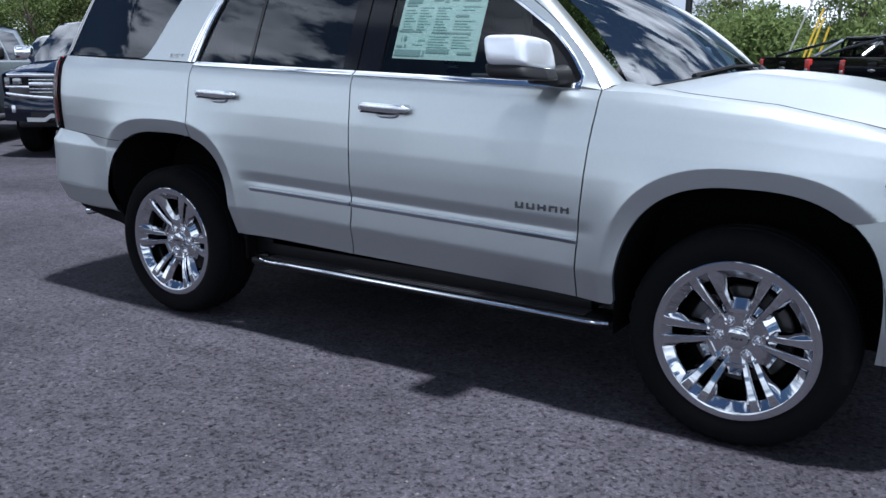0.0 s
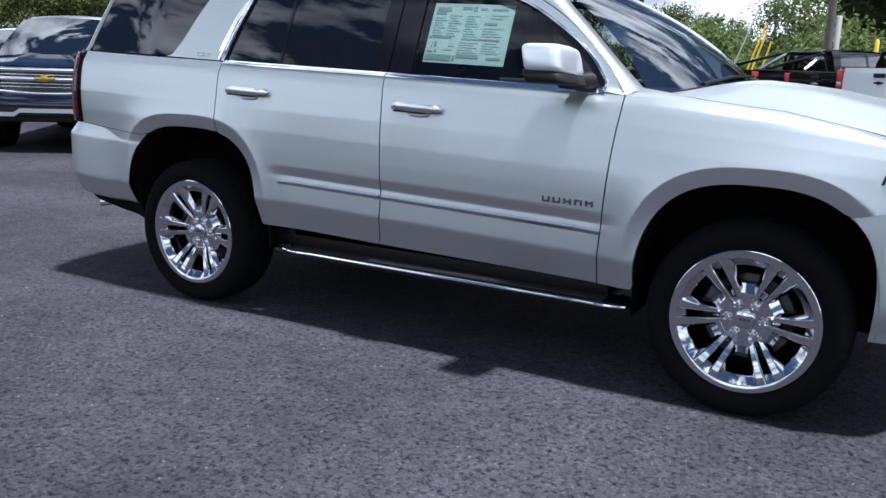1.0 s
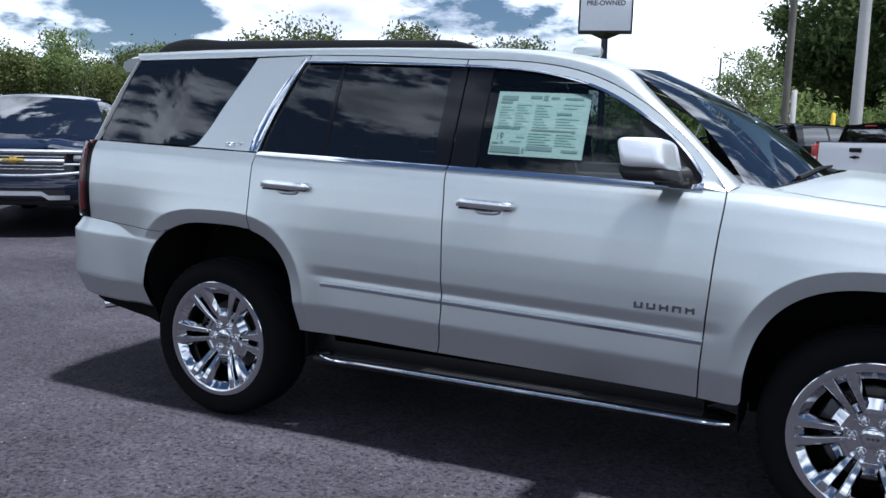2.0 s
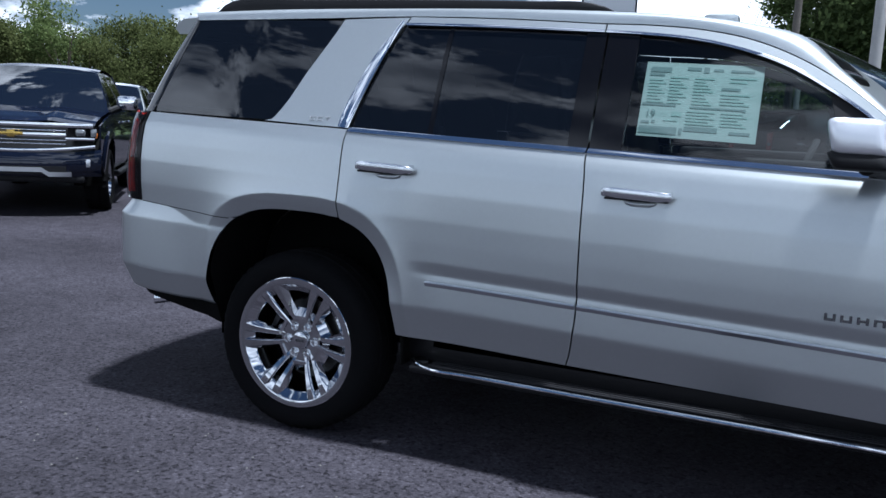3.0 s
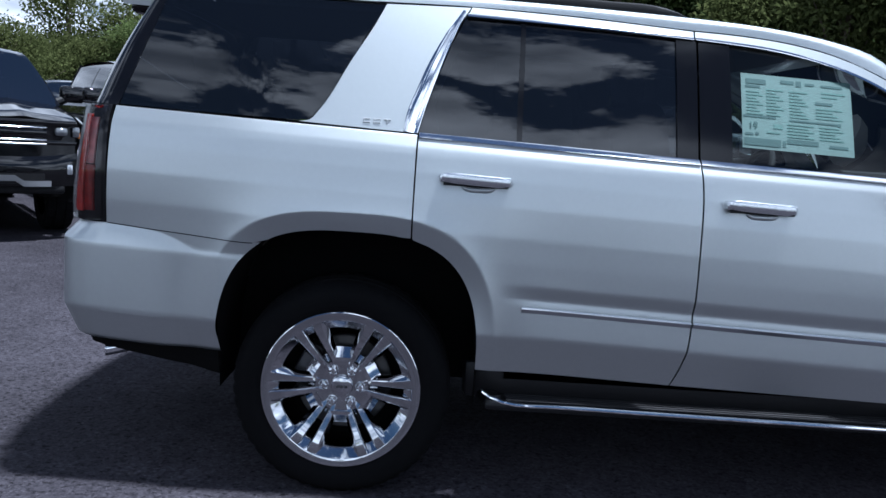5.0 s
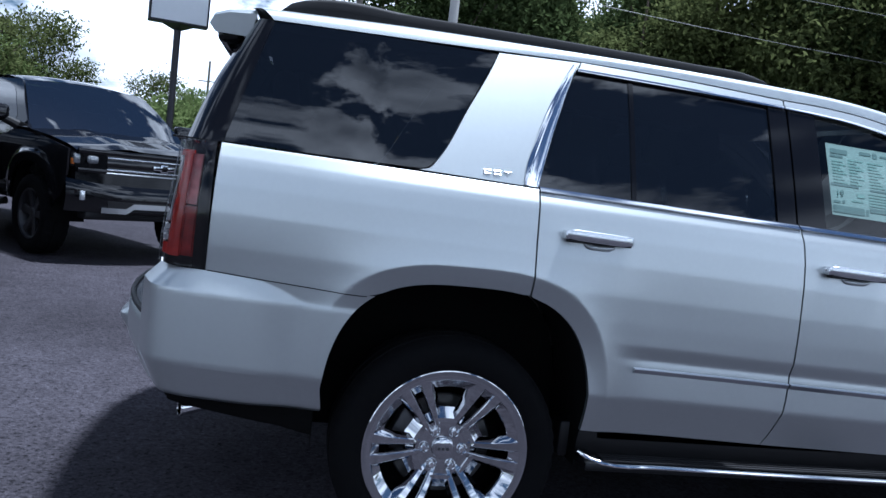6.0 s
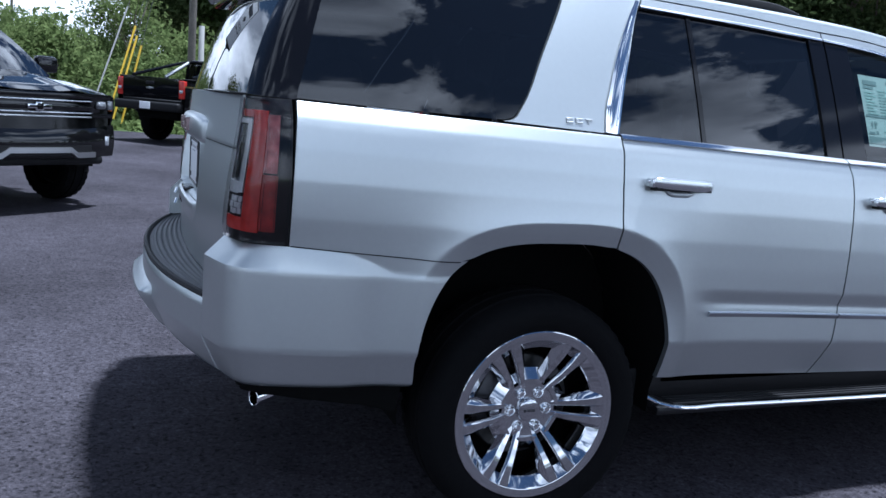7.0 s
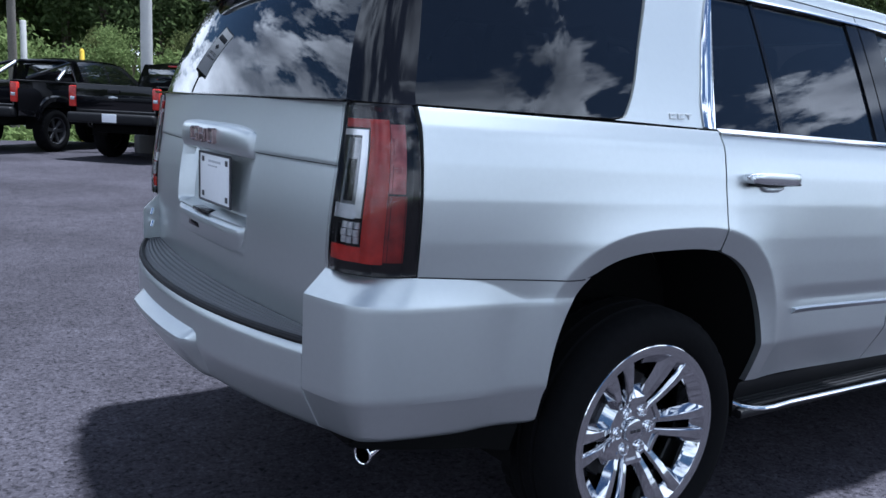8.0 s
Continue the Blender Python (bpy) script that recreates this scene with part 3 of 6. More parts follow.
    for i in range(3):
        bx = 0.040 + 0.036 * i
        for dz in (-0.006, 0.006) if i != 2 else (0.006,):
            bars.box((bx, s * (side_w(bx, 1.366 + dz) + 0.002), 1.366 + dz), (0.026, 0.006, 0.005), 0.001, seg=1)
        bars.box((bx - 0.009 if i < 2 else bx, s * (side_w(bx, 1.366) + 0.002), 1.364), (0.006, 0.006, 0.015), 0.001, seg=1)
    part("pillar_badge", bars, SATIN, suv, "tiny chrome badge bars")
    # greenhouse
    q_right = [(-0.20, 1.3515), (-0.165, 1.358), (-0.135, 1.39), (-0.04, 1.57), (0.055, 1.755), (0.072, 1.789)]
    q_left = [(-0.838, 1.366), (-0.79, 1.53), (-0.742, 1.70), (-0.716, 1.792)]
    at = coons(bottom=[(-0.838, 1.366), (-0.5, 1.357), (-0.20, 1.3515)], top=[(-0.716, 1.792), (-0.3, 1.791), (0.072, 1.789)], left=q_left, right=q_right, nu=24, nv=24)
    part("quarter_window", side_sheet(at, 24, 24, s, -0.006, 0.006), GLASS_DARK, suv, "dark tinted rear quarter window")
    at = coons(bottom=[(-0.196, 1.3475), (0.0, 1.340), (0.215, 1.332)], top=[(0.076, 1.793), (0.22, 1.797), (0.385, 1.801)],
               left=[(-0.196, 1.3475), (-0.158, 1.356), (-0.130, 1.39), (-0.035, 1.57), (0.060, 1.755), (0.076, 1.793)],
               right=[(0.215, 1.332), (0.232, 1.42), (0.325, 1.69), (0.385, 1.801)], nu=30, nv=30)
    part("rear_pillar", side_sheet(at, 30, 30, s), SILVER, suv)
    cl = [tuple(p) for p in spline([(0.172, 1.338), (0.180, 1.405), (0.206, 1.482), (0.235, 1.563), (0.312, 1.721), (0.354, 1.790)], 24)]
    cr = [tuple(p) for p in spline([(0.222, 1.333), (0.243, 1.415), (0.266, 1.497), (0.292, 1.577), (0.340, 1.713), (0.371, 1.786)], 24)]
    at = coons(bottom=[cl[0], (0.197, 1.3335), cr[0]], top=[cl[-1], cr[-1]], left=cl, right=cr, nu=8, nv=24)

    def crowned(u, v):
        x, z = at(u, v)
        return (x, s * (side_w(x, z) + 0.003 + 0.009 * (1 - (2 * u - 1) ** 4)), z)

    part("pillar_chrome", Geo().grid(crowned, 16, 24, s > 0), CHROME, suv, "bright chrome strip on the rear pillar, broad at its foot")
    dlo_front = [(1.222, 1.745), (1.357, 1.737), (1.52, 1.722), (1.657, 1.697), (1.863, 1.632), (2.039, 1.534), (2.186, 1.428), (2.268, 1.335), (2.296, 1.288), (2.290, 1.274), (2.262, 1.2675)]
    seam_top = [(1.222, 1.771), (1.40, 1.765), (1.60, 1.745), (1.75, 1.713), (1.90, 1.655), (2.049, 1.571), (2.221, 1.436), (2.33, 1.322), (2.383, belt(2.383) - DROP + 0.002)]
    at = coons(bottom=[(0.378, 1.773), (0.8, 1.762), (1.216, 1.745)], top=[(0.390, 1.803), (0.8, 1.792), (1.216, 1.771)],
               left=[(0.378, 1.773), (0.390, 1.803)], right=[(1.216, 1.745), (1.216, 1.771)], nu=24, nv=4)
    part("rear_door_frame", side_sheet(at, 24, 4, s, 0.0, 0.02), SILVER, rear_door)
    at = coons(bottom=dlo_front[:-2] + [(2.300, 1.262)], top=seam_top, left=[(1.222, 1.745), (1.222, 1.771)], right=[(2.300, 1.262), (2.383, belt(2.383) - DROP + 0.002)], nu=60, nv=6)
    part("front_door_frame", side_sheet(at, 60, 6, s, 0.0, 0.02), SILVER, front_door)
    for door, x0, x1 in ((rear_door, 0.228, 1.2265), (front_door, 1.2325, 2.30)):
        part("belt_chrome", strip([(x0 + (x1 - x0) * i / 20, belt(x0 + (x1 - x0) * i / 20) - 0.004) for i in range(21)], s, 0.0095, 0.0, 0.008), CHROME, door, "chrome strip under the side windows")
    part("frame_chrome", strip([tuple(p) for p in spline(dlo_front, 70)], s, 0.006, 0.0, 0.006), CHROME, front_door, "thin chrome edge round the window")
    part("frame_chrome", strip([tuple(p) for p in spline([(0.374, 1.773), (0.8, 1.762), (1.216, 1.745)], 20)], s, 0.006, 0.0, 0.006), CHROME, rear_door)
    # glass and pillars
    at = coons(bottom=belt_line(0.592, 1.15, 6, -0.004), top=[(0.592, 1.766), (0.85, 1.758), (1.15, 1.744)], left=[(0.592, belt(0.592) + 0.004), (0.592, 1.766)],
               right=[(1.15, belt(1.15) + 0.004), (1.15, 1.744)], nu=16, nv=12)
    part("rear_door_window", side_sheet(at, 16, 12, s, -0.012, 0.004), GLASS_DARK, rear_door, "dark tinted rear door window")
    at = coons(bottom=belt_line(0.222, 0.574, 6, -0.004), top=[(0.372, 1.768), (0.48, 1.767), (0.574, 1.766)], left=[(0.222, belt(0.222) + 0.004), (0.284, 1.56), (0.372, 1.768)],
               right=[(0.574, belt(0.574) + 0.004), (0.574, 1.766)], nu=10, nv=12)
    part("rear_vent_window", side_sheet(at, 10, 12, s, -0.012, 0.004), GLASS_DARK, rear_door)
    at = coons(bottom=belt_line(0.574, 0.592, 3, -0.003), top=[(0.574, 1.766), (0.592, 1.765)], left=[(0.574, belt(0.574) + 0.003), (0.574, 1.766)], right=[(0.592, belt(0.592) + 0.003), (0.592, 1.765)], nu=3, nv=12)
    part("window_bar", side_sheet(at, 3, 12, s, -0.008, 0.02), GLOSS_BLACK, rear_door)
    for door, x0, x1 in ((rear_door, 1.15, 1.2255), (front_door, 1.2335, 1.35)):
        at = coons(bottom=belt_line(x0, x1, 3, -0.003), top=[(x0, 1.744), (x1, 1.741)], left=[(x0, belt(x0) + 0.003), (x0, 1.744)], right=[(x1, belt(x1) + 0.003), (x1, 1.741)], nu=4, nv=12)
        part("pillar_cover", side_sheet(at, 4, 12, s, -0.004, 0.03), GLOSS_BLACK, door, "gloss black pillar cover")
    at = coons(bottom=belt_line(1.35, 2.10, 10, -0.004), top=[(1.35, 1.738), (1.52, 1.722), (1.657, 1.697), (1.863, 1.632), (2.02, 1.547)],
               left=[(1.35, belt(1.35) + 0.004), (1.35, 1.738)], right=[(2.10, belt(2.10) + 0.004), (2.06, 1.40), (2.02, 1.547)], nu=30, nv=14)
    part("front_door_window", side_sheet(at, 30, 14, s, -0.012, 0.004), GLASS_FRONT, front_door, "lightly tinted front door window").visible_shadow = False
    at = coons(bottom=belt_line(2.10, 2.285, 5, -0.004), top=[(2.02, 1.547), (2.186, 1.424), (2.285, 1.295)], left=[(2.10, belt(2.10) + 0.004), (2.06, 1.40), (2.02, 1.547)],
               right=[(2.285, belt(2.285) + 0.004), (2.285, 1.295)], nu=12, nv=12)
    part("mirror_sail", side_sheet(at, 12, 12, s, -0.008, 0.02), TRIM_BLACK, front_door, "black triangular mirror mount")
    # roof side and windscreen pillar
    low = [(-0.72, 1.796), (0.0, 1.800), (0.385, 1.806), (0.8, 1.797), (1.222, 1.776), (1.40, 1.770), (1.60, 1.750), (1.75, 1.718), (1.90, 1.660), (2.049, 1.576), (2.221, 1.441), (2.33, 1.327), (2.389, 1.252)]
    low3 = spline([(x, side_w(x, z), z) for x, z in low], 70)
    up3 = spline([(-0.80, 0.672, 1.838), (-0.3, 0.680, 1.848), (0.336, 0.680, 1.842), (0.85, 0.680, 1.836), (1.275, 0.680, 1.824), (1.532, 0.680, 1.806), (1.749, 0.682, 1.776), (1.93, 0.690, 1.728), (2.06, 0.712, 1.612), (2.18, 0.737, 1.50), (2.30, 0.768, 1.385), (2.40, 0.80, 1.298), (2.452, 0.822, 1.255)], 70)

    def cant(u, v):
        i = min(int(round(u * 70)), 70)
        p = low3[i] * (1 - v) + up3[i] * v
        b = 0.018 * math.sin(math.pi * v)
        return (p[0], s * (p[1] + b), p[2] + b * 0.8)

    part("roof_side", Geo().grid(cant, 70, 8, s > 0), SILVER, suv)
    # roof rail
    rail = spline([(-0.705, 1.850), (-0.66, 1.888), (-0.60, 1.905), (-0.2, 1.902), (0.4, 1.892), (0.9, 1.878), (1.12, 1.868), (1.18, 1.853), (1.225, 1.832)], 40)

    def rail_fn(u, v):
        i = min(int(round(u * 40)), 40)
        a = 2 * math.pi * v
        zt, zb = rail[i][1], float(np.interp(rail[i][0], [-0.75, 0.3, 1.275], [1.842, 1.842, 1.826]))
        h = max(0.004, zt - zb)
        c, sn = math.cos(a), math.sin(a)
        return (rail[i][0], s * (0.622 + 0.024 * abs(c) ** 0.5 * (1 if c > 0 else -1)), zb + h * (0.5 + 0.5 * abs(sn) ** 0.5 * (1 if sn > 0 else -1)))

    part("roof_rail", Geo().grid(rail_fn, 40, 16, s > 0), TRIM_BLACK, suv, "matt black raised roof rail")
    # door mirror
    mir = new("door_mirror")
    mir.parent = suv
    tagged(mir, "large door mirror with a silver cap and black base")

    def cap(u, v, x0=2.0, grow=0.0):
        a, b = math.pi * (v - 0.5), 2 * math.pi * u
        e = 0.34
        f = lambda t: abs(t) ** e * (1 if t > 0 else -1)
        cx, cy, cz = f(math.cos(a)) * f(math.cos(b)), f(math.cos(a)) * f(math.sin(b)), f(math.sin(a))
        wide = 1.0 - 0.10 * max(0, cz)
        x = 2.135 + 0.085 * cx - 0.014 * cz
        y = 1.105 + 0.118 * cy * wide
        z = 1.378 + 0.060 * cz + 0.010 * cy
        x += -0.028 * (cy if cy > 0 else 0)
        return (x, s * y, z)

    part("mirror_cap", Geo().grid(cap, 36, 24, s < 0), MIRROR_CAP, mir, "bright silver mirror cap")

    def base(u, v):
        x, y, z = cap(u, v)
        return (2.135 + (x - 2.135) * 1.03 + 0.010, s * (1.105 + (abs(y) - 1.105) * 1.02), 1.312 + (z - 1.378) * 0.50)

    part("mirror_base", Geo().grid(base, 36, 18, s < 0), TRIM_BLACK, mir, "black lower mirror shell")
    part("mirror_arm", outward(Geo().tube([(2.15, s * 1.06, 1.302), (2.19, s * 1.00, 1.296), (2.215, s * 0.915, 1.295)], [0.034, 0.034, 0.045], 14)), TRIM_BLACK, mir)
    part("mirror_glass", Geo().box((2.050, s * 1.105, 1.376), (0.008, 0.19, 0.10), 0.003), CHROME, mir)
    # running board
    rb = Geo().box((1.48, s * 0.860, 0.350), (1.90, 0.168, 0.034), 0.012)
    rb.box((0.545, s * 0.855, 0.362), (0.07, 0.10, 0.034), 0.01, Matrix.Rotation(radians(s * -25), 4, "Z"))
    rb.box((2.415, s * 0.855, 0.352), (0.07, 0.10, 0.034), 0.01, Matrix.Rotation(radians(s * 25), 4, "Z"))
    board = part("running_board", rb, BOARD_BLACK, suv, "black running board with a chrome edge")
    path = [(0.515, s * 0.895, 0.392), (0.56, s * 0.925, 0.372), (0.62, s * 0.945, 0.364), (0.8, s * 0.949, 0.363), (2.25, s * 0.949, 0.355), (2.40, s * 0.945, 0.353), (2.45, s * 0.925, 0.352)]
    part("step_chrome", outward(Geo().tube([tuple(p) for p in spline(path, 40)], 0.0085, 10)), CHROME, board, "bright chrome edge strip")
    for k in range(5):
        part("step_tread", Geo().box((1.48, s * (0.832 + 0.022 * k), 0.369), (1.74, 0.011, 0.005), 0.001, seg=1), BOARD_TREAD, board)
    part("rocker_cover", Geo().box((1.40, s * 0.80, 0.42), (1.90, 0.10, 0.14), 0.02), BOARD_BLACK, suv)
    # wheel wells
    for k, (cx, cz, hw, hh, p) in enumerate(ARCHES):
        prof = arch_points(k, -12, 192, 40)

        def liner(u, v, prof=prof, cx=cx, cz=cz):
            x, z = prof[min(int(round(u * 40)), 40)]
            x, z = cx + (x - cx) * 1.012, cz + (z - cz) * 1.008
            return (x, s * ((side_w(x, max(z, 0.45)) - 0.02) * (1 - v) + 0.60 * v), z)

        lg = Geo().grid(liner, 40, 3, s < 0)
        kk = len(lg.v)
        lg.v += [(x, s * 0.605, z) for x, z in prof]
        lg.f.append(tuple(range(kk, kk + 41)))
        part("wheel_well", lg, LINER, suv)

# ---- roof, glass and front ----


def roof_edge(x):
    return float(np.interp(x, [-0.95, -0.80, -0.3, 0.336, 0.85, 1.275, 1.532, 1.749, 1.93], [1.825, 1.838, 1.848, 1.842, 1.836, 1.824, 1.806, 1.776, 1.728]))


def roof_fn(u, v):
    y = 2 * v - 1
    x0, x1 = -0.80, 1.93 + 0.07 * (1 - y * y)
    x = x0 + (x1 - x0) * u
    fall = 0.02 * smoothstep(1.4, 2.0, x) * (1 - y * y)
    return (x, 0.681 * y, roof_edge(min(x, 1.93)) + 0.047 * (1 - abs(y) ** 2.2) - fall)


part("roof", Geo().grid(roof_fn, 60, 24), SILVER, suv)


def wind_fn(u, v):
    y = 2 * u - 1
    x = (1.93 + 0.07 * (1 - y * y)) * (1 - v) + (2.45 + 0.30 * (1 - y * y)) * v
    yy = y * (0.689 * (1 - v) + 0.822 * v)
    z = (1.727 + 0.027 * (1 - abs(y) ** 2.2)) * (1 - v) + (1.255 + 0.03 * (1 - y * y)) * v
    return (x + 0.05 * math.sin(math.pi * v), yy, z + 0.02 * math.sin(math.pi * v))


part("windshield", Geo().grid(wind_fn, 30, 20, True), GLASS_WIND, suv, "raked clear windshield reflecting the sky").visible_shadow = False
wip = Geo()
for y0, y1 in ((-0.55, 0.05), (0.05, 0.62)):
    a, b = Vector(wind_fn((y0 / 0.8 + 1) / 2, 0.985)) + Vector((0.01, 0, 0.02)), Vector(wind_fn((y1 / 0.8 + 1) / 2, 0.93)) + Vector((0.012, 0, 0.02))
    wip.tube([a, (a + b) / 2 + Vector((0.012, 0, 0.014)), b], [0.012, 0.010, 0.006], 6)
part("wiper", wip, TRIM_BLACK, suv, "black wiper arms")
part("cowl", Geo().grid(lambda u, v: (2.44 + 0.30 * (1 - (2 * u - 1) ** 2) + 0.10 * v, (2 * u - 1) * 0.83, 1.248 + 0.03 * (1 - (2 * u - 1) ** 2) + 0.012 * v), 20, 3, True), TRIM_BLACK, suv)


def hood_fn(u, v):
    y = 2 * v - 1
    hw = float(np.interp(u, [0, 0.18, 0.7, 1], [0.815, 0.878, 0.872, 0.84]))
    x0, x1 = 2.515 + 0.27 * (1 - y * y), 3.44 + 0.16 * (1 - y * y)
    x = x0 + (x1 - x0) * u
    ze = float(np.interp(x, [2.5, 2.70, 3.0, 3.25, 3.45, 3.6], [1.262, 1.237, 1.208, 1.160, 1.115, 1.06]))
    zc = float(np.interp(x, [2.5, 2.8, 3.1, 3.4, 3.6], [1.315, 1.325, 1.295, 1.235, 1.15]))
    ridge = 0.014 * math.exp(-((abs(y) - 0.62) / 0.12) ** 2) * smoothstep(0, 0.2, u)
    return (x, hw * y, ze + (zc - ze) * (1 - abs(y) ** 3.2) + ridge)


hood = part("hood", Geo().grid(hood_fn, 40, 48), SILVER, suv, "long silver hood with raised side ridges")
for v in (0.0, 1.0):
    rim = [Vector(hood_fn(u, v)) + Vector((0, 0, 0.0035)) for u in np.linspace(0.0, 0.95, 30)]
    rear = [Vector(hood_fn(0.0, abs(v - q))) + Vector((-0.002, 0, 0.003)) for q in np.linspace(0.14, 0.0, 8)]
    part("hood_gap", outward(Geo().tube(rear + rim[1:], 0.0035, 6)), TRIM_BLACK, hood, "dark gap along the hood's edge")
for s in (-1, 1):
    # strip from the fender's top edge to the hood, and the lamp and bumper ahead of the wheel
    def shoulder(u, v):
        x = 2.389 + (3.40 - 2.389) * u
        z = float(np.interp(x, [2.389, 2.55, 2.70, 3.0, 3.25, 3.40], [belt(2.389) - DROP, 1.244, 1.232, 1.203, 1.155, 1.115]))
        w0 = side_w(x, z)
        w1 = float(np.interp(x, [2.389, 2.53, 2.70, 3.15, 3.40], [0.825, 0.818, 0.884, 0.878, 0.848]))
        z1 = float(np.interp(x, [2.389, 2.53, 2.70, 3.0, 3.25, 3.40], [1.285, 1.266, 1.241, 1.212, 1.164, 1.128]))
        return (x, s * (w0 + (w1 - w0) * v), z + (z1 - z) * v + 0.006 * math.sin(math.pi * v))

    part("fender_top", Geo().grid(shoulder, 40, 6, s > 0), SILVER, suv)

    def lamp_face(u, v):
        z = 0.98 + 0.135 * v - 0.02 * u
        x = 3.36 + 0.04 * v + 0.13 * u - 0.02 * u * u
        return (x, s * (side_w(3.36 + 0.03 * v, z) + 0.005 - 0.34 * u ** 1.6), z)

    hl = part("headlamp", Geo().grid(lamp_face, 14, 8, s > 0), LAMP_DARK, suv, "wraparound headlamp with bright inner trim")
    part("headlamp_trim", outward(Geo().tube([tuple(Vector(lamp_face(k / 10, 0.25)) + Vector((0.008, s * 0.004, 0))) for k in range(11)], 0.012, 8)), CHROME, hl)
    part("headlamp_trim", outward(Geo().tube([tuple(Vector(lamp_face(k / 10, 0.95)) + Vector((0.006, s * 0.004, 0))) for k in range(11)], 0.009, 8)), CHROME, hl)


nose = spline([(3.40, 0.985), (3.47, 0.978), (3.55, 0.945), (3.61, 0.86), (3.645, 0.70), (3.665, 0.40), (3.67, 0.0)], 30)


def bumper_front(u, v):
    i = int(round(abs(2 * u - 1) * 30))
    x, w = nose[30 - i]
    z = 0.385 + (float(np.interp(float(x), [3.40, 3.55], [0.848, 0.935])) - 0.385) * v
    cx, cz, hw, hh, pp = ARCHES[1]
    back = cx + hw * max(0.0, 1 - (max(0.0, z - cz) / hh) ** pp) ** (1 / pp) + 0.002
    x = float(x) + (back - 3.40) * smoothstep(3.55, 3.40, float(x)) - 0.02 * (1 - v) ** 2
    top = float(np.interp(x, [3.28, 3.40, 3.455, 3.60], [0.846, 0.880, 0.896, 0.955]))
    z = 0.385 + (top - 0.385) * v
    return (x, math.copysign(float(w), 2 * u - 1) - math.copysign(0.03 * smoothstep(0.25, 0.0, v), 2 * u - 1) * (w > 0.1), z)


part("front_bumper", Geo().slab(bumper_front, lambda u, v: (bumper_front(u, v)[0] - 0.06 * smoothstep(0.99, 0.90, abs(2 * u - 1)), bumper_front(u, v)[1] * 0.97, bumper_front(u, v)[2]), 60, 20), SILVER, suv, "silver front bumper", sharp=45)
gr = Geo()
for k in range(5):
    gr.box((3.60, 0, 0.82 + 0.075 * k), (0.03, 1.05 - 0.02 * k, 0.03), 0.008)
grille = part("grille", Geo().box((3.56, 0, 0.97), (0.06, 1.10, 0.42), 0.02), GLOSS_BLACK, suv, "black grille with chrome bars")
part("grille_bars", gr, CHROME, grille)

# ---- rear of the vehicle ----


def gate_x(y, z):
    t = min(1.0, abs(y) / 0.83)
    return -(1.000 + 0.052 * (1 - t * t)) + 0.036 * smoothstep(0.98, 1.37, z) - 0.006 * math.sin((z - 0.8) * 5)


def gate_fn(u, v):
    y, z = -0.826 + 1.652 * u, 0.775 + (1.362 - 0.775) * v
    x = gate_x(y, z)
    dy, dz = smoothstep(0.362, 0.340, abs(y) + 0.05 * (1.2 - z)), float(np.interp(z, [0.895, 0.91, 0.985, 1.0, 1.19, 1.205], [0, -0.004, 0.006, 0.052, 0.056, 0.0]))
    x += dz * dy
    x += 0.0025 * smoothstep(1.213, 1.203, z) * smoothstep(0.36, 0.40, abs(y))
    return (x, y, z)


gate = part("tailgate", Geo().slab(gate_fn, lambda u, v: tuple(Vector(gate_fn(u, v)) + Vector((0.06, 0, 0))), 120, 110, True), SILVER, suv, "silver tailgate with a recessed plate pocket")


def garnish(u, v):
    y = -0.36 + 0.72 * u
    e = max(0.0, 1 - abs(2 * u - 1) ** 7) ** 0.5
    a = math.pi * v
    return (gate_x(y, 1.235) + 0.006 - 0.036 * math.sin(a) ** 0.5 * e, y, 1.235 - 0.046 * math.cos(a) * (0.70 + 0.30 * e) - 0.012 * abs(2 * u - 1) ** 4)


part("gate_garnish", Geo().grid(garnish, 60, 12, True), SILVER, gate, "silver handle bar above the plate")
for i in range(3):
    gb = Geo()
    yb = 0.092 - 0.088 * i
    for dy, dz, w, h in ((0.030, 0, 0.014, 0.052), (0.0, 0.02 if i != 1 else 0.0, 0.05, 0.012), (0.0, -0.02, 0.05 if i != 1 else 0.012, 0.012), (-0.030, -0.010 if i == 0 else 0, 0.014 if i != 2 else 0.004, 0.03 if i == 0 else 0.052)):
        gb.box((gate_x(yb, 1.24) - 0.034, yb + dy, 1.238 + dz), (0.016, w * 0.8, h * 0.8), 0.002, seg=1)
    part("gate_badge", gb, DARK_BADGE, gate, "dark red raised shape with chrome edges")

plate = part("licence_plate", Geo().box((gate_x(0, 1.09) + 0.026, 0, 1.095), (0.006, 0.31, 0.155), 0.002), PLATE_WHITE, gate, "blank white paper plate in a thin frame")
pf = Geo()
for a, b, w, h in ((0, 0.08, 0.32, 0.008), (0, -0.08, 0.32, 0.008), (0.158, 0, 0.008, 0.165), (-0.158, 0, 0.008, 0.165)):
    pf.box((gate_x(0, 1.09) + 0.023, a, 1.095 + b), (0.008, w, h), 0.002, seg=1)
part("plate_frame", pf, DARK_METAL, plate)
pb = Geo()
for a, b, w, h in ((0.0, 0.055, 0.12, 0.007), (0.02, 0.040, 0.09, 0.004)):
    pb.box((gate_x(0, 1.09) + 0.0222, a, 1.095 + b), (0.002, w, h), 0)
for a, b in ((0.12, 0.058), (-0.12, 0.058), (0.12, -0.058), (-0.12, -0.058)):
    part("plate_fixing", Geo().box((gate_x(0, 1.09) + 0.0222, a, 1.095 + b), (0.003, 0.022, 0.018), 0.002, seg=1), DARK_METAL, plate)
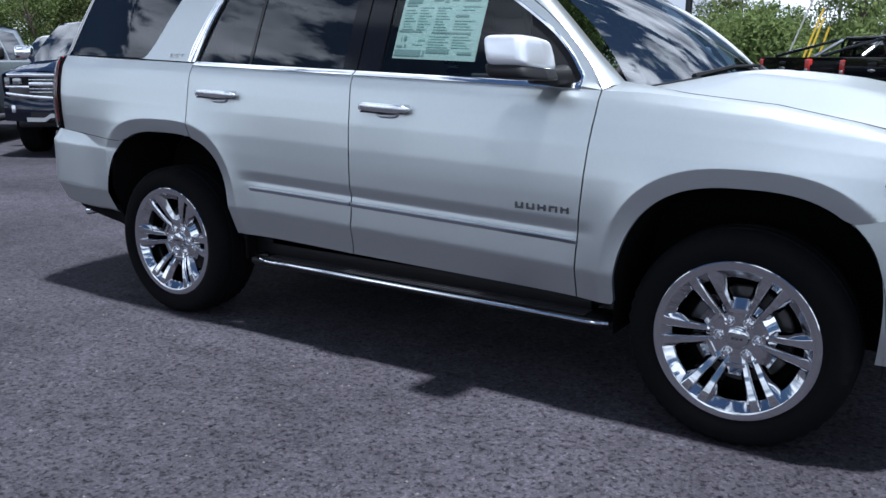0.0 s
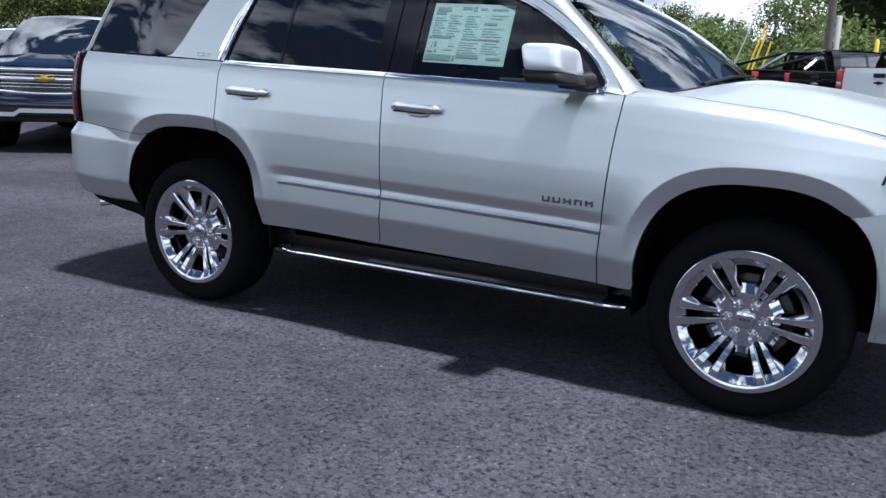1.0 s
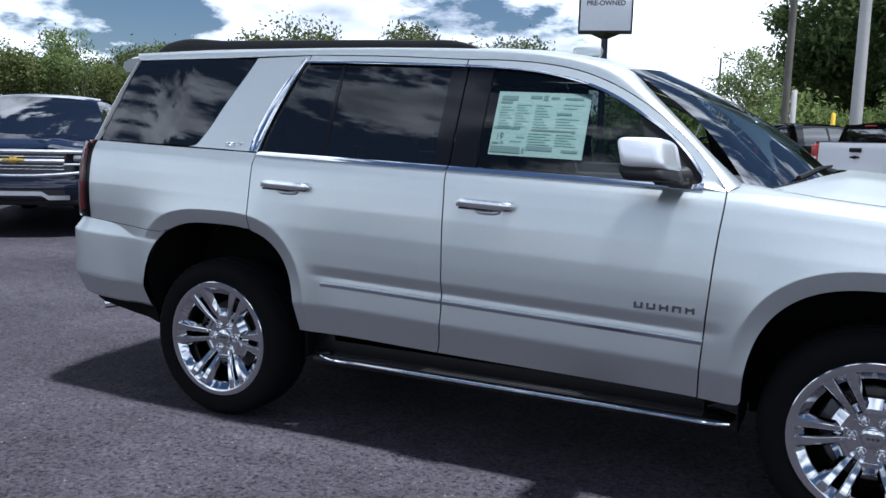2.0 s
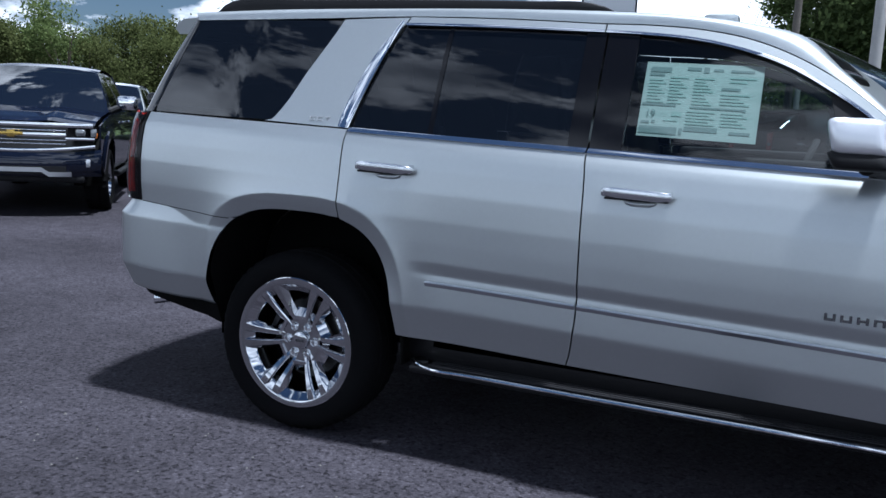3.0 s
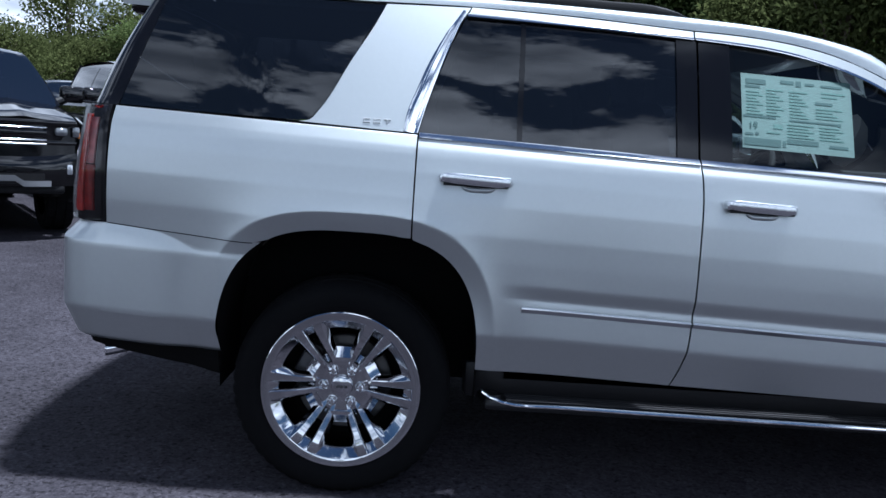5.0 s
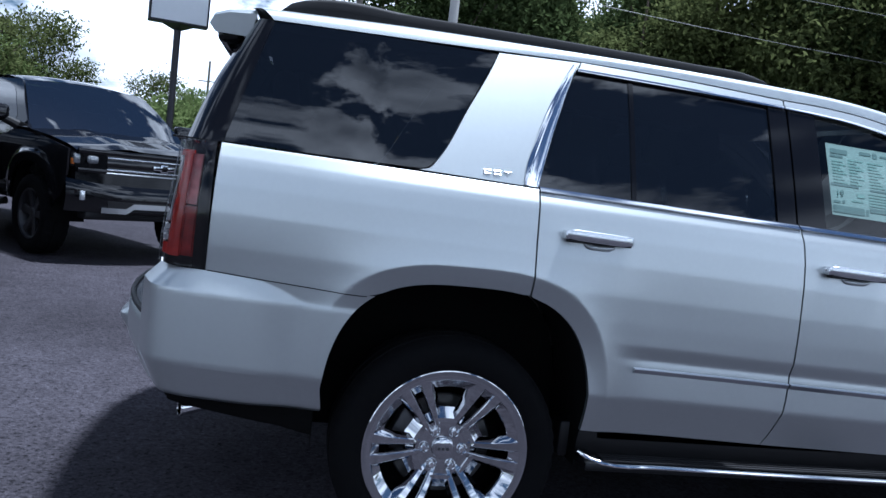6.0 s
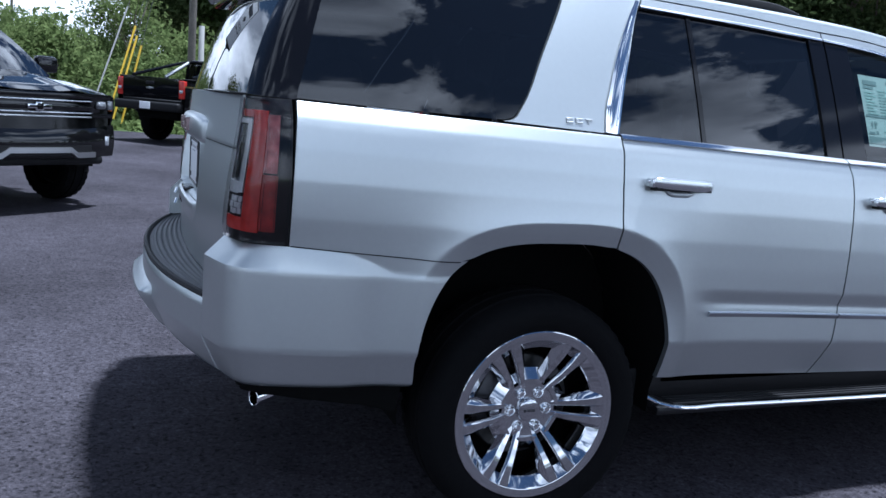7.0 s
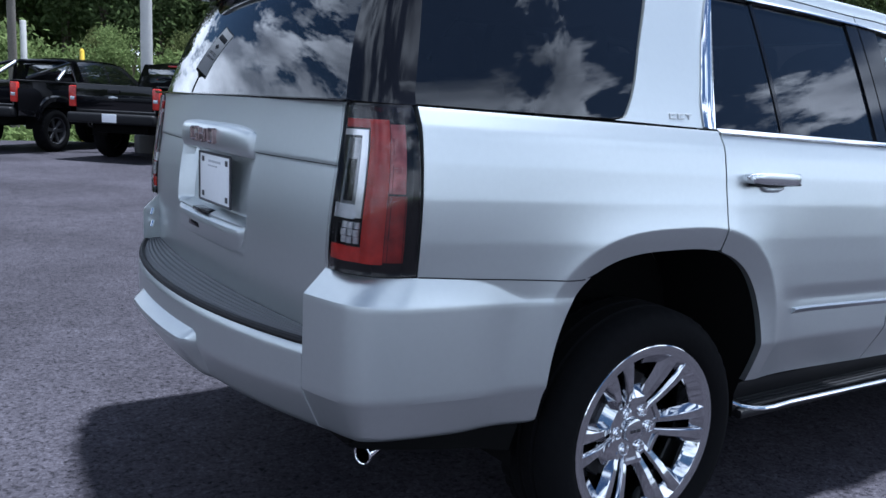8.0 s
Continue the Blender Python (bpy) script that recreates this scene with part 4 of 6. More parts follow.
part("plate_marks", pb, INK_GREY, plate)


def pull_ledge(u, v):
    y = -0.335 + 0.67 * u
    e = max(0.0, 1 - abs(2 * u - 1) ** 9) ** 0.5
    out, z = np.interp(v, [0.0, 0.12, 0.55, 0.72, 1.0], [0.006, -0.004, -0.014, -0.010, 0.030]), np.interp(v, [0.0, 0.12, 0.55, 0.72, 1.0], [0.890, 0.900, 0.955, 0.972, 0.986])
    return (gate_x(y, float(z)) + 0.004 + (float(out) - 0.004) * e, y, float(z) + 0.016 * (1 - v) * (1 - e))


part("pull_ledge", Geo().grid(pull_ledge, 48, 16, True), SILVER, gate, "silver pull ledge below the plate", sharp=30)
part("pull_slot", Geo().box((gate_x(0, 0.985) + 0.020, 0.06, 0.986), (0.05, 0.15, 0.014), 0.004).box((gate_x(0, 0.93) - 0.006, 0.10, 0.938), (0.014, 0.11, 0.020), 0.004), GLOSS_BLACK, gate)


def gate_glass(u, v):
    y = 2 * u - 1
    yy = y * (0.82 * (1 - v) + 0.655 * v)
    t = abs(y) ** 2
    x = (-(0.962 + 0.048 * (1 - t))) * (1 - v) + (-(0.775 + 0.05 * (1 - t))) * v
    return (x - 0.022 * math.sin(math.pi * v), yy, 1.368 + 0.437 * v)


part("rear_window", Geo().grid(gate_glass, 30, 20, True), GLASS_DARK, gate, "dark rear window mirroring clouds")
part("gate_seam", Geo().box((-0.985, 0, 1.366), (0.05, 1.64, 0.008), 0.002), GLOSS_BLACK, gate)
for s in (-1, 1):
    part("panel_gap", Geo().grid(lambda u, v: (gate_x(0.37 + 0.455 * u, 1.205) - 0.0008, s * (0.37 + 0.455 * u), 1.2058 + 0.0018 * v), 12, 1, s < 0), GLOSS_BLACK, gate)
for s in (-1, 1):
    def d_pillar(u, v):
        z = 1.362 + 0.432 * v
        xs = -0.838 + 0.122 * v
        a = Vector((xs, side_w(xs, z) - 0.004, z))
        b = Vector(gate_glass(1.0, v))
        p = a * (1 - u) + b * u
        out = Vector((-0.6, 0.75, 0)) * 0.030 * math.sin(math.pi * u)
        return (p.x + out.x, s * (p.y + out.y), p.z)

    part("rear_corner_pillar", Geo().grid(d_pillar, 10, 14, s < 0), GLOSS_BLACK, suv, "gloss black rear corner pillar")

    def lamp_at(u, v, lift=0.0):
        z = 0.952 + (1.362 - 0.952) * v
        x0, w0 = -0.8525, side_w(-0.8525, z)
        x1, w1 = gate_x(0.83, z) + 0.002, 0.830
        a = 0.5 * math.pi * u
        e = 1.25
        cx, cy = 1 - abs(math.cos(a)) ** (2 / e), 1 - abs(math.sin(a)) ** (2 / e)
        x, w = x0 + (x1 - x0) * (math.sin(a)) ** 0.9, w1 + (w0 - w1) * (math.cos(a)) ** 0.9
        n = Vector((-math.sin(a), math.cos(a), 0))
        return Vector((x + n.x * lift, s * (w + n.y * lift), z))

    lamp = part("tail_lamp", Geo().slab(lambda u, v: tuple(lamp_at(u, v, 0.0)), lambda u, v: tuple(lamp_at(u, v, -0.05)), 28, 12, s < 0), LAMP_DARK, suv, "tall tail lamp, red and clear in a black housing")

    def patch(u0, u1, z0, z1, lift, curve=0.0):
        f = lambda z: (z - 0.952) / 0.410
        return Geo().slab(lambda u, v: tuple(lamp_at(u0 + (u1 - u0) * u, f(z0 + (z1 - z0) * v), lift + curve * math.sin(math.pi * u))),
                          lambda u, v: tuple(lamp_at(u0 + (u1 - u0) * u, f(z0 + (z1 - z0) * v), -0.002)), 14, 10, s < 0)

    part("lamp_red", patch(0.15, 0.345, 0.990, 1.150, 0.004, 0.002), RED_DEEP, lamp, "dark red outer lens")
    part("lamp_grid", patch(0.16, 0.345, 1.155, 1.315, 0.004, 0.002), LAMP_PINK, lamp, "dusky pink ribbed lens")
    for k in range(4):
        part("lamp_rib", patch(0.16 + 0.049 * k, 0.166 + 0.049 * k, 0.992, 1.313, 0.0052), LAMP_DARK, lamp)
    part("lamp_red_band", patch(0.35, 0.585, 0.985, 1.325, 0.006, 0.004), RED_LENS, lamp, "bright red lens band")
    part("lamp_red_foot", patch(0.59, 0.95, 0.985, 1.022, 0.004, 0.002), RED_LENS, lamp)
    part("lamp_red_top", patch(0.59, 0.93, 1.305, 1.325, 0.004, 0.002), RED_DEEP, lamp)
    part("lamp_clear", patch(0.70, 0.90, 1.105, 1.280, 0.001, 0.002), LENS_GREY, lamp, "smoky bulb chamber")
    part("lamp_bulb", patch(0.74, 0.86, 1.13, 1.23, 0.003, 0.003), GLOSS_BLACK, lamp)
    for k in range(3):
        for q in range(3):
            part("lamp_reverse", patch(0.615 + 0.073 * k, 0.683 + 0.073 * k, 1.030 + 0.0175 * q, 1.046 + 0.0175 * q, 0.003 + 0.003 * ((k + q) % 2), 0.005), CLEAR_LENS, lamp, "clear faceted reversing lens")
    for (a0, a1, b0, b1) in ((0.605, 0.685, 1.092, 1.300), (0.685, 0.93, 1.286, 1.300), (0.685, 0.93, 1.088, 1.122)):
        part("lamp_frame", patch(a0, a1, b0, b1, 0.007), CLEAR_GUIDE, lamp, "bright clear light guide")
    part("lamp_lens", patch(0.03, 0.985, 0.958, 1.356, 0.0135, 0.003), LAMP_COVER, lamp, "clear glossy outer lens")

for dz in (0.0, 0.05):
    part("gate_hook", Geo().tube([(-1.022, 0.813, 0.84 + dz), (-1.034, 0.785, 0.845 + dz), (-1.040, 0.780, 0.825 + dz)], 0.007, 8), CHROME, suv, "small chrome hook")

# spoiler
sp_y = 0.69


def spoiler(u, v):
    y = (2 * u - 1)
    k = v * 6
    xs = np.interp(v, [0, 0.45, 0.70, 0.80, 0.90, 1.0], [-0.78, -0.875, -0.925, -0.940, -0.918, -0.80])
    zs = np.interp(v, [0, 0.45, 0.70, 0.80, 0.90, 1.0], [0.0, -0.004, -0.020, -0.050, -0.076, -0.078])
    t = 1 - abs(y) ** 2.2
    return (float(xs) - 0.03 * t, y * (sp_y - 0.02 * v), 1.838 + 0.047 * t * (1 - 0.5 * v) + float(zs) - 0.02 * abs(y) ** 8)


sp_g = Geo().grid(spoiler, 30, 20, True)
sp_g.f.append(tuple(j * 31 for j in range(21)))
sp_g.f.append(tuple(j * 31 + 30 for j in range(20, -1, -1)))
part("roof_spoiler", sp_g, SILVER, suv, "silver roof spoiler over the rear window", sharp=50)
part("spoiler_underside", Geo().box((-0.872, 0, 1.745), (0.085, 1.26, 0.055), 0.02, seg=3), GLOSS_BLACK, suv)
part("antenna_fin", Geo().box((1.55, 0, 1.875), (0.16, 0.05, 0.055), 0.024), SILVER, suv)

# rear bumper: one profile swept round the corner
def bump_bottom(x):
    return 0.505 + 0.018 * smoothstep(-0.6, -1.0, x)


def bump_top(x):
    return float(np.interp(x, [-1.1, -0.85, -0.70, -0.52, -0.348, -0.30], [0.955, 0.9495, 0.9380, 0.9275, 0.9180, 0.917]))


def bump_crease(x):
    return float(np.interp(x, [-1.1, -1.02, -0.50, -0.40], [0.892, 0.888, 0.868, 0.866]))


# plan of the crease (x, half width) and of the upper edge, side by side
edge_plan = [(x, side_w(x, bump_crease(x)) + 0.023 * smoothstep(-0.46, -0.82, x), x, side_w(x, bump_top(x)) - 0.001) for x in (-0.30, -0.40, -0.46, -0.54, -0.62, -0.70, -0.78, -0.85)]
edge_plan += [(-0.93, 1.013, -0.915, 0.987), (-0.985, 0.990, -0.945, 0.964), (-1.013, 0.962, -0.962, 0.936), (-1.030, 0.925, -0.974, 0.902), (-1.046, 0.875, -0.987, 0.860), (-1.062, 0.815, -1.000, 0.815)]
edge_path = spline(edge_plan, 96)

for s in (-1, 1):
    def corner(u, v):
        i = min(int(round(u * 96)), 96)
        x, w, xt, wt = (float(q) for q in edge_path[i])
        d = edge_path[min(i + 1, 96)] - edge_path[max(i - 1, 0)]
        nx, nw = float(d[1] / np.hypot(d[0], d[1])), float(-d[0] / np.hypot(d[0], d[1]))
        cx, cz, hw, hh, pp = ARCHES[0]
        zt, zc, zb = bump_top(x), bump_crease(x), bump_bottom(x)
        blade = smoothstep(-0.44, -0.72, x)            # the bevel runs out towards the wheel
        share = max(0.12, blade)
        z_bev = zc + (zt - zc) * share
        ks = (0.0, 0.07, 0.30, 0.33, 0.70, 0.72, 0.92, 1.0)
        zs = (zb, zb + 0.012, zb + 0.112, zb + 0.122, zc - 0.006, zc, z_bev, zt)
        off = float(np.interp(v, ks, (-0.068, -0.048, -0.003, 0.002, 0.001, 0.0, 0.0, 0.0)))
        top = float(np.interp(v, ks, (0, 0, 0, 0, 0, 0, 1, 1)))
        z = float(np.interp(v, ks, zs))
        rim_x = cx - hw * max(0.0, 1 - (max(0.0, z - cz) / hh) ** pp) ** (1 / pp) - 0.002 + 0.022 * smoothstep(0.62, 0.5, z)
        if x > -0.85:
            lift = 0.023 * smoothstep(-0.46, -0.82, x)
            x += (rim_x + 0.30) * smoothstep(-0.75, -0.30, x)
            w = side_w(x, max(z, zc)) + lift * (1 - top) - 0.001 * top
        else:
            x, w = x + (xt - x) * top, w + (wt - w) * top
        return (x + nx * off, s * (w + nw * off), z)

    cg = Geo().grid(corner, 96, 50, s < 0)
    # the block's inner cheek above the step pad
    k = len(cg.v)
    col = [corner(1.0, j / 50) for j in range(51)]
    cg.v += col + [(x + 0.12, y, z) for x, y, z in col]
    for j in range(50):
        q = (k + j, k + j + 1, k + 51 + j + 1, k + 51 + j)
        cg.f.append(q if s < 0 else q[::-1])
    part("bumper_corner", cg, SILVER, suv, "silver bumper corner with a bevelled upper edge", sharp=17)
    line = strip([(-0.845 + 0.515 * k / 30, float(np.interp(-0.845 + 0.515 * k / 30, [-0.849, -0.70, -0.52, -0.348], [0.951, 0.938, 0.926, 0.9145]))) for k in range(31)], s, 0.0016, 0.0005, 0.0012)
    part("panel_gap", line, TRIM_BLACK, suv, "thin dark gap above the bumper")
    foot = [Vector(corner(k / 96, 0.0)) for k in range(97)]
    foot = [p for p in foot if -1.0 < p.x < -0.46]

    def valance(u, v, deep=0.0):
        p = foot[int(round(u * (len(foot) - 1)))]
        return (p.x + (0.03 if p.x < -0.95 else 0.0), p.y - s * (0.012 + 0.05 * v + deep), p.z + 0.03 - (0.135 - 0.085 * u) * v)

    part("lower_valance", Geo().slab(valance, lambda u, v: valance(u, v, 0.014), len(foot) - 1, 4, s > 0), LINER, suv)


def rear_x(y):
    t = min(1.0, abs(y) / 0.815)
    return -1.064 - 0.139 * (1 - t ** 2.2)


def bump_mid(u, v):
    y = -0.8145 + 1.629 * u
    ks = [0, 0.06, 0.34, 0.36, 0.82, 0.93, 1.0]
    zs = np.interp(v, ks, [0.523, 0.533, 0.631, 0.640, 0.735, 0.756, 0.760])
    off = np.interp(v, ks, [0.070, 0.050, 0.003, 0.0, 0.0, 0.010, 0.03])
    return (rear_x(y) + float(off), y, float(zs))


bumper = part("rear_bumper", Geo().slab(bump_mid, lambda u, v: tuple(Vector(bump_mid(u, v)) + Vector((0.04, 0, 0))), 60, 30, True), SILVER, suv, "silver rear bumper with a ribbed grey step", sharp=40)


def pad_fn(u, v):
    y = -0.812 + 1.624 * u
    x0, x1 = rear_x(y) + 0.010, -0.965
    rib = 0.0035 * (1 if int(v * 22) % 2 else 0) * (1 if 3 < v * 22 < 18 else 0)
    edge = -0.010 * smoothstep(0.12, 0.0, v)
    return (x0 + (x1 - x0) * v, y, 0.768 + rib + edge + 0.008 * v)


part("step_pad", Geo().slab(pad_fn, lambda u, v: tuple(Vector(pad_fn(u, v)) - Vector((0, 0, 0.035))), 40, 44), PAD_GREY, bumper, "dark grey ribbed plastic step pad", sharp=25)

part("pad_edge", outward(Geo().tube([(rear_x(-0.808 + 1.616 * k / 40) + 0.012, -0.808 + 1.616 * k / 40, 0.764) for k in range(41)], 0.011, 8)), TRIM_BLACK, bumper, "black lip of the step pad")


def hitch(u, v):
    y = -0.33 + 0.66 * u
    e = min(1.0, (1 - abs(2 * u - 1)) / 0.15)
    ks = [0, 0.10, 0.62, 0.76, 0.95, 1.0]
    zs = np.interp(v, ks, [0.521, 0.533, 0.625, 0.648, 0.682, 0.684])
    tuck = np.interp(v, ks, [0.070, 0.050, 0.006, 0.0, 0.0, 0.0])
    proud = np.interp(v, ks, [0.012, 0.018, 0.036, 0.042, 0.006, 0.0])
    return (rear_x(y) + 0.005 + float(tuck) - float(proud) * 1.1 * e, y, float(zs))


part("hitch_cover", Geo().grid(hitch, 30, 14, True), SILVER, bumper, "silver hitch cover panel", sharp=30)
part("under_valance", Geo().box((-0.92, 0, 0.565), (0.18, 1.4, 0.07), 0.02), TRIM_BLACK, suv)
ex = Geo().tube([(-0.52, -0.60, 0.52), (-0.68, -0.74, 0.495), (-0.80, -0.815, 0.470), (-0.905, -0.858, 0.452)], [0.024, 0.025, 0.026, 0.028], 24, False)
ex.tube([(-0.905, -0.858, 0.452), (-0.80, -0.815, 0.470)], [0.024, 0.022], 24, False)
tip = [(-0.905 - 0.026 * 0.37 * math.cos(t), -0.858 + 0.026 * 0.92 * math.cos(t), 0.452 + 0.026 * math.sin(t)) for t in (math.tau * k / 32 for k in range(33))]
ex.tube(tip, 0.003, 8, False)
part("exhaust_tip", ex, CHROME, suv, "polished chrome exhaust tip")
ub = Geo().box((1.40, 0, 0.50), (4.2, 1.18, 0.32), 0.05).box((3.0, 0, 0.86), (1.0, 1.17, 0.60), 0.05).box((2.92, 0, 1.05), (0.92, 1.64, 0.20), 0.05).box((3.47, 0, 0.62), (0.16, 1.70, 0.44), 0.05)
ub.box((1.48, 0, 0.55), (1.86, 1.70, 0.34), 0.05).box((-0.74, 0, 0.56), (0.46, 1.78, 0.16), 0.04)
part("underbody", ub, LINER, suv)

# ---- cabin ----
part("cabin_floor", Geo().box((1.0, 0, 0.76), (3.3, 1.16, 0.10), 0.02).box((1.48, 0, 0.765), (1.80, 1.72, 0.10), 0.02), CABIN, suv)
part("dashboard", Geo().box((2.22, 0, 1.13), (0.42, 1.58, 0.26), 0.08), CABIN, suv)
part("headliner", Geo().grid(lambda u, v: (-0.75 + 2.55 * u, (2 * v - 1) * 0.66, 1.775 - 0.03 * smoothstep(0.75, 1.0, u)), 8, 4, True), LEATHER, suv)
for y in (-0.40, 0.40):
    for x in (1.42, 0.50, -0.30):
        seat = new("seat")
        seat.parent = suv
        part("seat_base", Geo().box((x + 0.02, y, 0.94), (0.52, 0.38 if x < 1 else 0.50, 0.22), 0.07, seg=3), LEATHER, seat)
        part("seat_back", Geo().box((x - 0.26, y, 1.22), (0.16, 0.38 if x < 0 else 0.50, 0.60), 0.07, Matrix.Rotation(radians(-13), 4, "Y"), 3), LEATHER, seat)
        part("headrest", Geo().box((x - 0.36, y, 1.575), (0.10, 0.26, 0.17), 0.045, Matrix.Rotation(radians(-8), 4, "Y"), 3), LEATHER, seat)
wheel_ring = Geo()
ring = [(1.92 + 0.07 * math.sin(a), 0.42 + 0.19 * math.cos(a), 1.18 + 0.18 * math.sin(a)) for a in (2 * math.pi * k / 28 for k in range(29))]
wheel_ring.tube(ring, 0.016, 8, False).box((1.93, 0.42, 1.18), (0.04, 0.14, 0.10), 0.02).box((1.94, 0.42, 1.19), (0.02, 0.36, 0.03), 0.008)
part("steering_wheel", wheel_ring, CABIN, suv)
for s in (-1, 1):
    for x0, x1 in ((0.56, 1.20), (1.28, 2.25)):
        part("door_lining", Geo().box(((x0 + x1) / 2, s * 0.855, 1.05), (x1 - x0, 0.05, 0.50), 0.02), CABIN, suv)

# ---- price sheet behind the front door window ----

def sheet_at(a, b, lift=0.0):
    """A place on the sheet: a across it from the rear, b upwards, in metres."""
    x = 1.392 + a + 0.004 * b
    z = 1.357 + b - 0.030 * a + 0.002
    return Vector((x, -(side_w(x, z) - 0.018) - lift, z))


SW, SH = 0.412, 0.272
sheet = part("price_sheet", Geo().grid(lambda u, v: tuple(sheet_at(SW * u, SH * v)), 12, 12), PAPER, suv, "pale green printed price sheet inside the window")


def marks(name, mat, rects):
    g = Geo()
    for a, b, w, h in rects:
        g.grid(lambda u, v, a=a, b=b, w=w, h=h: tuple(sheet_at(a + w * u, b + h * v, 0.0015)), 4, 1)
    return part(name, g, mat, sheet)


ink = [(0.018, 0.236, 0.075, 0.018), (0.148, 0.246, 0.05, 0.012), (0.206, 0.240, 0.020, 0.020), (0.24, 0.247, 0.035, 0.008), (0.30, 0.246, 0.08, 0.008), (0.016, 0.222, 0.055, 0.009),
       (0.275, 0.180, 0.065, 0.009), (0.006, 0.113, 0.12, 0.008), (0.175, 0.110, 0.19, 0.006), (0.355, 0.107, 0.012, 0.010), (0.006, 0.012, 0.135, 0.026),
       (0.165, 0.028, 0.115, 0.017), (0.320, 0.026, 0.07, 0.010), (0.148, 0.014, 0.012, 0.022), (0.01, 0.048, 0.03, 0.008), (0.048, 0.050, 0.012, 0.010)]
marks("printed_bars", INK, ink)
pale = [(0.018, 0.124 + 0.0115 * k, 0.062 - 0.012 * (k % 3), 0.005) for k in range(8)] + [(0.092, 0.124 + 0.0115 * k, 0.066 - 0.014 * ((k + 1) % 3), 0.005) for k in range(9)]
pale += [(0.178, 0.124 + 0.0115 * k, 0.07 - 0.010 * (k % 4), 0.005) for k in range(9)] + [(0.275, 0.128 + 0.0115 * k, 0.10 - 0.018 * (k % 3), 0.005) for k in range(4)]
pale += [(0.166, 0.052 + 0.011 * k, 0.10 - 0.02 * (k % 2), 0.004) for k in range(5)] + [(0.285, 0.052 + 0.011 * k, 0.09 - 0.015 * (k % 3), 0.004) for k in range(5)]
pale += [(0.115, 0.078, 0.035, 0.016), (0.09, 0.060, 0.05, 0.005), (0.30, 0.222, 0.09, 0.006), (0.30, 0.208, 0.06, 0.006)]
marks("printed_lines", INK_PALE, pale)
num = bpy.data.curves.new("sheet_number", "FONT")
num.body, num.size, num.extrude = "19", 0.036, 0.0005
num_ob = new("sheet_number", num)
num_ob.data.materials.append(INK)
p0, px, pz = sheet_at(0.022, 0.074, 0.003), sheet_at(0.122, 0.074, 0.003), sheet_at(0.022, 0.104, 0.003)
ex, ez = (px - p0).normalized(), (pz - p0).normalized()
num_ob.matrix_world = Matrix((ex, ez, ex.cross(ez))).transposed().to_4x4()
num_ob.matrix_world.translation = p0
num_ob.parent = sheet

# ---- ground ----


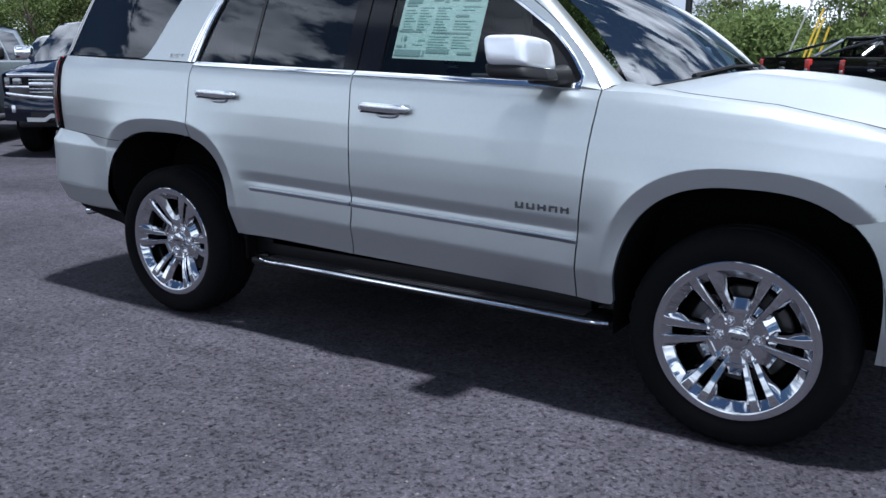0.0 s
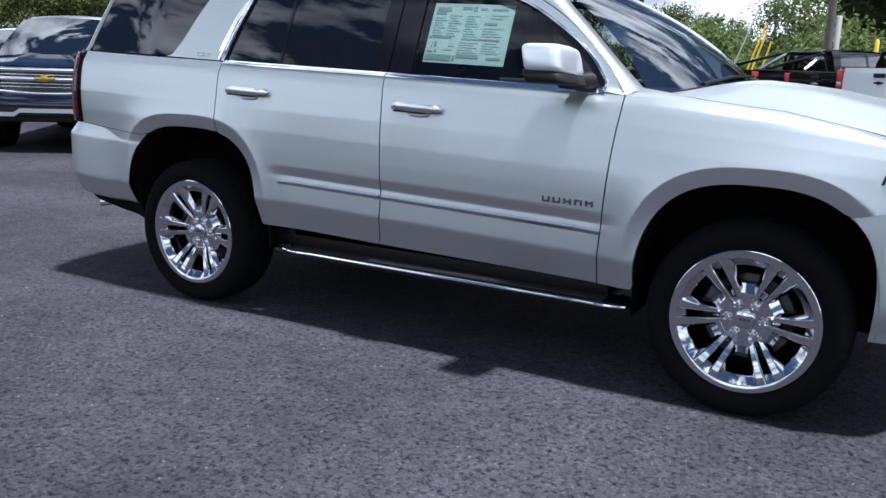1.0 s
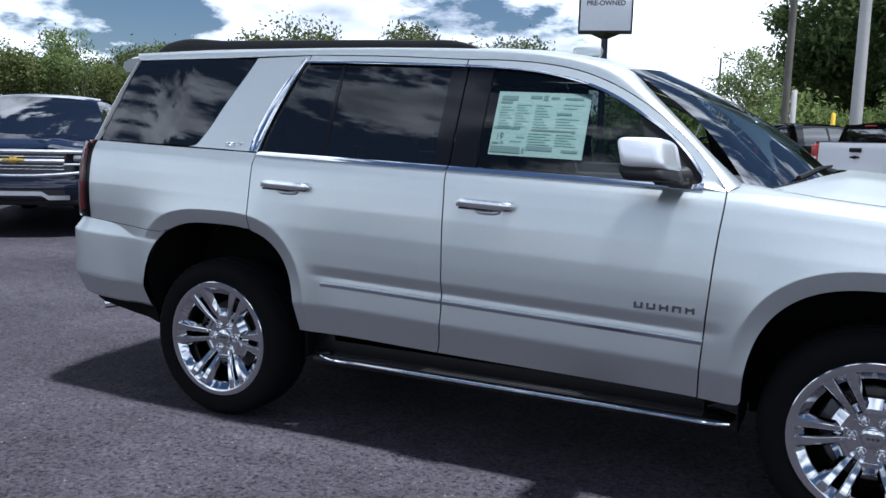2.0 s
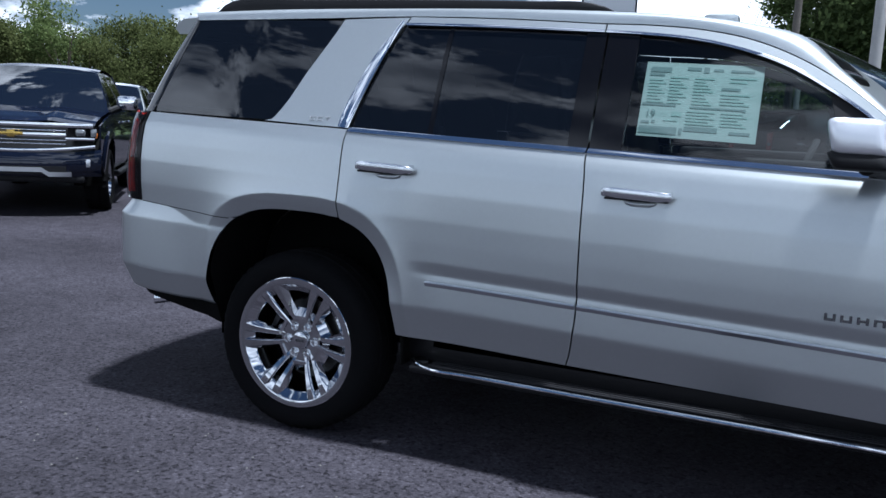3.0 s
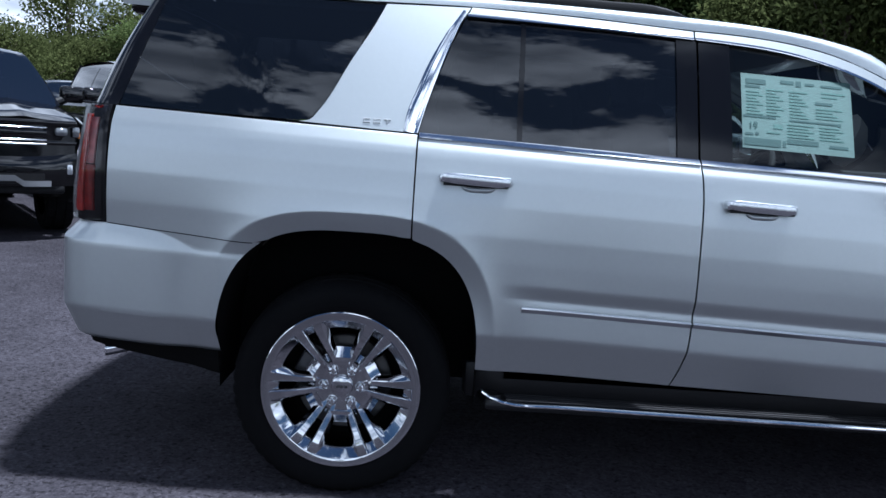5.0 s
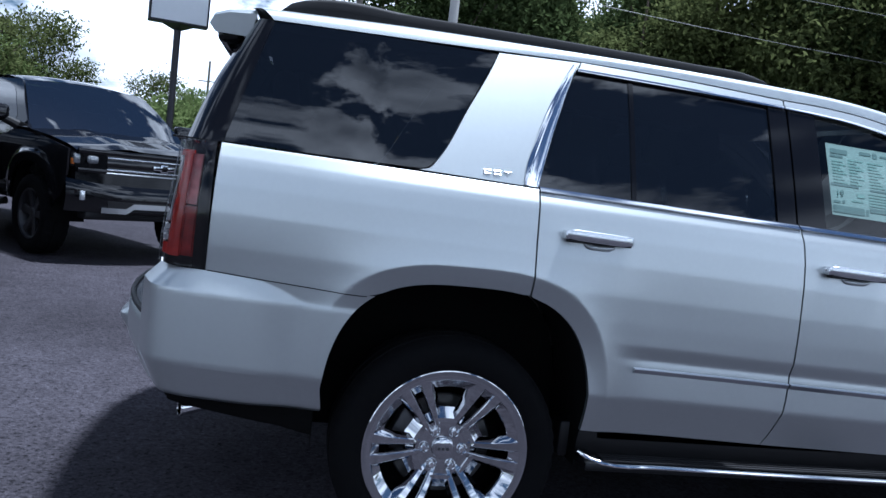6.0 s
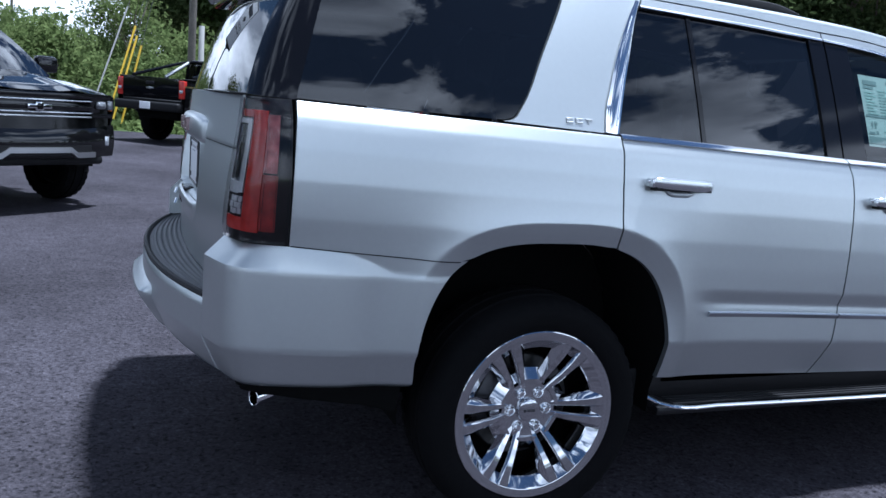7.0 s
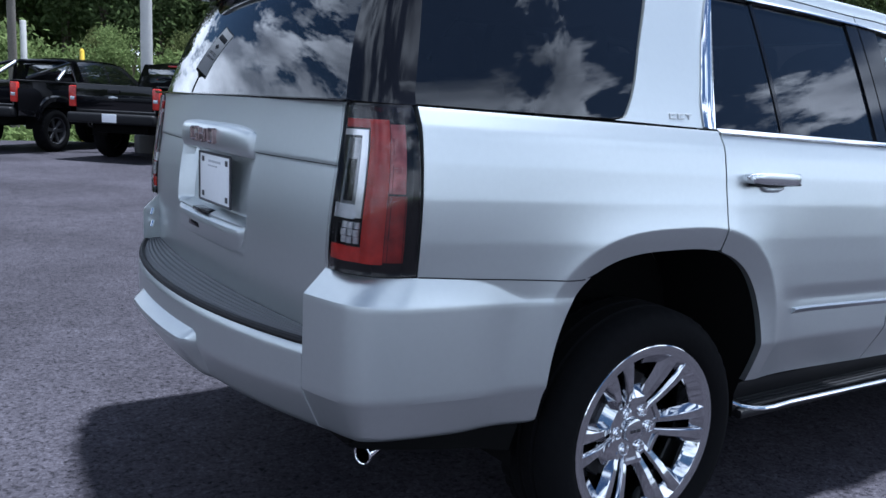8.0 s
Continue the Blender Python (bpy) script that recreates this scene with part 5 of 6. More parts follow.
def asphalt_material():
    m = bpy.data.materials.new("asphalt")
    m.use_nodes = True
    n, l = m.node_tree.nodes, m.node_tree.links
    b = n["Principled BSDF"]
    co = n.new("ShaderNodeTexCoord")
    vor, chips, patch, broad = n.new("ShaderNodeTexVoronoi"), n.new("ShaderNodeTexNoise"), n.new("ShaderNodeTexNoise"), n.new("ShaderNodeTexNoise")
    vor.inputs["Scale"].default_value = 62
    chips.inputs["Scale"].default_value, chips.inputs["Detail"].default_value = 34, 9
    chips.inputs["Roughness"].default_value = 0.7
    patch.inputs["Scale"].default_value, patch.inputs["Detail"].default_value = 7, 6
    broad.inputs["Scale"].default_value, broad.inputs["Detail"].default_value = 0.55, 5
    for t in (vor, chips, patch, broad):
        l.new(co.outputs["Object"], t.inputs["Vector"])
    stones = n.new("ShaderNodeValToRGB")
    stones.color_ramp.elements[0].position, stones.color_ramp.elements[1].position = 0.33, 0.70
    stones.color_ramp.elements[0].color, stones.color_ramp.elements[1].color = (0.0125, 0.0118, 0.0148, 1), (0.057, 0.0525, 0.062, 1)
    middle = stones.color_ramp.elements.new(0.455)
    middle.color = (0.0385, 0.0358, 0.0432, 1)
    mixed = n.new("ShaderNodeMath")
    mixed.operation = "MULTIPLY_ADD"
    l.new(chips.outputs["Fac"], mixed.inputs[0])
    mixed.inputs[1].default_value = 0.75
    sub = n.new("ShaderNodeMath")
    sub.operation = "MULTIPLY"
    l.new(vor.outputs["Color"], sub.inputs[0])
    sub.inputs[1].default_value = 0.32
    l.new(sub.outputs[0], mixed.inputs[2])
    l.new(mixed.outputs[0], stones.inputs["Fac"])
    # single stones: pale faces here and there, ragged dark pits where the binder has worn away
    bits, pits = n.new("ShaderNodeTexVoronoi"), n.new("ShaderNodeTexNoise")
    bits.inputs["Scale"].default_value = 120
    pits.inputs["Scale"].default_value, pits.inputs["Detail"].default_value, pits.inputs["Roughness"].default_value = 40, 7, 0.76
    sep_b, pale, hole, grit = n.new("ShaderNodeSeparateColor"), n.new("ShaderNodeMapRange"), n.new("ShaderNodeMapRange"), n.new("ShaderNodeMath")
    for t in (bits, pits):
        l.new(co.outputs["Object"], t.inputs["Vector"])
    l.new(bits.outputs["Color"], sep_b.inputs["Color"])
    l.new(sep_b.outputs["Red"], pale.inputs["Value"])
    for k, q in (("From Min", 0.70), ("From Max", 1.0), ("To Min", 0.95), ("To Max", 1.45)):
        pale.inputs[k].default_value = q
    l.new(pits.outputs["Fac"], hole.inputs["Value"])
    for k, q in (("From Min", 0.55), ("From Max", 0.60), ("To Min", 1.03), ("To Max", 0.42)):
        hole.inputs[k].default_value = q
    grit.operation = "MULTIPLY"
    l.new(pale.outputs["Result"], grit.inputs[0])
    l.new(hole.outputs["Result"], grit.inputs[1])
    wear = n.new("ShaderNodeMath")
    wear.operation = "MULTIPLY_ADD"
    l.new(broad.outputs["Fac"], wear.inputs[0])
    wear.inputs[1].default_value, wear.inputs[2].default_value = 1.5, 0.20
    wear2 = n.new("ShaderNodeMath")
    wear2.operation = "MULTIPLY_ADD"
    l.new(patch.outputs["Fac"], wear2.inputs[0])
    wear2.inputs[1].default_value, wear2.inputs[2].default_value = 0.8, 0.58
    both = n.new("ShaderNodeMath")
    both.operation = "MULTIPLY"
    l.new(wear.outputs[0], both.inputs[0])
    l.new(wear2.outputs[0], both.inputs[1])
    hs = n.new("ShaderNodeHueSaturation")
    l.new(stones.outputs["Color"], hs.inputs["Color"])
    fine = n.new("ShaderNodeMath")
    fine.operation = "MULTIPLY"
    l.new(both.outputs[0], fine.inputs[0])
    l.new(grit.outputs[0], fine.inputs[1])
    l.new(fine.outputs[0], hs.inputs["Value"])
    l.new(hs.outputs["Color"], b.inputs["Base Color"])
    b.inputs["Roughness"].default_value = 0.85
    b.inputs["Specular IOR Level"].default_value = 0.08
    bp = n.new("ShaderNodeBump")
    bp.inputs["Strength"].default_value, bp.inputs["Distance"].default_value = 0.9, 0.012
    relief = n.new("ShaderNodeMath")
    relief.operation = "MULTIPLY_ADD"
    l.new(grit.outputs[0], relief.inputs[0])
    relief.inputs[1].default_value = 0.30
    l.new(mixed.outputs[0], relief.inputs[2])
    l.new(relief.outputs[0], bp.inputs["Height"])
    l.new(bp.outputs["Normal"], b.inputs["Normal"])
    return m


ASPHALT = asphalt_material()
GRASS_GROUND = material("grass_ground", (0.075, 0.12, 0.03), 0.95, 0, 0, 0.5, 5, 0.6, 0.35)
STONE = material("loose_stone", (0.11, 0.105, 0.10), 0.85, 0, 0, 0.3, 80)
ground = part("ground", Geo().grid(lambda u, v: (-400 + 800 * u, -400 + 800 * v, -0.03), 8, 8), GRASS_GROUND)
tagged(ground, "rough green grass land", "ground", kind="structure")
lot = part("car_park", Geo().slab(lambda u, v: (-70 + 130 * u, -60 + 81.3 * v, 0.0), lambda u, v: (-70 + 130 * u, -60 + 81.3 * v, -0.12), 20, 20), ASPHALT)
tagged(lot, "worn dark grey asphalt car park with loose chips", "pavement", kind="structure")
rng = np.random.default_rng(5)
peb = Geo()
for k in range(300):
    x, y, r = rng.uniform(-2.6, 4.6), rng.uniform(-3.7, -1.1), rng.uniform(0.0025, 0.007) * (1.5 if rng.random() < 0.06 else 1)
    a = rng.uniform(0, 6.28)
    pts = [(x + r * math.cos(a + t) * rng.uniform(0.7, 1.2), y + r * math.sin(a + t) * rng.uniform(0.7, 1.2), 0.0005) for t in (0, 1.57, 3.14, 4.71)]
    peb.add(pts + [(x, y, r * 0.9)], [(0, 1, 4), (1, 2, 4), (2, 3, 4), (3, 0, 4)])
tagged(part("loose_chips", peb, STONE), "pale loose stone chips scattered on the asphalt", "gravel", kind="stuff")

# ---- pickup trucks: forward is x, the front axle over the origin ----
P_PROF = _table([(0.30, 0.86), (0.45, 0.945), (0.56, 0.972), (0.70, 0.985), (0.80, 0.992), (0.95, 1.0), (1.06, 1.0), (1.16, 0.988), (1.24, 0.968), (1.30, 0.955), (1.42, 0.93)], 0.02)
P_ARCH = ((0.0, 0.42, 0.50, 0.50), (-3.65, 0.42, 0.50, 0.50))


def p_gap(x, z):
    return min(((abs((x - cx) / hw) ** 2.6 + (max(0, z - cz) / hh) ** 2.6) ** (1 / 2.6) - 1) * 0.48 for cx, cz, hw, hh in P_ARCH)


def p_w(x, z):
    if z > 1.27 and x > -2.64:
        h = z - 1.27
        return 0.955 - 0.30 * h - 0.22 * h * h
    d = max(0.0, p_gap(x, z))
    w = float(np.interp(z, _z, P_PROF)) + 0.028 * smoothstep(0.14, 0.08, d)
    return w - 0.06 * max(0.0, x - 0.3) ** 2


def p_arch(k, a0, a1, n):
    cx, cz, hw, hh = P_ARCH[k]
    out = []
    for i in range(n + 1):
        a = radians(a0 + (a1 - a0) * i / n)
        c, sn = math.cos(a), math.sin(a)
        r = (abs(c / hw) ** 2.6 + abs(sn / hh) ** 2.6) ** (-1 / 2.6)
        out.append((cx + r * c, cz + r * sn))
    return out


def p_sheet(at, nu, nv, s, lift=0.0, depth=0.02):
    g = Geo().grid(lambda u, v: (at(u, v)[0], s * (p_w(*at(u, v)) + lift), at(u, v)[1]), nu, nv, s > 0)
    loop = [i for i in range(nu + 1)] + [j * (nu + 1) + nu for j in range(1, nv + 1)]
    loop += [nv * (nu + 1) + i for i in range(nu - 1, -1, -1)] + [j * (nu + 1) for j in range(nv - 1, 0, -1)]
    k, n = len(g.v), len(loop)
    g.v += [g.v[i] for i in loop] + [(g.v[i][0], g.v[i][1] - s * depth, g.v[i][2]) for i in loop]
    for i in range(n):
        a, b = k + i, k + (i + 1) % n
        g.f.append((b, a, a + n, b + n) if s < 0 else (b + n, a + n, a, b))
    return g


def truck_wheel(parent, x, s, r, rim_mat):
    hub = new("wheel")
    hub.parent = parent
    hub.matrix_local = Matrix.Translation((x, 0, r)) @ (Matrix.Identity(4) if s < 0 else Matrix.Rotation(math.pi, 4, "Z"))
    y = -0.99
    g = Geo().lathe([(r * 0.62, y + 0.01), (r * 0.70, y - 0.012), (r * 0.85, y - 0.018), (r * 0.95, y), (r * 0.995, y + 0.03), (r, y + 0.08), (r * 0.975, y + 0.085), (r * 0.975, y + 0.1), (r, y + 0.105),
                     (r, y + 0.18), (r * 0.975, y + 0.185), (r * 0.975, y + 0.2), (r * 0.995, y + 0.205), (r * 0.97, y + 0.26), (r * 0.85, y + 0.28), (r * 0.62, y + 0.26)], 60)
    for j in range(60):
        if j % 2:
            for i in (3, 4, 5, 12, 13):
                px, py, pz = g.v[j * 16 + i]
                g.v[j * 16 + i] = (px * 0.97, py, pz * 0.97)
    part("tyre", g, RUBBER, hub, "black all-terrain tyre")
    rr = r * 0.63
    rim = part("rim", Geo().lathe([(rr * 0.9, y + 0.05), (rr * 0.94, y + 0.01), (rr, y + 0.002), (rr, y + 0.02), (rr * 0.92, y + 0.08), (rr * 0.9, y + 0.2)], 48), rim_mat, hub)
    sp = Geo().plate([(0.03, -0.028), (rr * 0.95, -0.045), (rr * 0.95, 0.045), (0.03, 0.028)], lambda a, b, d: (a, y + 0.03 + 0.02 * (1 - a / rr) + d, b), 0.04, 0.006)
    spoke = part("spoke", outward(sp), rim_mat, rim, sharp=20)
    for k in range(1, 6):
        c = spoke.copy()
        scene.collection.objects.link(c)
        c.parent = rim
        c.matrix_local = Matrix.Rotation(radians(60 * k + 10), 4, "Y")
    part("hub_cap", Geo().lathe([(0.001, y + 0.03), (0.05, y + 0.032), (0.065, y + 0.05), (0.07, y + 0.1)], 24), rim_mat, rim)
    part("wheel_back", Geo().lathe([(0.001, y + 0.15), (rr * 0.92, y + 0.15)], 24), LINER, hub)


def pickup(label, paint, where, face="black", sport_bar=False, lift=0.0, rim_mat=None, bumper_mat=None, mirror_mat=None, badge=None, plain_back=False, chrome_handles=False):
    """A crew cab pickup truck."""
    rim_mat, bumper_mat, mirror_mat = rim_mat or DARK_METAL, bumper_mat or paint, mirror_mat or paint
    t = thing("pickup_truck", label, "truck", "parked pickup trucks", where)
    P = lambda name, g, m, lab="", **kw: part(name, g, m, t, lab, **kw)
    up = Matrix.Translation((0, 0, lift))

    def Q(name, g, m, parent=None, lab="", **kw):
        """A part raised by the lift; sub-parts follow their part."""
        ob = part(name, g, m, parent or t, lab, **kw)
        if parent is None:
            ob.matrix_local = up
        return ob

    B = 1.265
    for s in (-1, 1):
        fr, rr = p_arch(0, -3, 183, 40), p_arch(1, -3, 183, 40)
        f_arc, r_arc = [p for p in fr if p[1] > 0.47], [p for p in rr if p[1] > 0.47]
        at = coons(bottom=[(-0.645, 0.48)] + f_arc[::-1] + [(0.62, 0.60)], top=[(-0.645, B), (-0.2, 1.225), (0.4, 1.165), (0.80, 1.10)], left=[(-0.645, 0.48), (-0.645, B)], right=[(0.62, 0.60), (0.78, 0.85), (0.80, 1.10)], nu=40, nv=20, soft=(False, True, True, True))
        Q("fender", p_sheet(at, 40, 20, s), paint)
        for x0, x1, nm in ((-1.655, -0.655, "front_door"), (-2.515, -1.665, "rear_door")):
            at = coons(bottom=[(x0, 0.48), (x1, 0.48)], top=[(x0, B), (x1, B)], left=[(x0, 0.48), (x0, B)], right=[(x1, 0.48), (x1, B)], nu=14, nv=24)
            door = Q(nm, p_sheet(at, 14, 24, s), paint)
            part("door_handle", Geo().box((x0 + 0.17, s * 1.015, 1.12), (0.20, 0.035, 0.035), 0.012), CHROME if chrome_handles else paint, door)
        at = coons(bottom=[(-2.635, 0.48), (-2.525, 0.48)], top=[(-2.635, B), (-2.525, B)], left=[(-2.635, 0.48), (-2.635, B)], right=[(-2.525, 0.48), (-2.525, B)], nu=4, nv=24)
        Q("cab_corner", p_sheet(at, 4, 24, s), paint)
        at = coons(bottom=[(-4.78, 0.62), (-4.3, 0.60)] + [p for p in r_arc[::-1] if p[0] > -4.2] + [(-3.1, 0.50), (-2.655, 0.49)], top=[(-4.78, 1.335), (-3.7, 1.325), (-2.655, 1.32)], left=[(-4.78, 0.62), (-4.79, 1.0), (-4.78, 1.335)], right=[(-2.655, 0.49), (-2.655, 1.32)], nu=50, nv=22, soft=(False, True, True, True))
        side = Q("bed_side", p_sheet(at, 50, 22, s), paint)
        part("bed_rail", Geo().box((-3.71, s * 0.925, 1.335), (2.12, 0.10, 0.03), 0.012), TRIM_BLACK, side, "black bed rail cap")
        part("bed_inner", Geo().box((-3.71, s * 0.86, 1.08), (2.10, 0.02, 0.50), 0), TRIM_BLACK, side)
        # greenhouse
        roof_l = [(-2.62, 1.80), (-2.3, 1.845), (-1.7, 1.862), (-1.25, 1.85), (-1.0, 1.80), (-0.62, 1.555), (-0.22, B)]
        at = coons(bottom=[(-2.635, B), (-1.5, B), (-0.22, B)], top=roof_l, left=[(-2.635, B), (-2.62, 1.80)], right=[(-0.22, B), (-0.22, B + 0.001)], nu=50, nv=12)
        Q("cab_side", p_sheet(at, 50, 12, s, 0, 0.04), paint)
        for x0, x1, top in ((-2.44, -1.70, [(-2.40, 1.74), (-2.1, 1.765), (-1.70, 1.775)]), (-1.62, -0.62, [(-1.62, 1.775), (-1.25, 1.755), (-1.05, 1.70), (-0.80, 1.53), (-0.62, 1.39)])):
            at = coons(bottom=[(x0, B + 0.03), (x1, B + 0.03)], top=top, left=[(x0, B + 0.03), top[0]], right=[(x1, B + 0.03), top[-1]], nu=18, nv=8)
            Q("side_window", p_sheet(at, 18, 8, s, 0.004, 0.005), GLASS_TRUCK, None, "tinted side window")
        mr = new("door_mirror")
        mr.parent = t
        mr.matrix_local = up
        part("mirror_shell", Geo().box((-0.60, s * 1.16, 1.40), (0.13, 0.27, 0.19), 0.05, seg=3), mirror_mat, mr)
        part("mirror_glass", Geo().box((-0.664, s * 1.16, 1.40), (0.008, 0.22, 0.15), 0.003), CHROME, mr)
        part("mirror_arm", outward(Geo().tube([(-0.52, s * 0.93, 1.27), (-0.56, s * 0.99, 1.30), (-0.60, s * 1.10, 1.35)], [0.06, 0.05, 0.045], 10)), TRIM_BLACK, mr)
        # lamps
        hl = Q("headlamp", Geo().slab(lambda u, v: (0.80 + 0.10 * u - 0.05 * (1 - u) ** 2, s * (0.955 - 0.33 * u - 0.02 * (1 - v)), 0.925 + 0.155 * v), lambda u, v: (0.72, s * (0.93 - 0.30 * u), 0.925 + 0.155 * v), 10, 6, s < 0), LAMP_DARK, None, "dark headlamp with a bright projector")
        part("lamp_projector", Geo().box((0.875, s * 0.76, 1.01), (0.06, 0.12, 0.085), 0.03, seg=3), LENS_GREY, hl)
        part("lamp_side", Geo().box((0.815, s * 0.905, 1.01), (0.06, 0.07, 0.10), 0.015), LENS_GREY, hl)
        part("lamp_amber", Geo().box((0.80, s * 0.935, 0.98), (0.05, 0.02, 0.06), 0.006), AMBER, hl)
        tl = Q("tail_lamp", Geo().box((-4.775, s * 0.905, 1.10), (0.10, 0.155, 0.40), 0.02), RED_LENS, None, "red tail lamp")
        part("lamp_white", Geo().box((-4.80, s * 0.900, 1.06), (0.07, 0.10, 0.07), 0.01), CLEAR_LENS, tl)
        for x in (0.0, -3.65):
            truck_wheel(t, x, s, 0.405 + lift * 0.35, rim_mat)
        for k, (cx, cz, hw, hh) in enumerate(P_ARCH):
            prof = [(cx + (x - cx) * 1.01, cz + (z - cz) * 1.01) for x, z in p_arch(k, -10, 190, 24)]
            g = Geo().grid(lambda u, v: (prof[int(round(u * 24))][0], s * (0.96 * (1 - v) + 0.62 * v), prof[int(round(u * 24))][1]), 24, 2, s < 0)
            kk = len(g.v)
            g.v += [(x, s * 0.625, z) for x, z in prof]
            g.f.append(tuple(range(kk, kk + 25)))
            Q("wheel_well", g, LINER)
        Q("side_step", Geo().tube([(-0.75, s * 0.93, 0.42), (-0.85, s * 0.99, 0.40), (-2.40, s * 0.99, 0.40), (-2.50, s * 0.93, 0.42)], 0.045, 10), TRIM_BLACK)
    # roof, glass, hood
    Q("roof", Geo().grid(lambda u, v: (-2.62 + 1.66 * u - 0.04 * (2 * v - 1) ** 2 * u, (2 * v - 1) * (p_w(-1.8, 1.80) + 0.005), float(np.interp(u, [0, 0.2, 0.55, 0.82, 1], [1.80, 1.845, 1.862, 1.85, 1.80])) + 0.05 * (1 - abs(2 * v - 1) ** 2.4)), 20, 16), paint)
    wf = lambda u, v: (-0.22 + 0.20 * (1 - (2 * u - 1) ** 2) - (0.78 + 0.20 * (1 - (2 * u - 1) ** 2) - 0.06) * v, (2 * u - 1) * (0.945 + (p_w(-1, 1.80) - 0.945) * v), B - 0.01 + 0.545 * v + 0.03 * math.sin(math.pi * v) + 0.045 * v * (1 - abs(2 * u - 1) ** 2.4))
    Q("windshield", Geo().grid(wf, 20, 12), GLASS_TRUCK_FRONT, None, "windshield mirroring bright clouds")
    Q("rear_window", Geo().box((-2.632, 0, 1.55), (0.02, 1.25, 0.36), 0.05, Matrix.Rotation(radians(-2), 4, "Y")), GLASS_TRUCK)
    Q("cab_back", Geo().grid(lambda u, v: (-2.625 + 0.01 * v, (2 * u - 1) * p_w(-2.6, 0.7 + 1.1 * v), 0.70 + 1.13 * v), 16, 16, True), paint)
    Q("brake_light", Geo().box((-2.64, 0, 1.80), (0.03, 0.30, 0.035), 0.008), RED_DEEP)
    hood = Q("hood", Geo().grid(lambda u, v: (-0.22 + 0.22 * (1 - (2 * v - 1) ** 2) * (1 - u) + 1.05 * u + 0.10 * (1 - (2 * v - 1) ** 2) * u, (2 * v - 1) * (0.945 - 0.03 * u), float(np.interp(u, [0, 0.5, 0.85, 1], [1.255, 1.205, 1.145, 1.10])) + (0.045 - 0.01 * u) * (1 - abs(2 * v - 1) ** 3) + 0.018 * math.exp(-((abs(2 * v - 1) - 0.45) / 0.12) ** 2)), 24, 32), paint, None, "long hood with two raised ridges")
    Q("cowl", Geo().box((-0.14, 0, 1.235), (0.30, 1.70, 0.03), 0.01), TRIM_BLACK)
    # face
    fx = lambda y: 0.925 - 0.10 * abs(y) ** 2.5
    Q("front_panel", Geo().slab(lambda u, v: (fx(2 * u - 1) - 0.03 * v, (2 * u - 1) * 0.90, 0.62 + 0.49 * v), lambda u, v: (0.70, (2 * u - 1) * 0.90, 0.62 + 0.49 * v), 20, 8), GLOSS_BLACK)

    def bar(y0, y1, z, h, proud, mat, name, parent=None, zc=0.0):
        g = Geo().slab(lambda u, v: (fx(y0 + (y1 - y0) * u) + proud - 0.004 * (2 * v - 1) ** 2, y0 + (y1 - y0) * u, z + zc * abs(2 * u - 1) ** 2 + h * (v - 0.5)), lambda u, v: (fx(y0 + (y1 - y0) * u) - 0.02, y0 + (y1 - y0) * u, z + zc * abs(2 * u - 1) ** 2 + h * (v - 0.5)), 16, 4)
        return Q(name, g, mat, parent, sharp=40)

    bar(-0.90, 0.90, 1.095, 0.05, 0.012, CHROME if face == "chrome" else paint, "grille_cap")
    if face == "chrome":
        for z, h in ((1.03, 0.013), (0.975, 0.045), (0.912, 0.011), (0.868, 0.011)):
            bar(-0.60, 0.60, z, h, 0.022, CHROME, "grille_bar")
        bar(-0.92, 0.92, 0.785, 0.035, 0.026, CHROME, "grille_bar", zc=0.06)
        bar(-0.92, -0.60, 0.935, 0.03, 0.03, CHROME, "lamp_trim")
        bar(0.60, 0.92, 0.935, 0.03, 0.03, CHROME, "lamp_trim")
    else:
        for z, h in ((1.045, 0.012), (0.925, 0.012), (0.885, 0.014)):
            bar(-0.62, 0.62, z, h, 0.02, CHROME if z != 0.885 else SATIN, "grille_bar")
        bar(-0.62, 0.62, 0.985, 0.07, 0.014, paint, "grille_band")
        bar(-0.90, -0.62, 0.90, 0.04, 0.02, paint, "lamp_trim")
        bar(0.62, 0.90, 0.90, 0.04, 0.02, paint, "lamp_trim")
    bg = Geo().box((fx(0) + 0.030, 0, 0.98), (0.02, 0.26, 0.045), 0.008).box((fx(0) + 0.030, 0, 0.98), (0.02, 0.09, 0.085), 0.008)
    bd = Q("grille_badge", bg, badge or CHROME, None, "plain cross-shaped badge")
    if face != "chrome":
        part("badge_inset", Geo().box((fx(0) + 0.040, 0, 0.98), (0.008, 0.225, 0.020), 0.003).box((fx(0) + 0.040, 0, 0.98), (0.008, 0.062, 0.060), 0.003), GLOSS_BLACK, bd)
    bump = Q("front_bumper", Geo().slab(lambda u, v: (0.985 - 0.17 * abs(2 * u - 1) ** 2.6 - 0.03 * (2 * v - 1) ** 2, (2 * u - 1) * 0.985, 0.475 + 0.285 * v + 0.05 * abs(2 * u - 1) ** 3 * v), lambda u, v: (0.72, (2 * u - 1) * 0.95, 0.475 + 0.285 * v), 30, 10), bumper_mat, None, "front bumper", sharp=50)
    part("air_intake", Geo().slab(lambda u, v: (0.992 - 0.17 * abs(1.2 * (u - 0.5)) ** 2.6, (2 * u - 1) * 0.60, 0.50 + 0.10 * v), lambda u, v: (0.95 - 0.1 * abs(u - 0.5), (2 * u - 1) * 0.60, 0.50 + 0.10 * v), 12, 3), TRIM_BLACK, bump)
    sk = Geo()
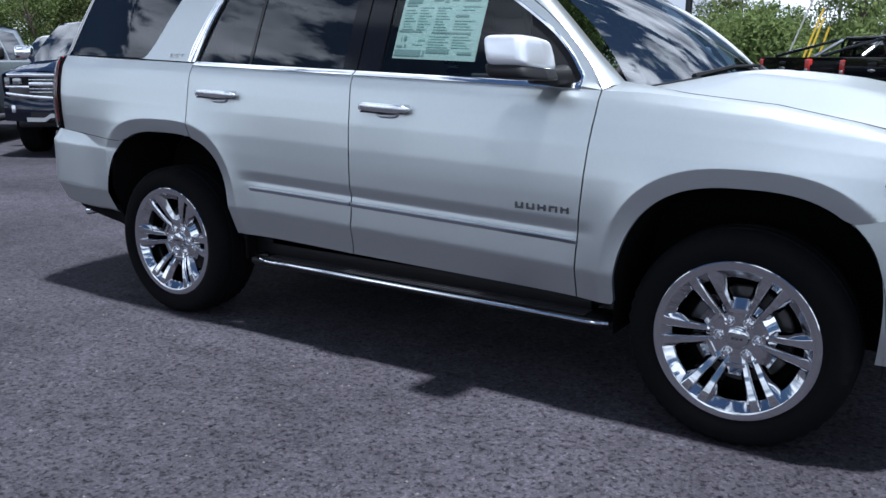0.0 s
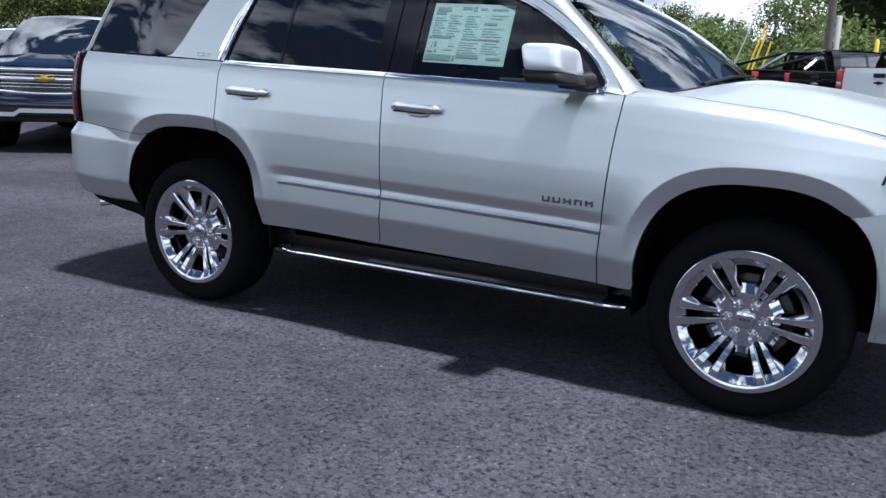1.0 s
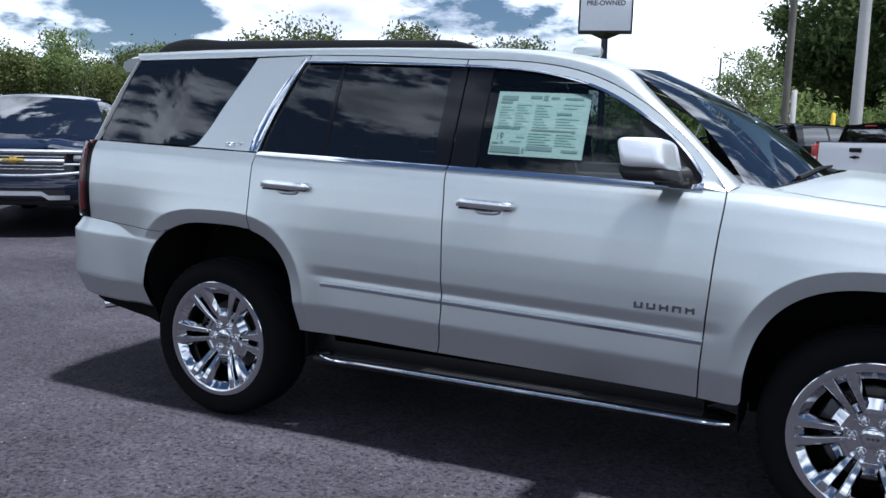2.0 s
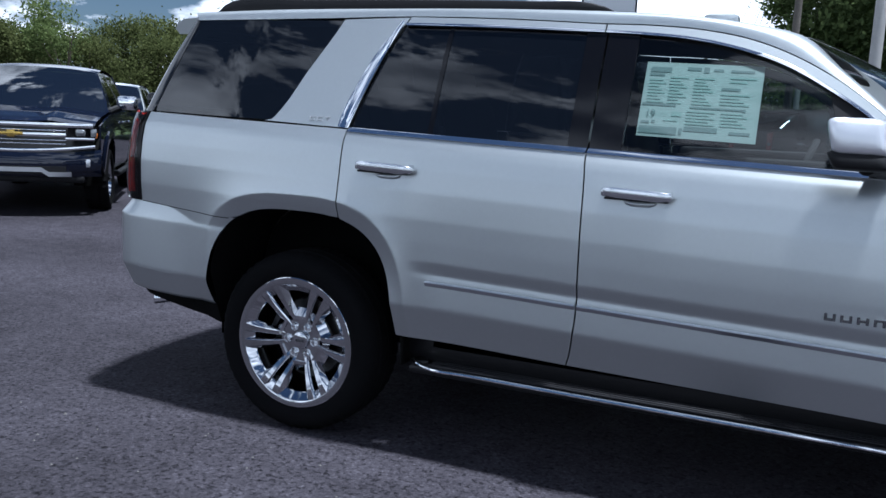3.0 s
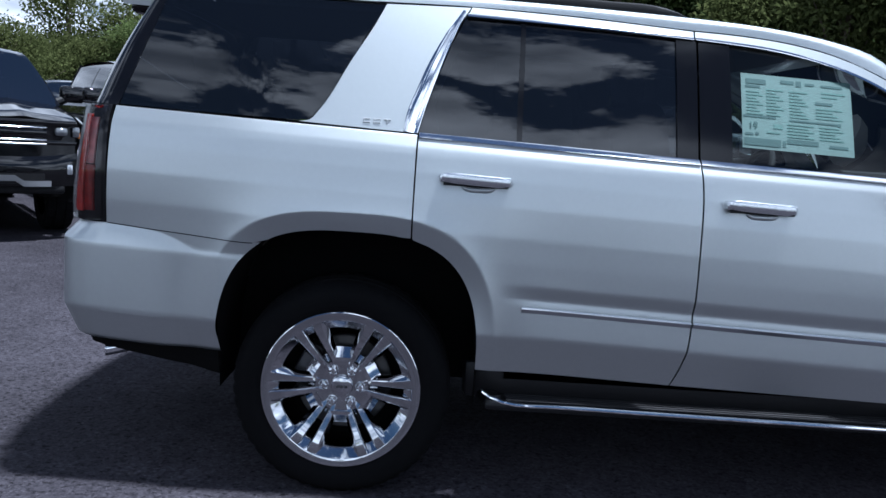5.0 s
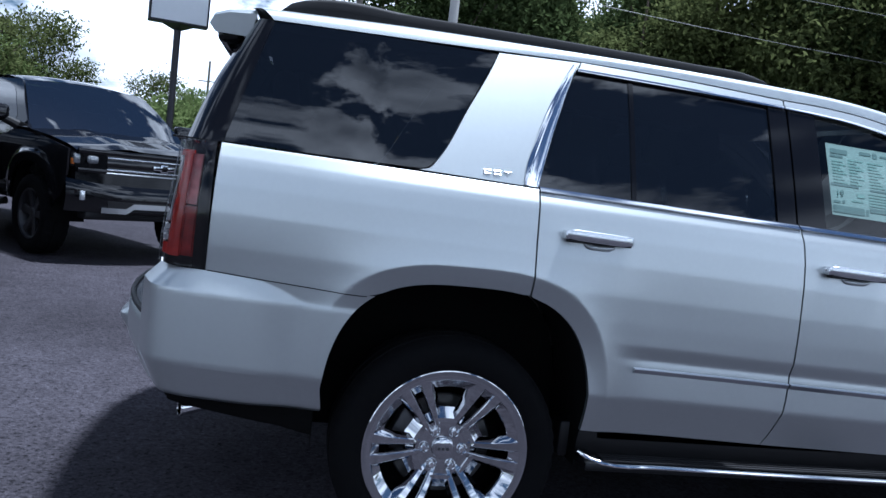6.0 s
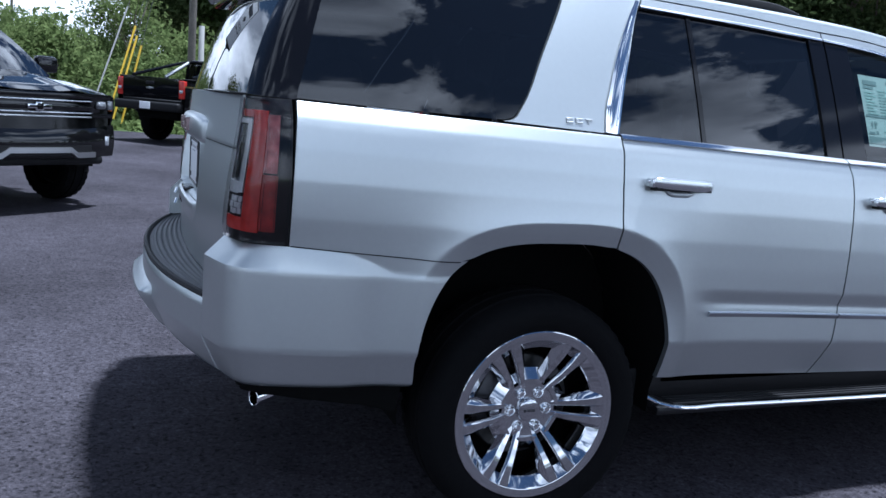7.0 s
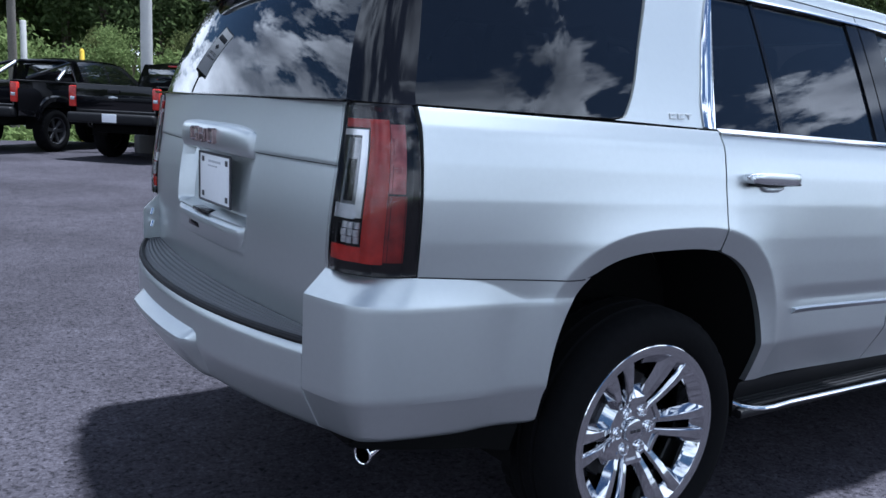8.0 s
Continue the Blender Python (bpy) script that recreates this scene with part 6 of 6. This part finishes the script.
    for s in (-1, 1):
        sk.slab(lambda u, v: (1.004 - 0.07 * u ** 3, s * (0.0 + 0.66 * u), 0.475 + 0.055 * v + 0.055 * smoothstep(0.62, 0.50, u)), lambda u, v: (0.90, s * (0.03 + 0.60 * u), 0.475 + 0.055 * v + 0.055 * smoothstep(0.62, 0.50, u)), 16, 2, s < 0)
    part("skid_plate", sk, SATIN, bump, "silver skid plate", sharp=40)
    for s in (-1, 1):
        part("fog_lamp", Geo().box((0.865, s * 0.84, 0.64), (0.04, 0.055, 0.10), 0.012), CLEAR_LENS, bump, "narrow clear fog lamp")
    Q("air_dam", Geo().box((0.78, 0, 0.44), (0.20, 1.60, 0.09), 0.03), TRIM_BLACK)
    # rear
    tg = Q("tailgate", Geo().slab(lambda u, v: (-4.80 - 0.012 * math.sin(math.pi * v), (2 * u - 1) * 0.82, 0.86 + 0.47 * v), lambda u, v: (-4.74, (2 * u - 1) * 0.82, 0.86 + 0.47 * v), 12, 8, True), paint, None, "closed tailgate")
    part("gate_handle", Geo().box((-4.825, 0, 1.215), (0.03, 0.24, 0.07), 0.012), TRIM_BLACK, tg)
    part("gate_badge", Geo().box((-4.828, 0, 1.10), (0.012, 0.20, 0.03), 0.004).box((-4.828, 0, 1.10), (0.012, 0.07, 0.055), 0.004), (SATIN if not plain_back else GLOSS_BLACK), tg)
    rb = Q("rear_bumper", Geo().box((-4.86, 0, 0.70), (0.22, 1.88, 0.20), 0.05, seg=3), TRIM_BLACK if not plain_back else CHROME, None, "rear step bumper")
    part("licence_plate", Geo().box((-4.975, 0, 0.71), (0.01, 0.31, 0.16), 0.003), PLATE_WHITE, rb, "blank white plate")
    Q("bed_floor", Geo().box((-3.71, 0, 0.82), (2.12, 1.72, 0.05), 0.01).box((-2.67, 0, 1.06), (0.03, 1.72, 0.48), 0.01), TRIM_BLACK)
    Q("chassis", Geo().box((-1.95, 0, 0.56), (5.3, 1.18, 0.30), 0.06).box((-1.75, 0, 0.56), (2.1, 1.78, 0.22), 0.05), LINER)
    Q("cabin", Geo().box((-1.35, 0, 1.02), (2.2, 1.7, 0.5), 0.05), CABIN)
    for y in (-0.40, 0.40):
        for x in (-1.55, -2.35):
            Q("seat", Geo().box((x, y, 1.35), (0.14, 0.48, 0.42), 0.06, Matrix.Rotation(radians(-12), 4, "Y")).box((x - 0.06, y, 1.64), (0.09, 0.26, 0.15), 0.04), CABIN)
    Q("dashboard", Geo().box((-0.45, 0, 1.22), (0.45, 1.66, 0.10), 0.04), CABIN)
    if sport_bar:
        sb = Geo()
        hoop = [(-2.75, -0.80, 1.34), (-2.78, -0.72, 1.74), (-2.80, -0.55, 1.80), (-2.80, 0.55, 1.80), (-2.78, 0.72, 1.74), (-2.75, 0.80, 1.34)]
        sb.tube(hoop, 0.038, 10)
        Q("sport_bar", sb, GLOSS_BLACK, None, "black tubular sport bar over the bed")
        for s in (-1, 1):
            Q("bar_strut", Geo().tube([(-2.78, s * 0.72, 1.76), (-2.95, s * 0.78, 1.75), (-4.45, s * 0.89, 1.37)], 0.038, 10), GLOSS_BLACK)
            Q("bar_strut", Geo().tube([(-2.80, s * 0.70, 1.76), (-3.42, s * 0.86, 1.37)], 0.042, 10), SATIN)
    return t


def row_pose(x, y, heading):
    return pose(x, y, 0, 0, 0, heading)


# the row that faces the car: axle places along one slanted line
H = -55.0
pickup("grey crew cab pickup with red-rimmed wheels, parked in a row", GREY_PAINT, row_pose(-9.75, 2.25, -52), "chrome", rim_mat=ORANGE, mirror_mat=TRIM_BLACK)
pickup("dark navy pickup with a chrome grille and gold badge", NAVY_PAINT, row_pose(-7.40, 3.85, -51), "chrome", lift=0.02, rim_mat=WHEEL_CHROME, badge=GOLD, chrome_handles=True, mirror_mat=CHROME)
pickup("black pickup with clear headlamps, parked between two trucks", BLACK_PAINT, row_pose(-4.56, 4.72, H), "black", rim_mat=DARK_METAL, lift=0.07)
pickup("lifted black pickup with a black grille and silver skid plate", BLACK_PAINT, row_pose(-2.58, 6.51, -51), "black", lift=0.08)
pickup("light grey pickup with black mirrors, in the second row", LIGHT_PAINT, row_pose(-12.3, 9.7, -53), "black", mirror_mat=TRIM_BLACK, bumper_mat=LIGHT_PAINT)
pickup("white pickup parked behind the grey one", WHITE_PAINT, row_pose(-14.6, 8.0, -53), "chrome", mirror_mat=CHROME)
pickup("dark blue pickup at the far end of the second row", NAVY_PAINT, row_pose(-7.1, 14.2, H), "chrome")
# trucks seen from behind
R = 44.0


def from_tail(x, y, heading):
    """Pose of a truck whose tailgate's middle stands at x, y."""
    a = radians(heading)
    return pose(x + 4.80 * math.cos(a), y + 4.80 * math.sin(a), 0, 0, 0, heading)


pickup("black pickup with a tubular sport bar over its bed", BLACK_PAINT, from_tail(-0.53, 17.1, R), "black", True, 0.15)
pickup("black pickup with its tailgate closed, beside the sport bar truck", BLACK_PAINT, from_tail(1.62, 14.5, R), "black", False, 0.13)
pickup("white pickup with red tail lamps, seen from behind", WHITE_PAINT, from_tail(2.90, 11.0, R), "chrome", lift=0.20, plain_back=True)

# ---- poles, sign, guy wires ----
WOOD_GREY = material("weathered_pole_wood", (0.13, 0.115, 0.10), 0.9, 0, 0, 0.35, 25, 0.4, 0.3)
POLE_PALE = material("pale_steel_pole", (0.42, 0.41, 0.39), 0.6, 0.2, 0, 0.1, 20, 0, 0.15)
POLE_DARK = material("dark_steel_pole", (0.03, 0.03, 0.035), 0.5, 0.4, 0, 0.1, 20)
YELLOW = material("yellow_plastic", (0.70, 0.46, 0.03), 0.5, 0, 0, 0.1, 20)
SIGN_WHITE = material("sign_face", (0.80, 0.82, 0.84), 0.35, 0, 0, 0.03, 8)
SIGN_TEXT = material("sign_lettering", (0.06, 0.065, 0.08), 0.5)
WIRE = material("wire", (0.10, 0.10, 0.10), 0.5, 0.5)


def tapered(h, r0, r1, bend=0.0):
    return outward(Geo().tube([(bend * (k / 8) ** 2, 0, h * k / 8) for k in range(9)], [r0 + (r1 - r0) * k / 8 for k in range(9)], 16))


up_ = thing("utility_pole", "weathered grey wooden utility pole beside a steel stub", "pole", at=pose(0.90, 24.2, -0.03))
part("pole_shaft", tapered(11, 0.125, 0.09, 0.1), WOOD_GREY, up_)
part("cross_arm", Geo().box((0.08, 0, 10.2), (2.4, 0.12, 0.14), 0.01), WOOD_GREY, up_)
for k in range(4):
    part("insulator", Geo().lathe([(0.001, 0.0), (0.04, 0.02), (0.05, 0.05), (0.03, 0.12), (0.001, 0.14)], 10), POLE_PALE, up_).matrix_local = Matrix.Translation((-1.0 + 0.7 * k, 0, 10.28)) @ Matrix.Rotation(radians(90), 4, "X")
stub = thing("steel_stub_post", "pale grey steel stub post", "post", at=pose(1.16, 23.9, -0.03))
part("post_shaft", outward(Geo().tube([(0, 0, 0), (0, 0, 3.18), (0, 0, 3.2)], [0.085, 0.085, 0.075], 14)), POLE_PALE, stub)
lp = thing("light_pole", "tall pale steel light pole between parked trucks", "pole", at=pose(2.88, 17.2, 0.0))
part("pole_shaft", tapered(9.5, 0.14, 0.10), POLE_PALE, lp)
part("pole_base", Geo().box((0, 0, 0.2), (0.5, 0.5, 0.42), 0.05), STONE, lp)
part("lamp_head", Geo().box((0.0, -0.5, 9.4), (0.35, 0.8, 0.14), 0.04), POLE_DARK, lp)
yp = thing("marker_post", "slim yellow marker post", "post", at=pose(2.33, 21.9, -0.03))
part("post_shaft", outward(Geo().tube([(0, 0, 0), (0, 0, 2.40), (0, 0, 2.46)], [0.06, 0.06, 0.03], 12)), YELLOW, yp)
for k, (bx, by, tx) in enumerate(((-1.55, 22.6, 0.0), (-1.38, 22.5, 0.0), (-1.12, 22.9, 0.0))):
    gw = thing("guy_wire", "taut steel guy wire with a yellow guard", "wire", "guy wires", pose(bx, by, -0.03))
    base, top = Vector((0, 0, 0)), Vector((0.95 - bx, 24.2 - by, 9.2))
    d = (top - base).normalized()
    part("wire_strand", Geo().tube([base, top], 0.008, 6), WIRE, gw)
    part("wire_guard", outward(Geo().tube([base + d * 0.15, base + d * (3.1 - 0.3 * k)], 0.030, 10)), YELLOW, gw)
gw = thing("guy_wire", "taut pale steel guy wire with a slim guard", "wire", "guy wires", pose(-2.05, 22.5, -0.03))
part("wire_strand", Geo().tube([(0, 0, 0), (3.0, 1.7, 9.6)], 0.008, 6), WIRE, gw)
part("wire_guard", outward(Geo().tube([Vector((3.0, 1.7, 9.6)) * 0.01, Vector((3.0, 1.7, 9.6)) * 0.36], 0.025, 8)), POLE_PALE, gw)
for z, y1 in ((9.9, 26), (8.3, 27)):
    wr = Geo().tube([(0.95 + 44 * u, 24.2 + (y1 - 24.2) * u, z - 3.2 * u * (1 - u)) for u in np.linspace(0, 1, 12)], 0.012, 5)
    tagged(part("power_line", wr, WIRE), "thin black overhead power line", "wire")
fp = thing("distant_utility_pole", "far wooden utility pole with two cross arms", "pole", at=pose(-11.6, 101, -0.03))
part("pole_shaft", tapered(11.7, 0.2, 0.13), WOOD_GREY, fp)
part("cross_arm", Geo().box((0, 0, 9.3), (2.4, 0.12, 0.14), 0.01), WOOD_GREY, fp)
part("cross_arm", Geo().box((0, 0, 7.6), (2.2, 0.12, 0.14), 0.01), WOOD_GREY, fp)

sg = thing("sign", "white dealership sign board on a dark steel pole", "sign", at=pose(-4.26, 21.8, -0.03, 0, 0, 14))
part("sign_pole", outward(Geo().tube([(0, 0, 0), (0, 0, 4.85)], 0.10, 16)), POLE_DARK, sg)
board_ = part("sign_box", Geo().box((0, 0, 6.15), (1.64, 0.40, 2.75), 0.03), POLE_DARK, sg, "black sign cabinet")
part("sign_face", Geo().box((0, -0.203, 6.15), (1.52, 0.012, 2.60), 0.004), SIGN_WHITE, board_, "white translucent sign face")
part("sign_bracket", outward(Geo().tube([(0, 0, 4.62), (0, 0, 4.78)], [0.11, 0.5], 4)), POLE_DARK, sg)
for body_, size, z in (("CERTIFIED", 0.235, 5.84), ("PRE-OWNED", 0.20, 5.60)):
    c = bpy.data.curves.new("sign_text", "FONT")
    c.body, c.size, c.align_x, c.extrude, c.offset = body_, size, "CENTER", 0.004, 0.006
    o = new("sign_text", c)
    c.materials.append(SIGN_TEXT)
    o.parent = board_
    o.matrix_local = Matrix.Translation((0, -0.212, z)) @ Matrix.Rotation(radians(90), 4, "X")
part("sign_emblem", Geo().box((0, -0.212, 6.36), (0.5, 0.008, 0.16), 0.004).box((0, -0.212, 6.36), (0.17, 0.008, 0.30), 0.004), SIGN_TEXT, board_)
part("sign_emblem", Geo().box((0, -0.212, 6.9), (1.2, 0.008, 0.32), 0.004), SIGN_TEXT, board_)

# ---- plants ----


def leaf_material(name, dark, light, trans=0.35):
    m = bpy.data.materials.new(name)
    m.use_nodes = True
    n, l = m.node_tree.nodes, m.node_tree.links
    n.clear()
    out, geo, ramp, noise_t = n.new("ShaderNodeOutputMaterial"), n.new("ShaderNodeNewGeometry"), n.new("ShaderNodeValToRGB"), n.new("ShaderNodeTexNoise")
    info, add = n.new("ShaderNodeObjectInfo"), n.new("ShaderNodeMath")
    ramp.color_ramp.elements[0].color, ramp.color_ramp.elements[1].color = (*dark, 1), (*light, 1)
    add.operation = "MULTIPLY_ADD"
    l.new(geo.outputs["Random Per Island"], add.inputs[0])
    add.inputs[1].default_value = 0.75
    sc = n.new("ShaderNodeMath")
    sc.operation = "MULTIPLY"
    l.new(info.outputs["Random"], sc.inputs[0])
    sc.inputs[1].default_value = 0.25
    l.new(sc.outputs[0], add.inputs[2])
    l.new(add.outputs[0], ramp.inputs["Fac"])
    df, tl, mx = n.new("ShaderNodeBsdfDiffuse"), n.new("ShaderNodeBsdfTranslucent"), n.new("ShaderNodeMixShader")
    l.new(ramp.outputs["Color"], df.inputs["Color"])
    l.new(ramp.outputs["Color"], tl.inputs["Color"])
    mx.inputs["Fac"].default_value = trans
    l.new(df.outputs[0], mx.inputs[1])
    l.new(tl.outputs[0], mx.inputs[2])
    l.new(mx.outputs[0], out.inputs["Surface"])
    return m


LEAF = leaf_material("broad_leaf", (0.040, 0.052, 0.018), (0.145, 0.165, 0.064), 0.45)
LEAF_DARK = leaf_material("dark_leaf", (0.036, 0.056, 0.022), (0.12, 0.155, 0.062), 0.45)
LEAF_BRIGHT = leaf_material("bright_leaf", (0.060, 0.092, 0.030), (0.19, 0.235, 0.09), 0.42)
BARK = material("bark", (0.11, 0.085, 0.065), 0.95, 0, 0, 0.4, 14, 0.5, 0.3)


def leaves(rng, centres, spread, count, size, flat=1.0):
    """Many small pointed leaves round the given centres, as one Geo."""
    c = np.repeat(np.array(centres), count, axis=0)
    n = len(c)
    off = rng.normal(0, 1, (n, 3)) * np.array((spread, spread, spread * 0.8 * flat))
    p = c + off
    a = rng.normal(0, 1, (n, 3))
    a /= np.linalg.norm(a, axis=1)[:, None]
    b = np.cross(a, rng.normal(0, 1, (n, 3)))
    b /= np.linalg.norm(b, axis=1)[:, None]
    s = size * rng.uniform(0.55, 1.35, (n, 1))
    q = np.stack([p - a * s, p + b * s * 0.45, p + a * s, p - b * s * 0.45], 1).reshape(-1, 3)
    g = Geo()
    g.v = [tuple(x) for x in q.tolist()]
    g.f = [(4 * i, 4 * i + 1, 4 * i + 2, 4 * i + 3) for i in range(n)]
    return g


def make_tree(seed, label, height, spread_r, base, clumps, per, leaf, mat, trunk_r, puff):
    """A tree or tall shrub: tapered trunk, limbs, and an uneven crown of leaves."""
    rng = np.random.default_rng(seed)
    t = thing("tree" if height > 3 else "shrub", label, "tree" if height > 3 else "bush", "trees and shrubs round the car park")
    g = Geo()
    top = Vector((rng.normal(0, 0.3), rng.normal(0, 0.3), height * 0.86))
    g.tube([tuple(top * (k / 6) + Vector((rng.normal(0, 0.06), rng.normal(0, 0.06), 0)) * (k > 0)) for k in range(7)], [trunk_r * (1 - 0.13 * k) for k in range(7)], 8)
    lobes = [(rng.normal(0, 0.35) * spread_r, rng.normal(0, 0.35) * spread_r, base + (height - base) * rng.uniform(0.1, 0.9), rng.uniform(0.35, 0.65)) for _ in range(9)]
    cs = []
    while len(cs) < clumps:
        x, y, z, r = lobes[rng.integers(len(lobes))]
        d = rng.normal(0, 1, 3)
        d /= np.linalg.norm(d)
        rad = spread_r * r * rng.uniform(0.6, 1.08)
        p = (x + d[0] * rad, y + d[1] * rad, z + d[2] * rad * 0.85)
        hh = (p[2] - base) / (height - base)
        if -0.08 < hh < 1.05:
            cs.append(p)
    for k in range(10):
        p = Vector(cs[int(rng.integers(len(cs)))])
        a = top * float(np.clip(p.z / height * 0.75, 0.15, 0.9))
        g.tube([a, a.lerp(p, 0.5) + Vector((0, 0, -0.1)), p], [trunk_r * 0.4, trunk_r * 0.25, trunk_r * 0.1], 5)
    part("trunk", g, BARK, t)
    part("crown", leaves(rng, cs, puff, per, leaf), mat, t, smooth=False)
    return t


SEEDS = [make_tree(11, "leafy green roadside tree with an uneven crown", 5.2, 1.9, 0.3, 190, 60, 0.072, LEAF, 0.09, 0.25),
         make_tree(12, "dense green thicket tree at the car park's edge", 4.4, 1.8, 0.2, 190, 60, 0.070, LEAF, 0.08, 0.23),
         make_tree(13, "feathery light green young tree", 4.8, 1.5, 0.6, 140, 54, 0.065, LEAF_BRIGHT, 0.06, 0.20),
         make_tree(14, "tall dark green woodland tree", 13.0, 3.0, 2.5, 380, 46, 0.135, LEAF_DARK, 0.22, 0.48),
         make_tree(15, "tall green woodland tree with open branches", 12.0, 2.8, 1.5, 340, 46, 0.13, LEAF, 0.20, 0.46),
         make_tree(16, "low bright green shrub on the bank", 2.0, 1.5, 0.0, 120, 36, 0.08, LEAF_BRIGHT, 0.04, 0.20),
         make_tree(17, "slender dark pine-like tree", 9.0, 1.7, 2.8, 200, 44, 0.13, LEAF_DARK, 0.14, 0.36)]
rng = np.random.default_rng(21)
planted = []


def plant(kind, x, y, scale):
    planted.append((kind, x, y, scale, rng.uniform(0, 360), rng.uniform(0.9, 1.12)))


def polar(az, dist):
    return math.sin(radians(az)) * dist + 0.3, math.cos(radians(az)) * dist - 3.5


for az in np.arange(-84, -17, 2.6):                 # hedge of trees beyond the facing row
    for dist, k in ((31, 0), (35.5, 1)):
        x, y = polar(az + rng.uniform(-1, 1), dist + rng.uniform(-1.5, 1.5))
        plant(int(rng.choice([0, 1, 1, 2, 0])), x, y, rng.uniform(0.68, 0.95) + 0.06 * k)
for az, dist, sc in ((-20.5, 33, 1.15), (-17.8, 35, 1.0), (-23.5, 34, 1.1), (-15.6, 38, 0.8)):
    plant(0, *polar(az, dist), sc)
for az in np.arange(-17, -7, 1.7):                  # low far trees behind the sign
    plant(int(rng.choice([0, 1, 2])), *polar(az, rng.uniform(66, 80)), rng.uniform(0.75, 1.05))
for az in np.arange(-10.5, 4, 1.5):                 # thicket on the bank
    plant(int(rng.choice([0, 1, 2, 2])), *polar(az, rng.uniform(38, 46)), rng.uniform(0.62, 0.85))
for az in np.arange(-11, 14, 1.15):
    plant(5, *polar(az, rng.uniform(29.5, 35)), rng.uniform(0.8, 1.5))
plant(0, -18.1, 22.4, 1.08)
plant(1, -16.6, 23.8, 1.15)
plant(2, *polar(-2.2, 35), 1.0)
plant(2, *polar(7.5, 31), 0.75)
for az in np.arange(2.4, 80, 2.9):                # tall woods
    for dist, k in ((39, 4), (45, 3), (52, 3)):
        x, y = polar(az + rng.uniform(-1.2, 1.2) + (dist - 39) * 0.1, dist + rng.uniform(-2, 2))
        plant(int(rng.choice([3, 4, 3, 6, 4])), x, y, rng.uniform(0.85, 1.2))
    plant(int(rng.choice([0, 1, 5, 2])), *polar(az + 1.3, 33 + rng.uniform(-1, 2)), rng.uniform(0.6, 0.85))
for az in np.arange(82, 276, 7.0):                  # invented tree line behind the camera, unseen, added for the reflections
    plant(int(rng.choice([0, 1, 1, 2])), *polar(az + rng.uniform(-2, 2), rng.uniform(62, 74)), rng.uniform(0.6, 0.9))
for k, x, y, sc, turn, tall in planted:
    copy_thing(SEEDS[k], pose(x, y, -0.05, 0, 0, turn) @ Matrix.Diagonal((sc, sc, sc * tall, 1)))
for k, (ob, at_) in enumerate(zip(SEEDS, ((-24, 23), (-27, 20), (-21, 26), (17, 39), (21, 37), (7, 27), (13, 45)))):
    ob.matrix_world = pose(at_[0], at_[1], -0.05, 0, 0, 40 * k)
# weeds and grass on the verge
vr = np.random.default_rng(31)
cs = [(vr.uniform(-16, 22), 21.6 + abs(vr.normal(0, 2.4)), vr.uniform(0.0, 0.16)) for _ in range(2600)]
weeds = part("verge_grass", leaves(vr, cs, 0.16, 7, 0.11, 0.5), LEAF_BRIGHT, smooth=False)
tagged(weeds, "bright green mown grass and weeds on the verge", "grass", kind="stuff")
cs = []
for _ in range(1500):
    x, y = vr.uniform(-16, 30), vr.uniform(25.5, 34)
    cs.append((x, y, vr.uniform(0.1, 0.4 + (y - 25) * 0.22)))
brush = part("bank_brush", leaves(vr, cs, 0.30, 16, 0.13), LEAF, smooth=False)
tagged(brush, "tangled green brush covering the bank", "brush", kind="stuff")
